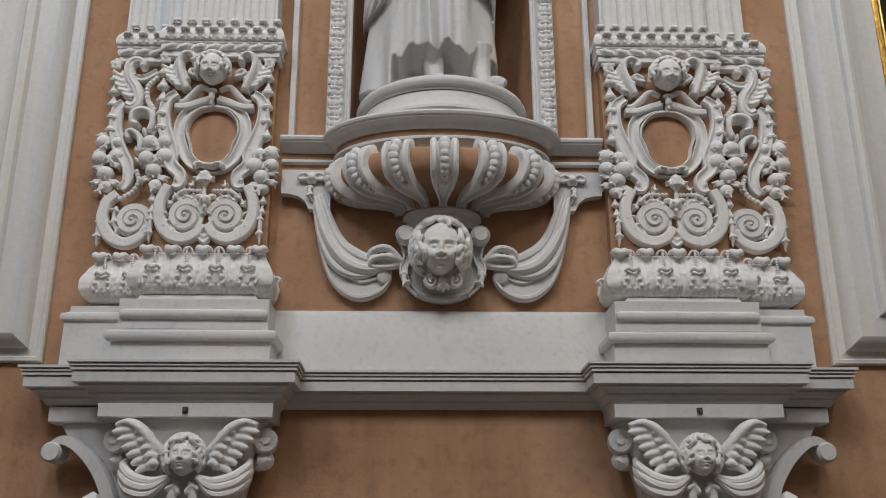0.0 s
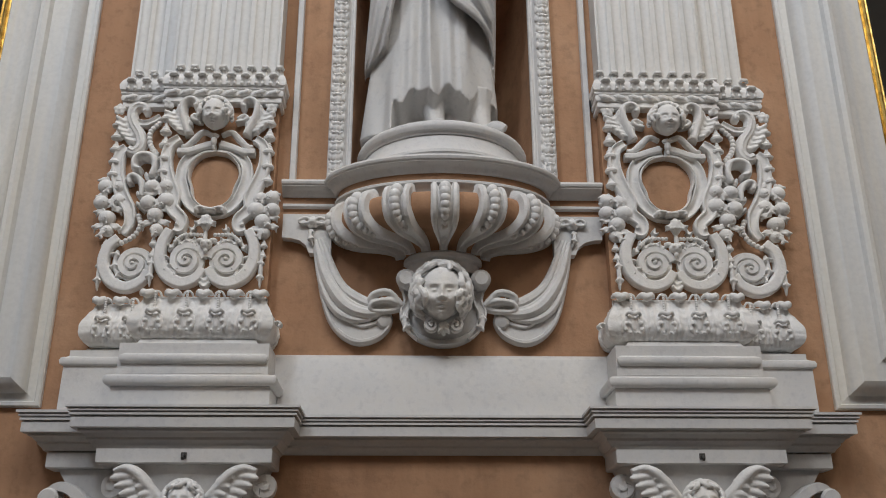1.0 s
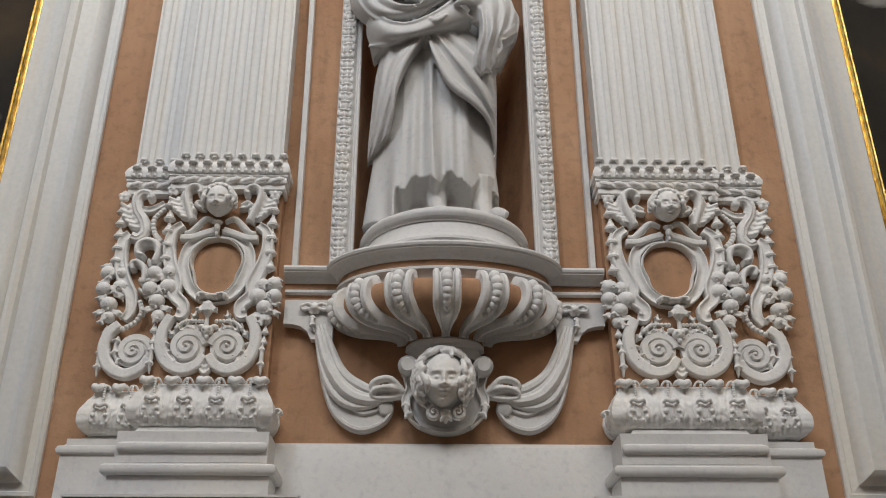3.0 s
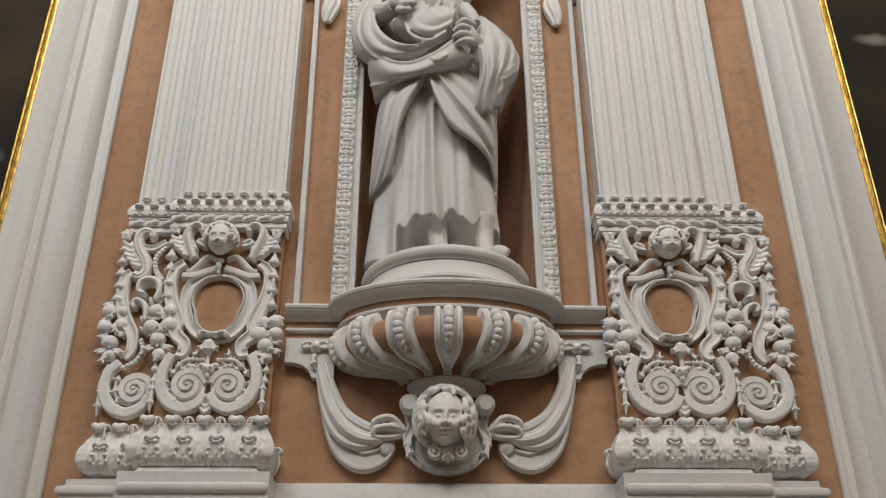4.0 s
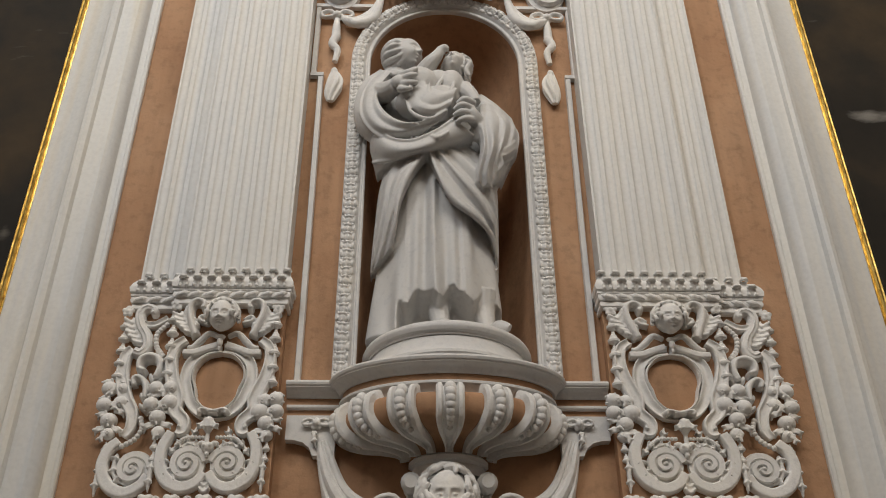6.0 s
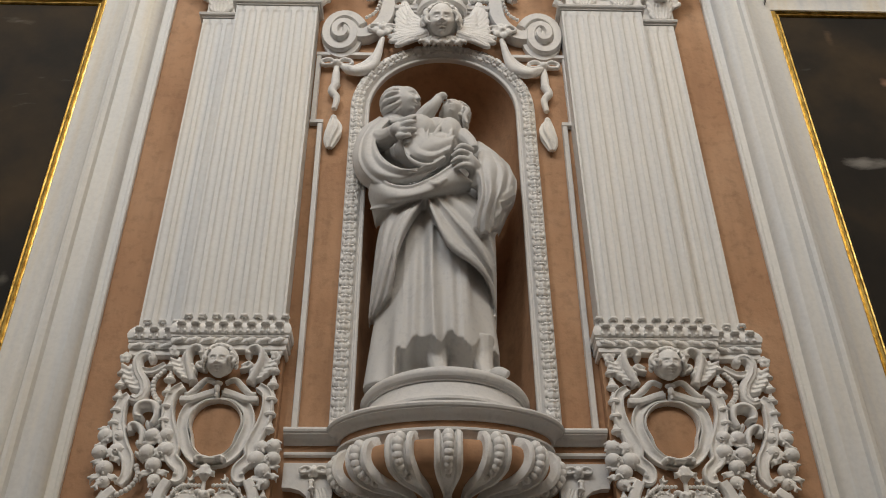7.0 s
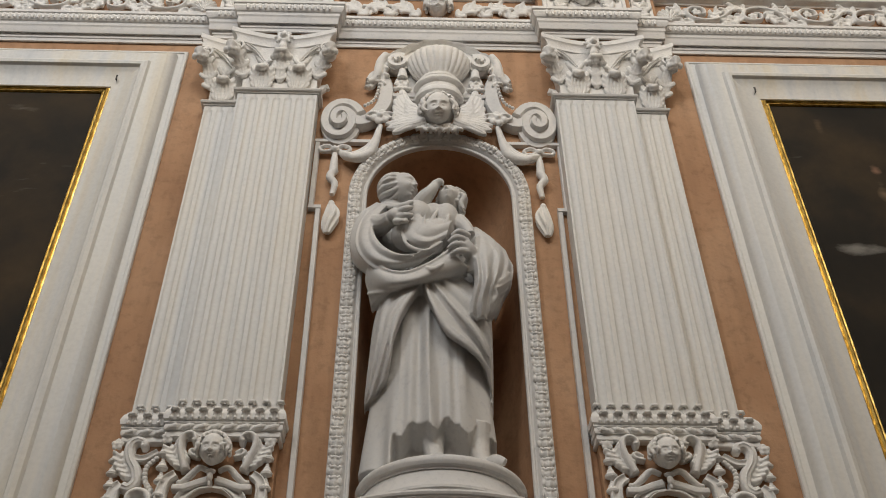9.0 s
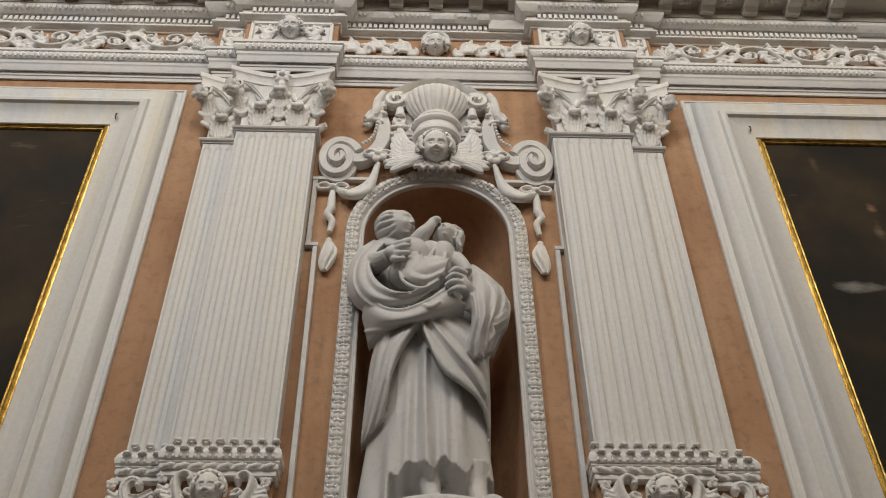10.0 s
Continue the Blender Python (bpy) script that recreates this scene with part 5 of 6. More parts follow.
    part("leaf_curl", band([(-1.441, 3.555), (-1.427, 3.609), (-1.444, 3.660), (-1.489, 3.675), (-1.528, 3.653), (-1.528, 3.605), (-1.495, 3.591)], 0.045, 0.05, 0.085, Y0, ROUND, 34, 0.035), STUCCO, d)
    part("leaf_curl", band([(-1.478, 3.449), (-1.487, 3.523), (-1.523, 3.563), (-1.551, 3.554), (-1.543, 3.518)], 0.04, 0.04, 0.07, Y0, ROUND, 24, 0.03), STUCCO, d)
    beads(d, [(-1.434, 3.858), (-1.474, 3.807), (-1.467, 3.736), (-1.430, 3.684)], 0.015, Y0 - 0.03, 10)
    beads(d, [(-1.483, 3.347), (-1.469, 3.296), (-1.496, 3.241), (-1.548, 3.207)], 0.014, Y0 - 0.03, 9)
    kn, h0, h1, f1, b1, e1 = (-1.647, 3.942), (-1.647, 3.897), (-1.638, 3.553), (-1.630, 3.237), (-1.641, 3.112), (-1.644, 2.967)
    part("flower_knot", rosette(Solid(), kn[0], kn[1], Y0 - 0.02, 0.034, 5), STUCCO, d)
    husks(d, h0[0], h0[1], h1[0], h1[1], Y0, 5, 0.030)
    fruit_cluster(d, (h1[0] + f1[0]) / 2, f1[1], h1[1], Y0 + 0.012, 0.041, rng)
    husks(d, f1[0], f1[1], b1[0], b1[1], Y0, 2, 0.02)
    part("husk_drop", acanthus([(b1[0], b1[1] + 0.01, 0.02), ((b1[0] + e1[0]) / 2, (b1[1] + e1[1]) / 2, 0.02), (e1[0], e1[1], 0.01)], 0.034, 0.03, Y0, 2, 14), STUCCO, d)
    # rope and leaf cresting at the top
    for x0, x1, y, dz in ((-1.40, -0.825, -0.118, 0.046), (-1.63, -1.40, -0.065, 0.041)):
        pth = around(x0, x1, y) if x1 > -1 else [(x0, 0.0), (x0, y), (x1, y)]
        part("rope_bed", Solid().sweep(pth, [(-0.06, 3.908 + dz), (-0.004, 3.908 + dz), (0.004, 3.915 + dz), (0.004, 3.935 + dz), (0.0, 3.944 + dz), (0.010, 3.948 + dz), (0.014, 3.962 + dz), (0.010, 3.98 + dz), (0.016, 3.985 + dz), (0.016, 3.994 + dz), (-0.06, 3.994 + dz)], PLAN), STUCCO, d)
        n = round((x1 - x0) / 0.075)
        for i in range(n):
            x = x0 + (x1 - x0) * (i + 0.5) / n
            part("rope_twist", Solid().tube([(x - 0.038, y - 0.008, 3.952 + dz), (x - 0.014, y - 0.017, 3.958 + dz), (x + 0.012, y - 0.018, 3.966 + dz), (x + 0.034, y - 0.008, 3.978 + dz)], [0.004, 0.014, 0.016, 0.004], 9), STUCCO, d)
        part("crest_bed", Solid().sweep(pth, [(-0.06, 3.995 + dz), (0.006, 3.995 + dz), (0.022, 4.006 + dz), (0.026, 4.03 + dz), (0.016, 4.06 + dz), (0.0, 4.085 + dz), (-0.012, 4.10 + dz), (-0.06, 4.105 + dz)], PLAN), STUCCO, d)
        for i in range(n):
            x = x0 + (x1 - x0) * (i + 0.5) / n
            g = Solid().ribbon([(x, 3.998 + dz, 0.012), (x, 4.015 + dz, 0.02), (x, 4.035 + dz, 0.028), (x, 4.048 + dz, 0.034)], [0.034, 0.05, 0.05, 0.026], 0.012, y, LEAF)
            g.tube([(x - 0.024, y - 0.036, 4.044 + dz), (x - 0.01, y - 0.05, 4.052 + dz), (x + 0.01, y - 0.05, 4.052 + dz), (x + 0.024, y - 0.036, 4.044 + dz)], [0.005, 0.010, 0.010, 0.005], 8)
            for sx in (-1, 1):
                g.ball((x + sx * 0.019, y - 0.033, 4.008 + dz), 0.010, 7, 5)
            part("crest_leaf", g, STUCCO, d)
            xx = x0 + (x1 - x0) * (i + 1.0) / n - 0.012
            g = Solid().ribbon([(xx, 4.04 + dz, 0.0), (xx, 4.075 + dz, 0.0), (xx, 4.100 + dz, 0.004)], [0.034, 0.042, 0.034], 0.012, y, LEAF)
            g.tube([(xx - 0.022, y - 0.012, 4.098 + dz), (xx - 0.01, y - 0.028, 4.107 + dz), (xx + 0.01, y - 0.028, 4.107 + dz), (xx + 0.022, y - 0.012, 4.098 + dz)], [0.006, 0.011, 0.011, 0.006], 8)
            part("crest_tip", g, STUCCO, d)
    # swelling leaf torus at the foot
    for x0, x1, y, n in ((-1.385, -0.815, -0.20, 4), (-1.635, -1.385, -0.085, 2)):
        pth = around(x0, x1, y) if n == 4 else [(x0, 0.0), (x0, y), (x1, y)]
        tp = [(-0.07, 2.688), (-0.02, 2.69), (0.014, 2.70), (0.034, 2.725), (0.042, 2.758), (0.036, 2.795), (0.018, 2.835), (-0.002, 2.872), (-0.02, 2.90), (-0.07, 2.905)]
        part("leaf_torus", carved_torus(pth, tp, (x1 - x0) / n), STUCCO, d, angle=70)
        for i in range(n + 1):
            xm = x0 + (x1 - x0) * i / n + (0.03 if i == 0 else -0.03 if i == n else 0)
            if n == 4 or i < n:
                part("curled_tip", Solid().tube(curve([(xm - 0.036, y + 0.012, 2.906), (xm - 0.02, y - 0.014, 2.912), (xm, y - 0.028, 2.896), (xm + 0.02, y - 0.014, 2.912), (xm + 0.036, y + 0.012, 2.906)], 12), [0.008 + 0.011 * math.sin(math.pi * k / 12) for k in range(13)], 10), STUCCO, d)
            if i == n:
                continue
            x = x0 + (x1 - x0) * (i + 0.5) / n
            g = Solid()
            for s in (-1, 1):
                g.ribbon(curve([(x + s * 0.012, 2.70, 0.0), (x + s * 0.034, 2.74, 0.032), (x + s * 0.040, 2.775, 0.034), (x + s * 0.026, 2.80, 0.032)], 12), taper(12, 0.012, 0.026, 0.018), 0.012, y, ROUND)
                g.ball((x + s * 0.028, y - 0.047, 2.766), (0.012, 0.010, 0.010), 8, 5)
                g.ball((x + s * 0.036, y - 0.042, 2.738), 0.009, 7, 5)
                g.ball((x + s * 0.016, y - 0.044, 2.724), 0.008, 7, 5)
            g.ribbon([(x, 2.70, 0.0), (x, 2.74, 0.034), (x, 2.79, 0.036)], [0.016, 0.022, 0.03], 0.012, y, LEAF)
            g.tube(curve([(x - 0.034, y - 0.038, 2.806), (x - 0.018, y - 0.056, 2.816), (x, y - 0.058, 2.806), (x + 0.018, y - 0.056, 2.816), (x + 0.034, y - 0.038, 2.806)], 12), [0.006 + 0.006 * math.sin(math.pi * k / 12) for k in range(13)], 8)
            part("torus_leaf", g, STUCCO, d)
            beads(d, [(x, 2.835), (x, 2.87), (x, 2.905)], 0.007, y - 0.018, 6)
            part("drop_cap", Solid().tube(curve([(x - 0.024, y - 0.002, 2.892), (x - 0.014, y - 0.008, 2.912), (x, y - 0.008, 2.918), (x + 0.014, y - 0.008, 2.912), (x + 0.024, y - 0.002, 2.892)], 10), 0.006, 7), STUCCO, d)
    part("side_curl", band([(-0.79, 2.77), (-0.765, 2.785), (-0.75, 2.775), (-0.757, 2.762)], 0.02, 0.02, 0.03, -0.15, ROUND, 14), STUCCO, d)
    return d


left_drum = drum(3)
copy_thing(left_drum, Matrix.Translation((-0.078, 0, 0)) @ Matrix.Diagonal((-1.062, 1, 1, 1)))


# ---- composite capitals ----
def capital():
    c = thing("capital", "white stucco composite capital with curling acanthus and flower", "capital", "capitals")
    for x0, x1, y, z0, side in ((-1.37, -0.855, -0.12, 6.66, False), (-1.60, -1.38, -0.055, 6.60, True)):
        top = 7.08
        pb = [(0.0, z0), (0.002, z0 + 0.12), (0.012, z0 + 0.26), (0.03, z0 + 0.36), (0.045, top)]
        pth = around(x0, x1, y) if not side else [(x0, 0.0), (x0, y), (x1, y)]
        part("bell", Solid().sweep(pth, [(-0.05, z0)] + pb + [(-0.05, top)], PLAN), STUCCO, c)
        # concave abacus
        o = 0.115
        xa, xb = x0 - o, (x1 + o if not side else x1)
        n = 16
        fr = [(xa + (xb - xa) * i / n, y - 0.13 + 0.075 * math.sin(math.pi * (i / n if not side else i / n * 0.6))) for i in range(n + 1)]
        loop = [(xa + 0.03, 0.0), (xa, y - 0.09)] + fr + ([(xb, y - 0.09), (xb - 0.03, 0.0)] if not side else [(xb, 0.0)])
        mid = sum(p[0] for p in loop) / len(loop)
        g = Solid()
        g.loft([[(mid + (px - mid) * k, py * k, z) for px, py in loop] for z, k in ((7.04, 0.74), (7.06, 0.80), (7.085, 0.83), (7.09, 0.90), (7.12, 0.885), (7.15, 0.91), (7.165, 0.96), (7.17, 1.0), (7.215, 1.0), (7.22, 0.95))])
        part("abacus", g, STUCCO, c, angle=30)
        # corner volutes, drooping leaves
        corners = [(xa + 0.05, -1)] + ([] if side else [(xb - 0.05, 1)])
        for cx, s in corners:
            g = Solid()
            p = spiral(cx - s * 0.012, 7.035, 0.062, 0.012, 90 if s < 0 else 90, -s * 1.6, 30)
            g.ribbon(p, taper(30, 0.03, 0.018), taper(30, 0.10, 0.13), y, FLAT)
            g.ribbon(curve([(cx - s * 0.20, 6.93), (cx - s * 0.13, 7.03), (cx - s * 0.06, 7.085), (cx, 7.09)], 16), taper(16, 0.02, 0.035), taper(16, 0.05, 0.10), y, FILLET)
            g.ball((cx - s * 0.012, y - 0.125, 7.035), (0.018, 0.014, 0.018), 10, 6)
            part("corner_volute", g, STUCCO, c)
            g = Solid()
            join(g, acanthus([(cx - s * 0.07, z0 + 0.12, 0.0), (cx - s * 0.05, z0 + 0.20, 0.025), (cx - s * 0.02, 6.93, 0.07), (cx + s * 0.012, 6.985, 0.11)], 0.11, 0.03, y, 3, 24))
            g.tube([(cx - s * 0.01, y - 0.07, 6.94), (cx + s * 0.012, y - 0.12, 6.985), (cx + s * 0.022, y - 0.155, 6.965), (cx + s * 0.024, y - 0.155, 6.93)], [0.02, 0.055, 0.045, 0.015], 12)
            for k in range(5):
                a = -1.2 + 0.6 * k
                g.ball((cx + s * 0.02 + 0.045 * math.sin(a), y - 0.15 + 0.02 * abs(a), 6.95 - 0.015 * math.cos(a)), (0.019, 0.024, 0.028), 9, 6)
            part("drooping_leaf", g, STUCCO, c)
        # lower leaves
        xs = [x0 + (x1 - x0) * q for q in ((0.26, 0.76) if not side else (0.42,))]
        for x in xs:
            g = Solid()
            join(g, acanthus([(x, z0 + 0.0, 0.0), (x, z0 + 0.06, 0.012), (x, z0 + 0.12, 0.03), (x, z0 + 0.165, 0.055)], 0.15, 0.03, y, 4, 24))
            g.ribbon(curve([(x, z0 + 0.005, 0.0), (x, z0 + 0.07, 0.012), (x, z0 + 0.15, 0.04)], 12), taper(12, 0.09, 0.125, 0.07), 0.014, y, ROUND)
            g.tube(curve([(x - 0.045, y - 0.045, z0 + 0.138), (x - 0.026, y - 0.08, z0 + 0.165), (x, y - 0.085, z0 + 0.15), (x + 0.026, y - 0.08, z0 + 0.165), (x + 0.045, y - 0.045, z0 + 0.138)], 14), [0.010 + 0.014 * math.sin(math.pi * q / 14) for q in range(15)], 10)
            for q in (-2, -1, 0, 1, 2):
                g.ribbon(curve([(x + q * 0.016, z0 + 0.004, 0.004), (x + q * 0.024, z0 + 0.07, 0.014), (x + q * 0.022, z0 + 0.13, 0.035)], 8), 0.016, 0.026, y, ROUND)
            part("lower_leaf", g, STUCCO, c)
            g = Solid()
            g.tube([(x, y - 0.02, z0 + 0.17), (x, y - 0.03, z0 + 0.24), (x - 0.0, y - 0.03, z0 + 0.30)], [0.02, 0.014, 0.012], 9)
            for s in (-1, 1):
                g.ribbon(curve([(x, z0 + 0.25), (x + s * 0.03, z0 + 0.29), (x + s * 0.055, z0 + 0.35)], 10), taper(10, 0.03, 0.05), 0.035, y - 0.01, LEAF)
            rosette(g, x, z0 + 0.235, y - 0.02, 0.035, 5)
            part("stem_flower", g, STUCCO, c)
        if not side:
            xm = (x0 + x1) / 2
            g = Solid()
            join(g, acanthus([(xm, 6.74, 0.0), (xm, 6.83, 0.03), (xm, 6.91, 0.06), (xm, 6.955, 0.09)], 0.11, 0.03, y, 3, 24))
            g.tube([(xm - 0.05, y - 0.085, 6.94), (xm - 0.025, y - 0.115, 6.965), (xm, y - 0.12, 6.955), (xm + 0.025, y - 0.115, 6.965), (xm + 0.05, y - 0.085, 6.94)], [0.018, 0.03, 0.026, 0.03, 0.018], 10)
            for k in range(5):
                a = -1.2 + 0.6 * k
                g.ball((xm + 0.062 * math.sin(a), y - 0.10 + 0.02 * abs(a), 6.94), (0.024, 0.026, 0.03), 9, 6)
            part("middle_leaf", g, STUCCO, c)
            g = Solid()
            for k in range(8):
                a = math.pi * 2 * k / 8
                g.ribbon([(xm, 7.13, 0.02), (xm + 0.035 * math.cos(a), 7.13 + 0.04 * math.sin(a), 0.045), (xm + 0.068 * math.cos(a), 7.13 + 0.078 * math.sin(a), 0.03)], [0.02, 0.042, 0.018], 0.02, y - 0.06, LEAF)
            g.ball((xm, y - 0.12, 7.13), (0.026, 0.03, 0.026), 12, 8)
            g.tube([(xm, y - 0.09, 7.10), (xm, y - 0.09, 7.03), (xm, y - 0.08, 6.97)], [0.02, 0.03, 0.02], 10)
            part("flower", g, STUCCO, c)
    # curl seen on the inner flank
    part("flank_leaf", Solid().tube([(-0.85, -0.06, 6.70), (-0.815, -0.06, 6.76), (-0.79, -0.06, 6.775), (-0.78, -0.06, 6.75)], [0.02, 0.03, 0.028, 0.015], 9), STUCCO, c)
    return c


lc = capital()
copy_thing(lc, Matrix.Diagonal((-1, 1, 1, 1)))


# ---- apron with swags and mask under the bowl ----
ap = thing("bracket_apron", "white stucco apron with cloth swags, bows and a cherub mask", "bracket")


def both_sides(name, g, mat, parent, label=""):
    a = part(name, g, mat, parent, label)
    h = Solid()
    h.v = [(-x, y, z) for x, y, z in g.v]
    h.f = [f[::-1] for f in g.f]
    part(name, h, mat, parent, label)
    return a


blk = [(-0.785, 3.374), (-0.785, 3.25), (-0.745, 3.248), (-0.70, 3.236), (-0.668, 3.21), (-0.65, 3.17), (-0.545, 3.17), (-0.545, 3.374)]
both_sides("ear_block", Solid().loft([[(x, y, z) for x, z in blk] for y in (-0.002, -0.055)]), SMOOTH, ap)
both_sides("strap", Solid().ribbon(curve([(-0.593, 3.218, 0), (-0.584, 3.130, 0), (-0.552, 2.978, 0), (-0.492, 2.838, 0), (-0.405, 2.772, 0), (-0.316, 2.789, 0), (-0.271, 2.839, 0), (-0.283, 2.873, 0)], 44), [0.075 + 0.045 * math.sin(math.pi * min(1, max(0, (i / 44 - 0.2) / 0.7))) ** 1.3 - 0.02 * (i / 44) for i in range(45)], 0.05, -0.002, FILLET), SMOOTH, ap)
both_sides("strap_hook", Solid().tube([(-0.280, -0.002, 2.842), (-0.279, -0.055, 2.826), (-0.278, -0.062, 2.824)], [0.034, 0.034, 0.024], 18), SMOOTH, ap)
for pts, r in (
    ([(-0.590, -0.055, 3.244), (-0.501, -0.055, 3.021), (-0.401, -0.055, 2.931), (-0.299, -0.055, 2.904), (-0.200, -0.055, 2.930)], 0.027),
    ([(-0.622, -0.055, 3.234), (-0.561, -0.055, 3.043), (-0.462, -0.055, 2.903), (-0.338, -0.055, 2.864), (-0.206, -0.055, 2.918)], 0.030),
    ([(-0.606, -0.060, 3.241), (-0.531, -0.060, 3.030), (-0.432, -0.060, 2.912), (-0.317, -0.060, 2.882), (-0.203, -0.060, 2.922)], 0.018),
    ([(-0.631, -0.050, 3.233), (-0.578, -0.050, 2.999), (-0.498, -0.050, 2.870), (-0.374, -0.050, 2.835), (-0.216, -0.050, 2.906)], 0.018),
):
    c = curve(pts, 28)
    both_sides("cloth_fold", Solid().tube(c, [r * (0.3 + 0.85 * math.sin(math.pi * (0.04 + 0.9 * i / 28))) for i in range(29)], 10, 1.1), STUCCO, ap)
both_sides("bow_knot", bow(rosette(Solid(), -0.637, 3.325, -0.055, 0.034, 5), -0.637, 3.325, -0.055, 0.042), STUCCO, ap)
both_sides("ribbon_end", acanthus([(-0.64, 3.29, 0), (-0.645, 3.25, 0.01), (-0.63, 3.20, 0.0)], 0.03, 0.03, -0.055, 2, 12), STUCCO, ap)
sh = Solid()
sh.loft([[(k * 0.205 * math.cos(a) * (1 - 0.25 * max(0, math.sin(a))), -0.002 - d, 2.875 + k * 0.168 * math.sin(a)) for a in [2 * math.pi * j / 40 for j in range(40)]] for k, d in ((1, 0), (1, 0.05), (0.95, 0.062), (0.86, 0.062), (0.82, 0.05), (0.4, 0.09), (0.05, 0.1))])
part("shield", sh, SMOOTH, ap)
mk = Solid()
rngm = random.Random(11)
face(mk, (-0.012, -0.165, 2.928), 0.116, 0, 14)
curls(mk, (-0.012, -0.150, 2.938), 0.128, rngm, -0.75, 150)
part("cherub_mask", mk, STUCCO, ap)
both_sides("side_roll", Solid().tube([(-0.165, -0.02, 3.02), (-0.178, -0.13, 3.015), (-0.178, -0.16, 3.01)], [0.05, 0.048, 0.03], 14), STUCCO, ap)
both_sides("side_stem", band([(-0.175, 2.98), (-0.165, 2.92), (-0.185, 2.86), (-0.165, 2.79), (-0.12, 2.735)], 0.05, 0.045, 0.05, -0.04, FILLET, 24, 0.012), STUCCO, ap)
g = Solid()
for zz, k in ((2.935, 1.0), (2.895, 0.8)):
    g.tube(curve([(-0.20, -0.07, 2.90), (-0.26, -0.10, zz + 0.02), (-0.33, -0.09, zz + 0.01), (-0.34, -0.07, zz - 0.02), (-0.27, -0.07, zz - 0.025), (-0.20, -0.06, 2.885)], 16), [0.018 * k] * 17, 9, 1.6)
both_sides("bow_loop", g, STUCCO, ap)
both_sides("ribbon_tail", acanthus([(-0.185, 2.86, 0.02), (-0.18, 2.80, 0.03), (-0.155, 2.765, 0.02)], 0.04, 0.035, -0.05, 2, 14), STUCCO, ap)
both_sides("chin_curl", scroll(-0.056, 2.782, 0.034, 90, 1.6, -0.12, 0.045, 0.018, 0.005, 30), STUCCO, ap)
part("chin_leaf", acanthus([(0, 2.80, 0.03), (0, 2.775, 0.03), (0, 2.74, 0.01)], 0.05, 0.05, -0.09, 2, 12), STUCCO, ap)


# ---- winged cherub consoles below the ledge ----
def feather(g, p, q, w, y0, h=0.022):
    p, q = Vector(p), Vector(q)
    m = (p + q) / 2 + Vector((0, 0.012))
    c = curve([(p.x, p.y, 0.0), (m.x, m.y, 0.012), (q.x, q.y, 0.008)], 8)
    return g.ribbon(c, [w * k for k in (0.6, 0.8, 0.95, 1.0, 1.0, 1.0, 0.95, 0.85, 0.55)], h, y0, ROUND)


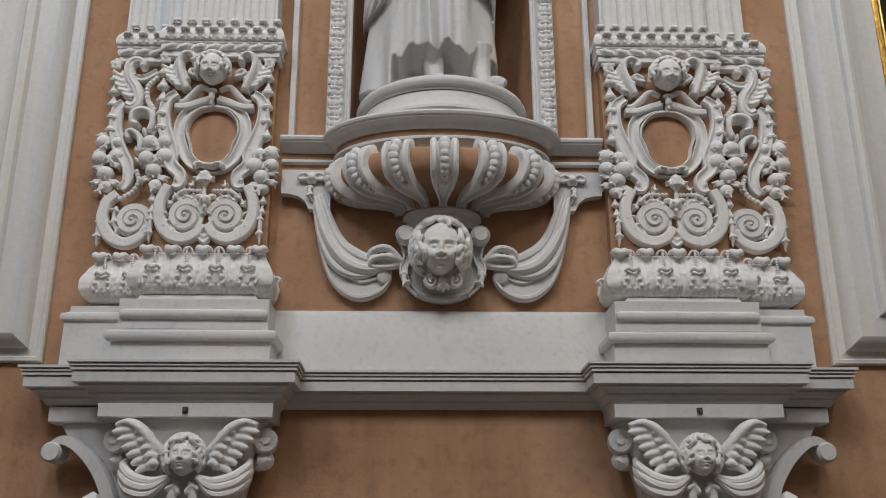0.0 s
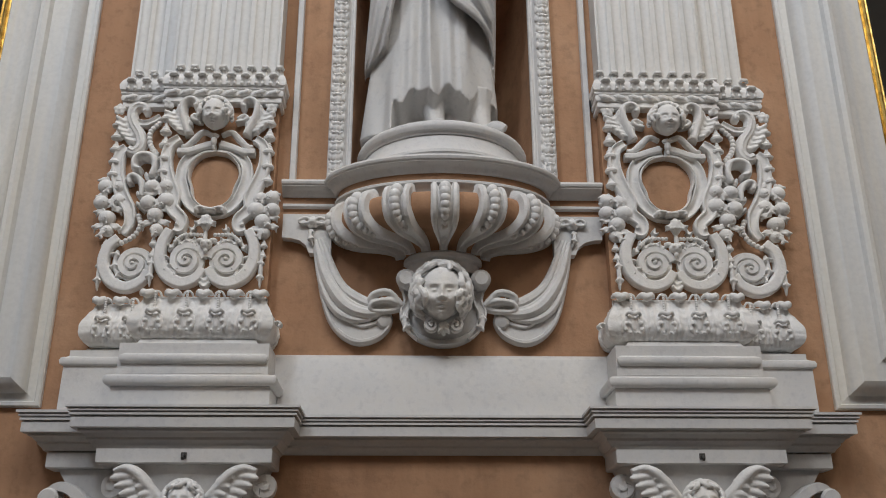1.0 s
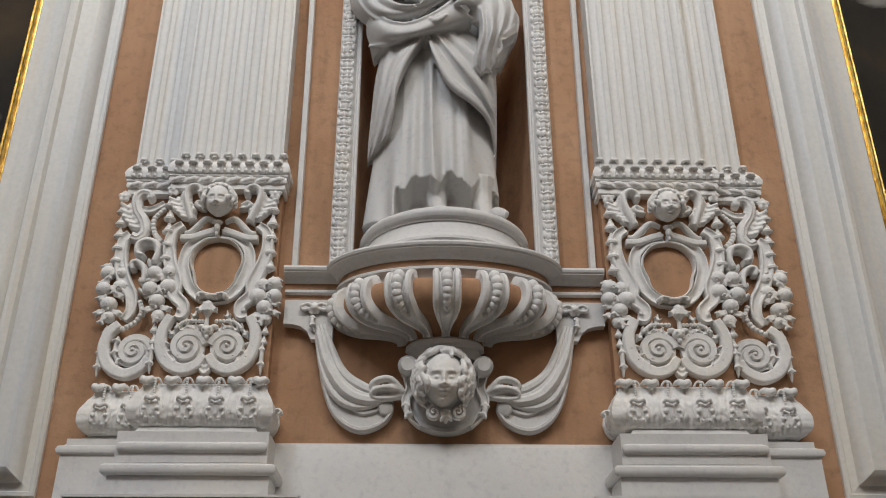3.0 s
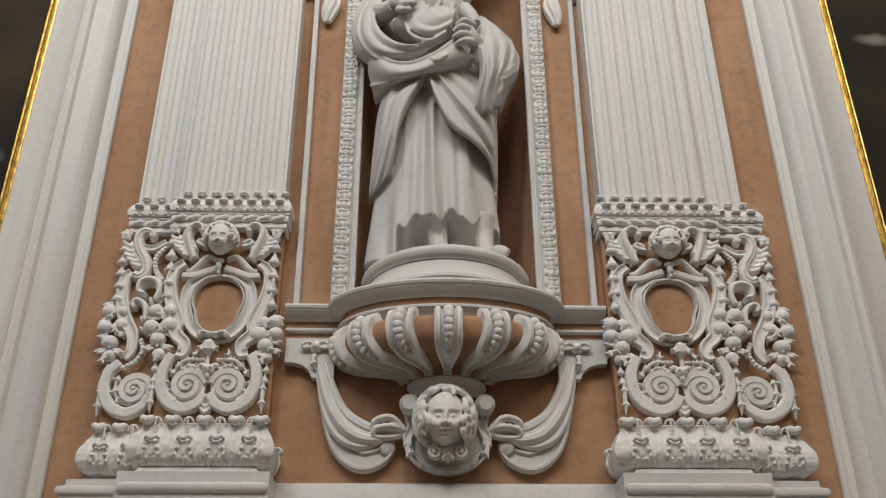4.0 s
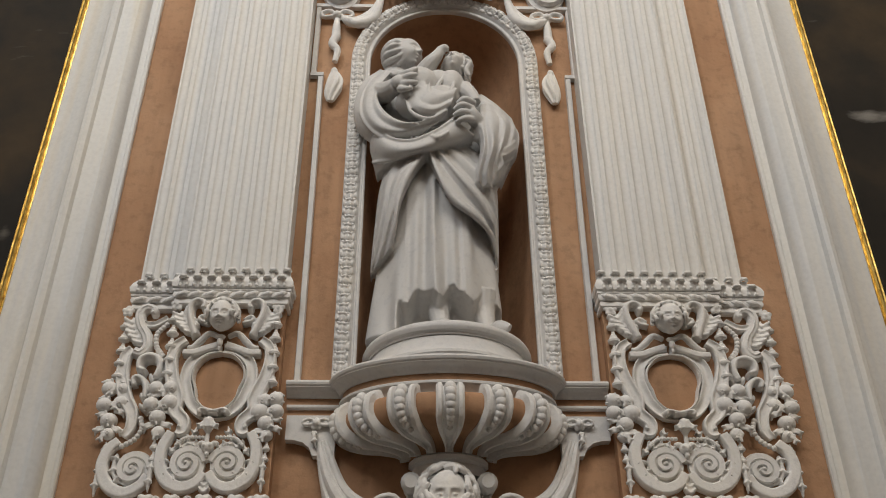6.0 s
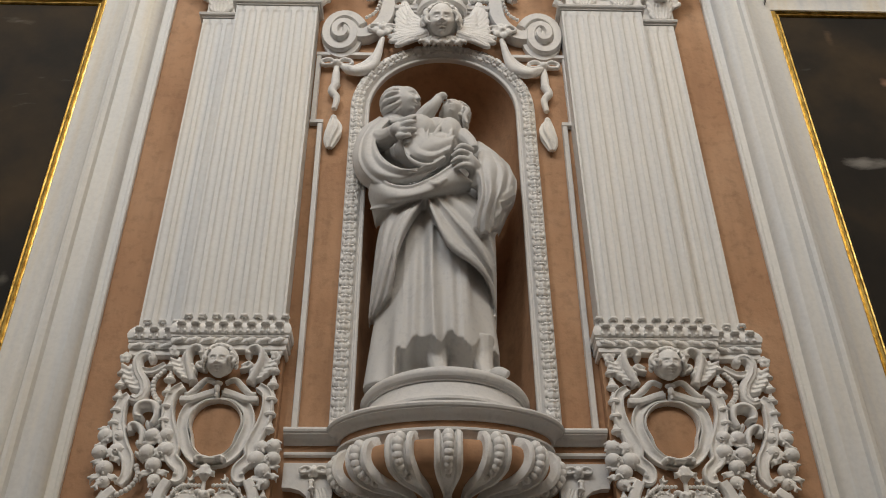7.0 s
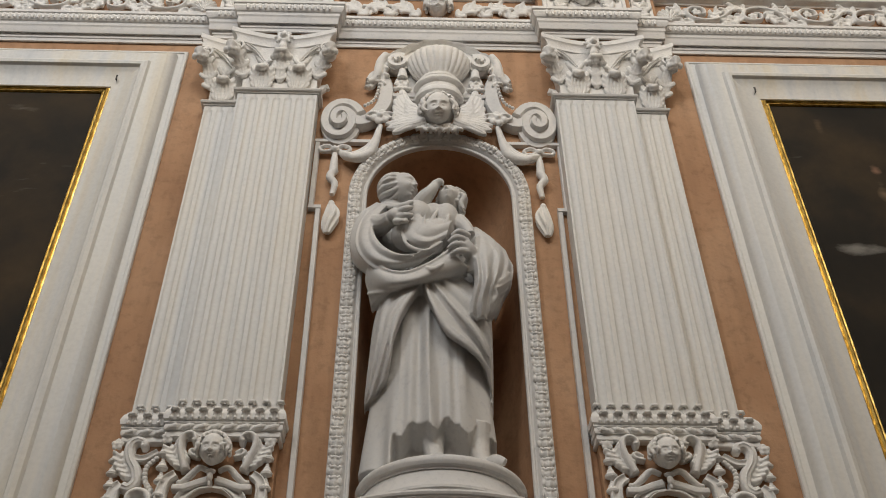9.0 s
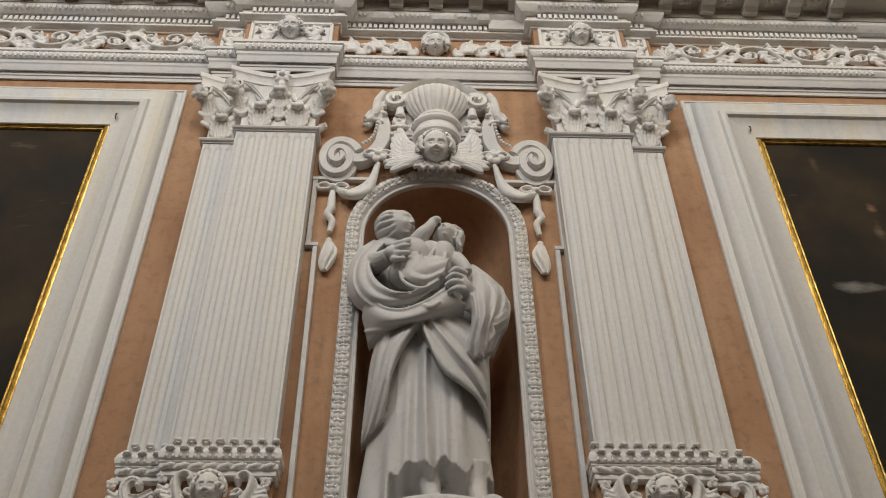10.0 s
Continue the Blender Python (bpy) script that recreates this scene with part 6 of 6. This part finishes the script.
def console(seed):
    rng = random.Random(seed)
    X = -1.10
    c = thing("console_capital", "white stucco console with winged cherub head and drapery", "capital", "winged consoles")
    part("abacus", Solid().sweep(around(-1.475, -0.745, -0.25), [(-0.2, 2.132), (0.0, 2.132), (0.006, 2.137), (0.006, 2.195), (0.016, 2.206), (-0.2, 2.207)], PLAN), SMOOTH, c)
    part("side_abacus", Solid().sweep([(-1.735, 0.0), (-1.735, -0.11), (-1.45, -0.11)], [(-0.1, 2.132), (0.0, 2.132), (0.004, 2.137), (0.004, 2.20), (-0.1, 2.203)], PLAN), SMOOTH, c)
    g = Solid()
    g.loft([[(X - a, -0.002, z), (X - a, -y * 0.75, z), (X - a * 0.85, -y, z), (X + a * 0.85, -y, z), (X + a, -y * 0.75, z), (X + a, -0.002, z)] for z, a, y in
            ((2.131, 0.33, 0.225), (2.06, 0.30, 0.20), (1.95, 0.265, 0.175), (1.84, 0.235, 0.15), (1.70, 0.215, 0.12), (1.45, 0.20, 0.10), (1.40, 0.215, 0.11))])
    part("bell", g, SMOOTH, c)
    g = Solid()
    g.loft([[(a, -0.002, z), (a, -0.085, z), (-1.36, -0.085, z), (-1.36, -0.002, z)] for z, a in ((2.131, -1.69), (2.07, -1.65), (1.98, -1.56), (1.88, -1.45), (1.75, -1.40))])
    part("side_bell", g, SMOOTH, c)
    part("lower_pilaster", Solid().box(-1.33, -0.87, -0.09, -0.002, 0.0, 1.40).box(-1.37, -0.83, -0.12, -0.002, 0.0, 0.28), SMOOTH, c)
    part("strap_arm", Solid().ribbon(curve([(-1.70, 2.03, 0), (-1.655, 2.05, 0.01), (-1.59, 2.025, 0.02), (-1.51, 1.95, 0.02), (-1.45, 1.85, 0.01), (-1.41, 1.72, 0)], 28), taper(28, 0.04, 0.055, 0.075), 0.075, -0.07, FLAT), SMOOTH, c)
    part("strap_scroll", Solid().tube([(-1.695, -0.06, 2.0), (-1.695, -0.15, 2.0), (-1.695, -0.165, 2.0)], [0.045, 0.045, 0.036], 18), SMOOTH, c, angle=25)
    part("strap_foot", Solid().tube([(-1.47, -0.08, 1.78), (-1.50, -0.15, 1.80), (-1.53, -0.16, 1.79)], [0.03, 0.035, 0.02], 10), STUCCO, c)
    for s in (-1, 1):
        w = Solid()
        bx = X + s * 0.085
        shoulder = [(X + s * 0.09, 1.98, 0.02), (X + s * 0.14, 2.03, 0.05), (X + s * 0.19, 2.085, 0.06), (X + s * 0.245, 2.112, 0.05), (X + s * 0.30, 2.10, 0.03)]
        w.ribbon(curve(shoulder, 20), taper(20, 0.045, 0.05, 0.03), 0.045, -0.19, ROUND)
        for i in range(6):
            t = i / 5
            p = Vector((X + s * (0.115 + 0.045 * t), 1.925 + 0.14 * t))
            q = Vector((X + s * (0.20 + 0.11 * t), 1.905 + 0.165 * t))
            feather(w, p, q, 0.034, -0.235 + 0.012 * (1 - t), 0.024)
        for i in range(5):
            t = i / 4
            p = Vector((X + s * (0.10 + 0.035 * t), 1.935 + 0.12 * t))
            q = Vector((X + s * (0.15 + 0.06 * t), 1.925 + 0.14 * t))
            feather(w, p, q, 0.030, -0.252, 0.02)
        part("wing", w, STUCCO, c)
        part("corner_roll", Solid().tube([(X + s * 0.30, -0.06, 2.05), (X + s * 0.315, -0.13, 2.05), (X + s * 0.325, -0.17, 2.05), (X + s * 0.325, -0.18, 2.05)], [0.062, 0.06, 0.05, 0.02], 16), STUCCO, c)
        part("corner_drop", Solid().tube([(X + s * 0.29, -0.06, 1.97), (X + s * 0.325, -0.13, 1.965), (X + s * 0.335, -0.14, 1.955)], [0.045, 0.04, 0.015], 12), STUCCO, c)
        for k, (dz, r) in enumerate(((0.0, 0.022), (-0.03, 0.026), (-0.062, 0.022))):
            f = curve([(X + s * 0.06, -0.245, 1.885), (X + s * 0.13, -0.262, 1.865 + dz * 0.8), (X + s * 0.21, -0.25, 1.885 + dz), (X + s * 0.26, -0.21, 1.93 + dz), (X + s * 0.262, -0.15, 1.965 + dz)], 20)
            part("drapery_fold", Solid().tube(f, [r * (0.45 + 0.6 * math.sin(math.pi * (0.08 + 0.84 * i / 20))) for i in range(21)], 10, 1.2), STUCCO, c)
        part("lappet", acanthus([(X + s * 0.03, 1.87, 0.02), (X + s * 0.045, 1.80, 0.02), (X + s * 0.03, 1.72, 0.0)], 0.06, 0.04, -0.20, 2, 14), STUCCO, c)
        part("low_curl", Solid().tube([(X + s * 0.19, -0.14, 1.79), (X + s * 0.18, -0.21, 1.805), (X + s * 0.18, -0.225, 1.79)], [0.035, 0.04, 0.015], 12), STUCCO, c)
    h = Solid()
    face(h, (X, -0.265, 1.965), 0.072, 0, -4)
    curls(h, (X, -0.26, 1.968), 0.08, rng, -0.6)
    part("cherub_head", h, STUCCO, c)
    return c


con = console(5)
copy_thing(con, Matrix.Diagonal((-1, 1, 1, 1)))
hk = thing("wall_hook", "small rusty iron hook set in the console block", "hook", "wall hooks")
part("hook_bar", Solid().tube([(-1.11, -0.25, 2.165), (-1.11, -0.275, 2.165), (-1.11, -0.282, 2.155), (-1.11, -0.276, 2.145)], 0.006, 8), IRON, hk)
part("hook_plate", Solid().box(-1.122, -1.098, -0.262, -0.25, 2.152, 2.178), IRON, hk)
copy_thing(hk, Matrix.Diagonal((-1, 1, 1, 1)))


# ---- crest over the niche ----
cr = thing("niche_crest", "white stucco crest with scrolls, winged head and shell urn", "crest")


def oval_scroll(cx, cz, rx, rz, r1, a0, turns, n=56):
    out = []
    for i in range(n + 1):
        s = i / n
        a, k = radians(a0) + 2 * math.pi * turns * s, 1 + (r1 - 1) * s ** 0.75
        out.append((cx + rx * k * math.cos(a), cz + rz * k * math.sin(a), 0.02 * s))
    return out


sc = Solid()
sc.ribbon(oval_scroll(-0.672, 6.435, 0.148, 0.228, 0.13, 25, 2.05), taper(56, 0.068, 0.06, 0.032), taper(56, 0.06, 0.07, 0.09), -0.004, FLAT)
sc.loft([[(-0.672 + 0.135 * k * math.cos(2 * math.pi * j / 36), -0.004 - d, 6.435 + 0.21 * k * math.sin(2 * math.pi * j / 36)) for j in range(36)] for k, d in ((1, 0), (1, 0.035), (0.5, 0.05), (0.05, 0.07))])
both_sides("volute", sc, SMOOTH, cr)
both_sides("scroll_arm", band([(-0.652, 6.472), (-0.544, 6.429), (-0.462, 6.477), (-0.389, 6.594), (-0.370, 6.754), (-0.398, 6.893), (-0.454, 6.929), (-0.492, 6.866)], 0.10, 0.12, 0.07, -0.004, FLAT, 44, 0.07), SMOOTH, cr)
both_sides("scroll_leaf", acanthus([(-0.454, 6.904), (-0.474, 6.818), (-0.529, 6.804)], 0.06, 0.06, -0.03, 2, 14), STUCCO, cr)
sb = [(-0.418, 6.795), (-0.431, 6.699), (-0.459, 6.615), (-0.511, 6.567)]
beads(cr, sb, 0.013, -0.075, 8)
beads(cr, mirror_pts(sb, 0.0), 0.013, -0.075, 8)
both_sides("rosette", bow(rosette(Solid(), -0.402, 6.452, -0.06, 0.07, 6), -0.402, 6.452, -0.06, 0.06), STUCCO, cr)
for k in range(3):
    dx = 0.022 * k
    c = curve([(p[0] + dx * (1 if i > 1 else 0.2), -0.05 - 0.012 * k, p[1] - dx * 0.8) for i, p in enumerate([(-0.404, 6.41), (-0.438, 6.23), (-0.512, 6.122), (-0.603, 6.088), (-0.657, 6.130)])], 22)
    both_sides("hanging_cloth", Solid().tube(c, [0.032 * (0.35 + 0.75 * math.sin(math.pi * (0.03 + 0.9 * i / 22))) for i in range(23)], 10, 1.0), STUCCO, cr)
part("head_block", Solid().sweep(around(-0.29, 0.29, -0.05), [(-0.04, 6.62), (0.0, 6.62), (0.004, 6.64), (0.016, 6.648), (0.02, 6.665), (0.032, 6.672), (0.036, 6.70), (-0.04, 6.705)], PLAN), SMOOTH, cr)
part("back_plate", Solid().loft([[(x, y, z) for x, z in ((-0.24, 6.66), (-0.24, 7.0), (-0.16, 7.16), (0.16, 7.16), (0.24, 7.0), (0.24, 6.66))] for y in (-0.003, -0.045)]), SMOOTH, cr)


def half_round(prof, y):
    return Solid().loft([[(r * math.cos(math.pi + math.pi * j / 36), y + r * 0.8 * math.sin(math.pi + math.pi * j / 36), z) for j in range(37)] for r, z in prof])


part("urn_base", half_round([(0.10, 6.58), (0.15, 6.585), (0.168, 6.60), (0.172, 6.63), (0.162, 6.65), (0.15, 6.655), (0.15, 6.69), (0.168, 6.70), (0.18, 6.72), (0.176, 6.745), (0.15, 6.755), (0.135, 6.76), (0.132, 6.78), (0.142, 6.79), (0.142, 6.81), (0.12, 6.82), (0.05, 6.825)], -0.09), STUCCO, cr, angle=30)
rings = []
for r, z, d in ((0.11, 6.80, 0), (0.135, 6.83, 0.3), (0.17, 6.87, 0.8), (0.20, 6.92, 1), (0.222, 6.98, 1), (0.232, 7.03, 1), (0.225, 7.06, 0.4), (0.19, 7.07, 0)):
    rings.append([((r + 0.012 * d * abs(math.sin(j * math.pi / 8)) - 0.006 * d) * math.cos(math.pi + math.pi * j / 112), -0.07 + 0.75 * (r + 0.012 * d * abs(math.sin(j * math.pi / 8)) - 0.006 * d) * math.sin(math.pi + math.pi * j / 112), z) for j in range(113)])
part("shell_urn", Solid().loft(rings), STUCCO, cr, "fluted shell bowl", 60)
hood = curve([(-0.40, 7.10, 0.0), (-0.30, 7.17, 0.0), (-0.17, 7.26, 0.0), (0.0, 7.305, 0.0), (0.17, 7.26, 0.0), (0.30, 7.17, 0.0), (0.40, 7.10, 0.0)], 56)
part("hood_rim", Solid().ribbon(hood, [0.05 + 0.005 * math.sin(i * 1.1) for i in range(57)], [0.10 + 0.006 * math.sin(i * 0.9) for i in range(57)], -0.003, ROUND), STUCCO, cr, "ruffled leaf hood")
part("hood_back", Solid().loft([[(x, y, z) for x, z in ((-0.36, 6.98), (-0.38, 7.09), (-0.28, 7.17), (-0.16, 7.25), (0, 7.29), (0.16, 7.25), (0.28, 7.17), (0.38, 7.09), (0.36, 6.98))] for y in (-0.003, -0.05)]), STUCCO, cr)
both_sides("hood_curl", Solid().tube(curve([(-0.38, -0.10, 7.11), (-0.42, -0.09, 7.03), (-0.43, -0.08, 6.93), (-0.46, -0.07, 6.86), (-0.50, -0.08, 6.83)], 18), taper(18, 0.03, 0.04, 0.018), 10), STUCCO, cr)
both_sides("shell_scroll", scroll(-0.29, 7.03, 0.085, 60, 1.5, -0.05, 0.08, 0.04, 0.02, 30), STUCCO, cr)
g = rosette(Solid(), -0.265, 6.83, -0.05, 0.055, 6)
g.tube([(-0.26, -0.08, 6.86), (-0.26, -0.08, 6.94), (-0.27, -0.07, 6.99)], [0.04, 0.03, 0.02], 10)
for k in range(5):
    g.ball((-0.31 + 0.025 * k, -0.07, 6.765 + 0.006 * (k % 2)), (0.02, 0.02, 0.017), 9, 6)
both_sides("fruit_sprig", g, STUCCO, cr)
both_sides("hood_leaf", acanthus([(-0.36, 7.08, 0.03), (-0.40, 6.97, 0.04), (-0.40, 6.86, 0.02), (-0.43, 6.80, 0.0)], 0.08, 0.05, -0.03, 4, 22), STUCCO, cr)
h = Solid()
face(h, (-0.008, -0.175, 6.432), 0.110, 0, 32)
rngc = random.Random(21)
curls(h, (-0.008, -0.16, 6.435), 0.12, rngc, -0.35)
part("cherub_head", h, STUCCO, cr)
wg = Solid()
tips = curve([(-0.269, 6.800), (-0.308, 6.681), (-0.321, 6.555), (-0.321, 6.448), (-0.371, 6.347), (-0.316, 6.265)], 8)
roots = curve([(-0.151, 6.529), (-0.144, 6.479), (-0.134, 6.433), (-0.120, 6.396), (-0.103, 6.369), (-0.090, 6.345)], 8)
for i in range(9):
    p, q = Vector(roots[i]), Vector(tips[i])
    mid = p.lerp(q, 0.45) + Vector((-0.02, -0.05 + 0.006 * i))
    wg.ribbon(curve([(p.x, p.y, 0.05), (mid.x, mid.y, 0.045), (q.x, q.y, 0.012)], 14), [0.075 * k for k in (0.6, 0.75, 0.88, 0.95, 1, 1, 1, 1, 1, 0.97, 0.92, 0.85, 0.72, 0.5, 0.15)], 0.03, -0.03 - 0.006 * i, LEAF)
for i in range(7):
    p, q = Vector(roots[i + 1]), Vector(tips[i + 1]).lerp(Vector(roots[i + 1]), 0.45)
    mid = p.lerp(q, 0.5) + Vector((-0.01, -0.025))
    wg.ribbon(curve([(p.x, p.y, 0.06), (mid.x, mid.y, 0.055), (q.x, q.y, 0.03)], 10), [0.05 * k for k in (0.7, 0.85, 0.95, 1, 1, 1, 1, 0.95, 0.85, 0.6, 0.2)], 0.03, -0.05 - 0.005 * i, LEAF)
both_sides("wing", wg, STUCCO, cr)
for k in range(5):
    part("collar_leaf", acanthus([(-0.10 + 0.05 * k, 6.345, 0.05), (-0.11 + 0.055 * k, 6.30, 0.06), (-0.12 + 0.06 * k, 6.262, 0.04)], 0.07, 0.04, -0.06, 1, 10), STUCCO, cr)


# ---- tassels beside the niche ----
def tassel():
    t = thing("tassel", "white stucco tassel on a twisted cord hanging from a bow", "tassel", "tassels")
    p = [(-0.693, 6.161), (-0.692, 5.956), (-0.687, 5.753), (-0.685, 5.621), (-0.680, 5.423)]
    part("bow", bow(rosette(Solid(), p[0][0], p[0][1], -0.01, 0.035, 5), p[0][0], p[0][1], -0.01, 0.065), STUCCO, t)
    xs = [q[0] for q in p]
    c = curve([(p[0][0], -0.03, p[0][1]), ((p[0][0] + p[1][0]) / 2, -0.035, (p[0][1] + p[1][1]) / 2), (p[1][0], -0.035, p[1][1])], 12)
    part("cord", Solid().tube(c, taper(12, 0.014, 0.026, 0.03), 12), STUCCO, t)
    c = curve([(p[1][0] + 0.006, -0.035, p[1][1] + 0.02), (p[1][0] - 0.018, -0.04, p[1][1] - 0.05), (p[1][0] + 0.016, -0.04, p[1][1] - 0.11), (p[2][0], -0.035, p[2][1])], 16)
    part("cord_twist", Solid().tube(c, taper(16, 0.03, 0.026, 0.018), 12), STUCCO, t)
    g = Solid()
    x, z1, z0 = p[3][0], p[3][1] + 0.05, p[4][1]
    rings = []
    for i in range(26):
        f = i / 25
        rad = 0.012 + 0.034 * math.sin(math.pi * min(1, f * 0.92 + 0.04)) ** 0.8
        z = z1 + (z0 - z1) * f
        cx = x + 0.010 * math.sin(5 * f)
        rings.append([(cx + rad * (1 + 0.22 * math.cos(7 * q + 5 * f)) * math.cos(q), -0.035 + 0.75 * rad * (1 + 0.22 * math.cos(7 * q + 5 * f)) * math.sin(q), z) for q in [2 * math.pi * j / 70 for j in range(70)]])
    g.loft(rings)
    g.ball((x, -0.035, z1), (0.022, 0.022, 0.03), 12, 8)
    part("fringe", g, STUCCO, t)
    return t


ta = tassel()
copy_thing(ta, Matrix.Translation((-0.025, 0, 0)) @ Matrix.Diagonal((-1, 1, 1, 1)))


# ---- carved frieze ----
fz = thing("frieze_carving", "white stucco foliage scrolls and small masks along the frieze", "frieze")


def rinceau(flip):
    g = Solid()
    s = -1 if flip else 1
    y = -0.004
    g.ribbon(curve([(-0.26, -0.06 * s, 0), (-0.17, 0.04 * s, 0.01), (-0.06, 0.085 * s, 0.01), (0.06, 0.06 * s, 0.01), (0.10, -0.02 * s, 0.01), (0.05, -0.075 * s, 0.01), (-0.03, -0.06 * s, 0.01), (-0.04, 0.0, 0.01), (0.01, 0.015 * s, 0.01)], 44), taper(44, 0.03, 0.04, 0.02), 0.045, y, ROUND)
    rosette(g, 0.025, -0.018 * s, y - 0.02, 0.04, 5)
    for pts, w in (([(-0.20, 0.02 * s), (-0.22, 0.09 * s), (-0.14, 0.115 * s)], 0.09), ([(0.09, 0.0), (0.17, -0.05 * s), (0.21, -0.11 * s)], 0.095), ([(0.06, 0.07 * s), (0.13, 0.115 * s), (0.21, 0.08 * s), (0.25, 0.02 * s)], 0.095), ([(-0.10, 0.06 * s), (-0.12, -0.02 * s), (-0.20, -0.09 * s)], 0.085)):
        join(g, acanthus([(a, b, 0.0) for a, b in pts], w, 0.045, y, 3, 16))
    return g


units = [part("foliage_scroll", rinceau(False), STUCCO, fz), part("foliage_scroll", rinceau(True), STUCCO, fz)]
spots = [(-3.36 + 0.44 * i, -0.036) for i in range(4)]
spots = spots + [(-x, y) for x, y in spots]
first = [True, True]
for i, (x, y) in enumerate(spots):
    m = pose(x, y, 7.735) @ Matrix.Diagonal((1 if x < 0 else -1, 1, 1, 1))
    k = i % 2
    if first[k]:
        units[k].matrix_local = m
        first[k] = False
    else:
        again(units[k], m, fz)
shell = Solid()
for k in range(9):
    a = math.pi * (0.06 + 0.88 * k / 8)
    shell.ribbon([(0.02 * math.cos(a), -0.09 + 0.02 * math.sin(a)), (0.07 * math.cos(a), -0.09 + 0.09 * math.sin(a), 0.01), (0.105 * math.cos(a), -0.09 + 0.145 * math.sin(a), 0.0)], [0.012, 0.03, 0.034], 0.04, -0.004, ROUND)
sh0 = part("shell", shell, STUCCO, fz)
sh0.matrix_local = pose(-1.79, -0.036, 7.735)
again(sh0, pose(1.79, -0.036, 7.735), fz)
for s in (-1, 1):
    for q in range(3):
        g = acanthus([(s * (0.14 + 0.2 * q), 7.66, 0), (s * (0.22 + 0.2 * q), 7.72 + 0.03 * (q % 2), 0.01), (s * (0.32 + 0.19 * q), 7.78, 0.01), (s * (0.36 + 0.18 * q), 7.70, 0.0)], 0.11, 0.04, -0.036, 4, 24)
        join(g, acanthus([(s * (0.2 + 0.2 * q), 7.81, 0), (s * (0.28 + 0.2 * q), 7.76, 0.01), (s * (0.33 + 0.2 * q), 7.67, 0.0)], 0.09, 0.035, -0.036, 3, 18))
        part("foliage_leaf", g, STUCCO, fz)
    g = Solid()
    part("foliage_scroll", join(acanthus([(s * 1.30, 7.66, 0), (s * 1.24, 7.74, 0.01), (s * 1.33, 7.80, 0.01), (s * 1.39, 7.73, 0)], 0.055, 0.035, -0.163, 3, 20), acanthus([(s * 0.93, 7.66, 0), (s * 1.0, 7.75, 0.01), (s * 0.91, 7.81, 0.01), (s * 0.85, 7.73, 0)], 0.055, 0.035, -0.163, 3, 20)), STUCCO, fz)
    part("foliage_scroll", join(acanthus([(s * 1.48, 7.66, 0), (s * 1.56, 7.73, 0.01), (s * 1.60, 7.80, 0)], 0.06, 0.035, -0.093, 3, 18), rosette(Solid(), s * 1.545, 7.70, -0.093, 0.05, 6)), STUCCO, fz)
    for a, b, zz0, zz1, yy in ((0.81, 1.42, 7.605, 7.865, -0.163), (1.46, 1.645, 7.605, 7.865, -0.093)):
        g = Solid()
        for p in (((s * a, zz0), (s * b, zz0)), ((s * a, zz1), (s * b, zz1)), ((s * a, zz0), (s * a, zz1)), ((s * b, zz0), (s * b, zz1))):
            g.ribbon(p, 0.03, 0.022, yy + 0.002, FLAT)
        part("panel_border", g, STUCCO, fz)
        part("panel_ground", Solid().box(min(s * a, s * b) + 0.01, max(s * a, s * b) - 0.01, yy + 0.0005, yy + 0.02, zz0 + 0.005, zz1 - 0.005), STUCCO, fz, "white plaster ground")
        for q in range(2):
            x = s * (a + 0.10 + (b - a - 0.2) * q)
            part("foliage_leaf", acanthus([(x, 7.63, 0), (x + s * 0.03 * (1 - 2 * q), 7.72, 0.01), (x - s * 0.03 * (1 - 2 * q), 7.83, 0.0)], 0.10, 0.035, yy, 3, 18), STUCCO, fz)
    h = Solid()
    face(h, (s * 1.118, -0.205, 7.765), 0.086, 0, 38)
    curls(h, (s * 1.118, -0.195, 7.775), 0.09, rngc, -0.35)
    part("small_mask", h, STUCCO, fz)
h = Solid()
face(h, (-0.004, -0.10, 7.735), 0.084, 0, 38)
curls(h, (-0.004, -0.085, 7.745), 0.088, rngc, -0.35)
h.ribbon(curve([(-0.10, 7.73, 0.01), (-0.085, 7.83, 0.02), (0.0, 7.885, 0.02), (0.085, 7.83, 0.02), (0.10, 7.73, 0.01)], 24), 0.045, 0.07, -0.04, ROUND)
part("small_mask", h, STUCCO, fz)
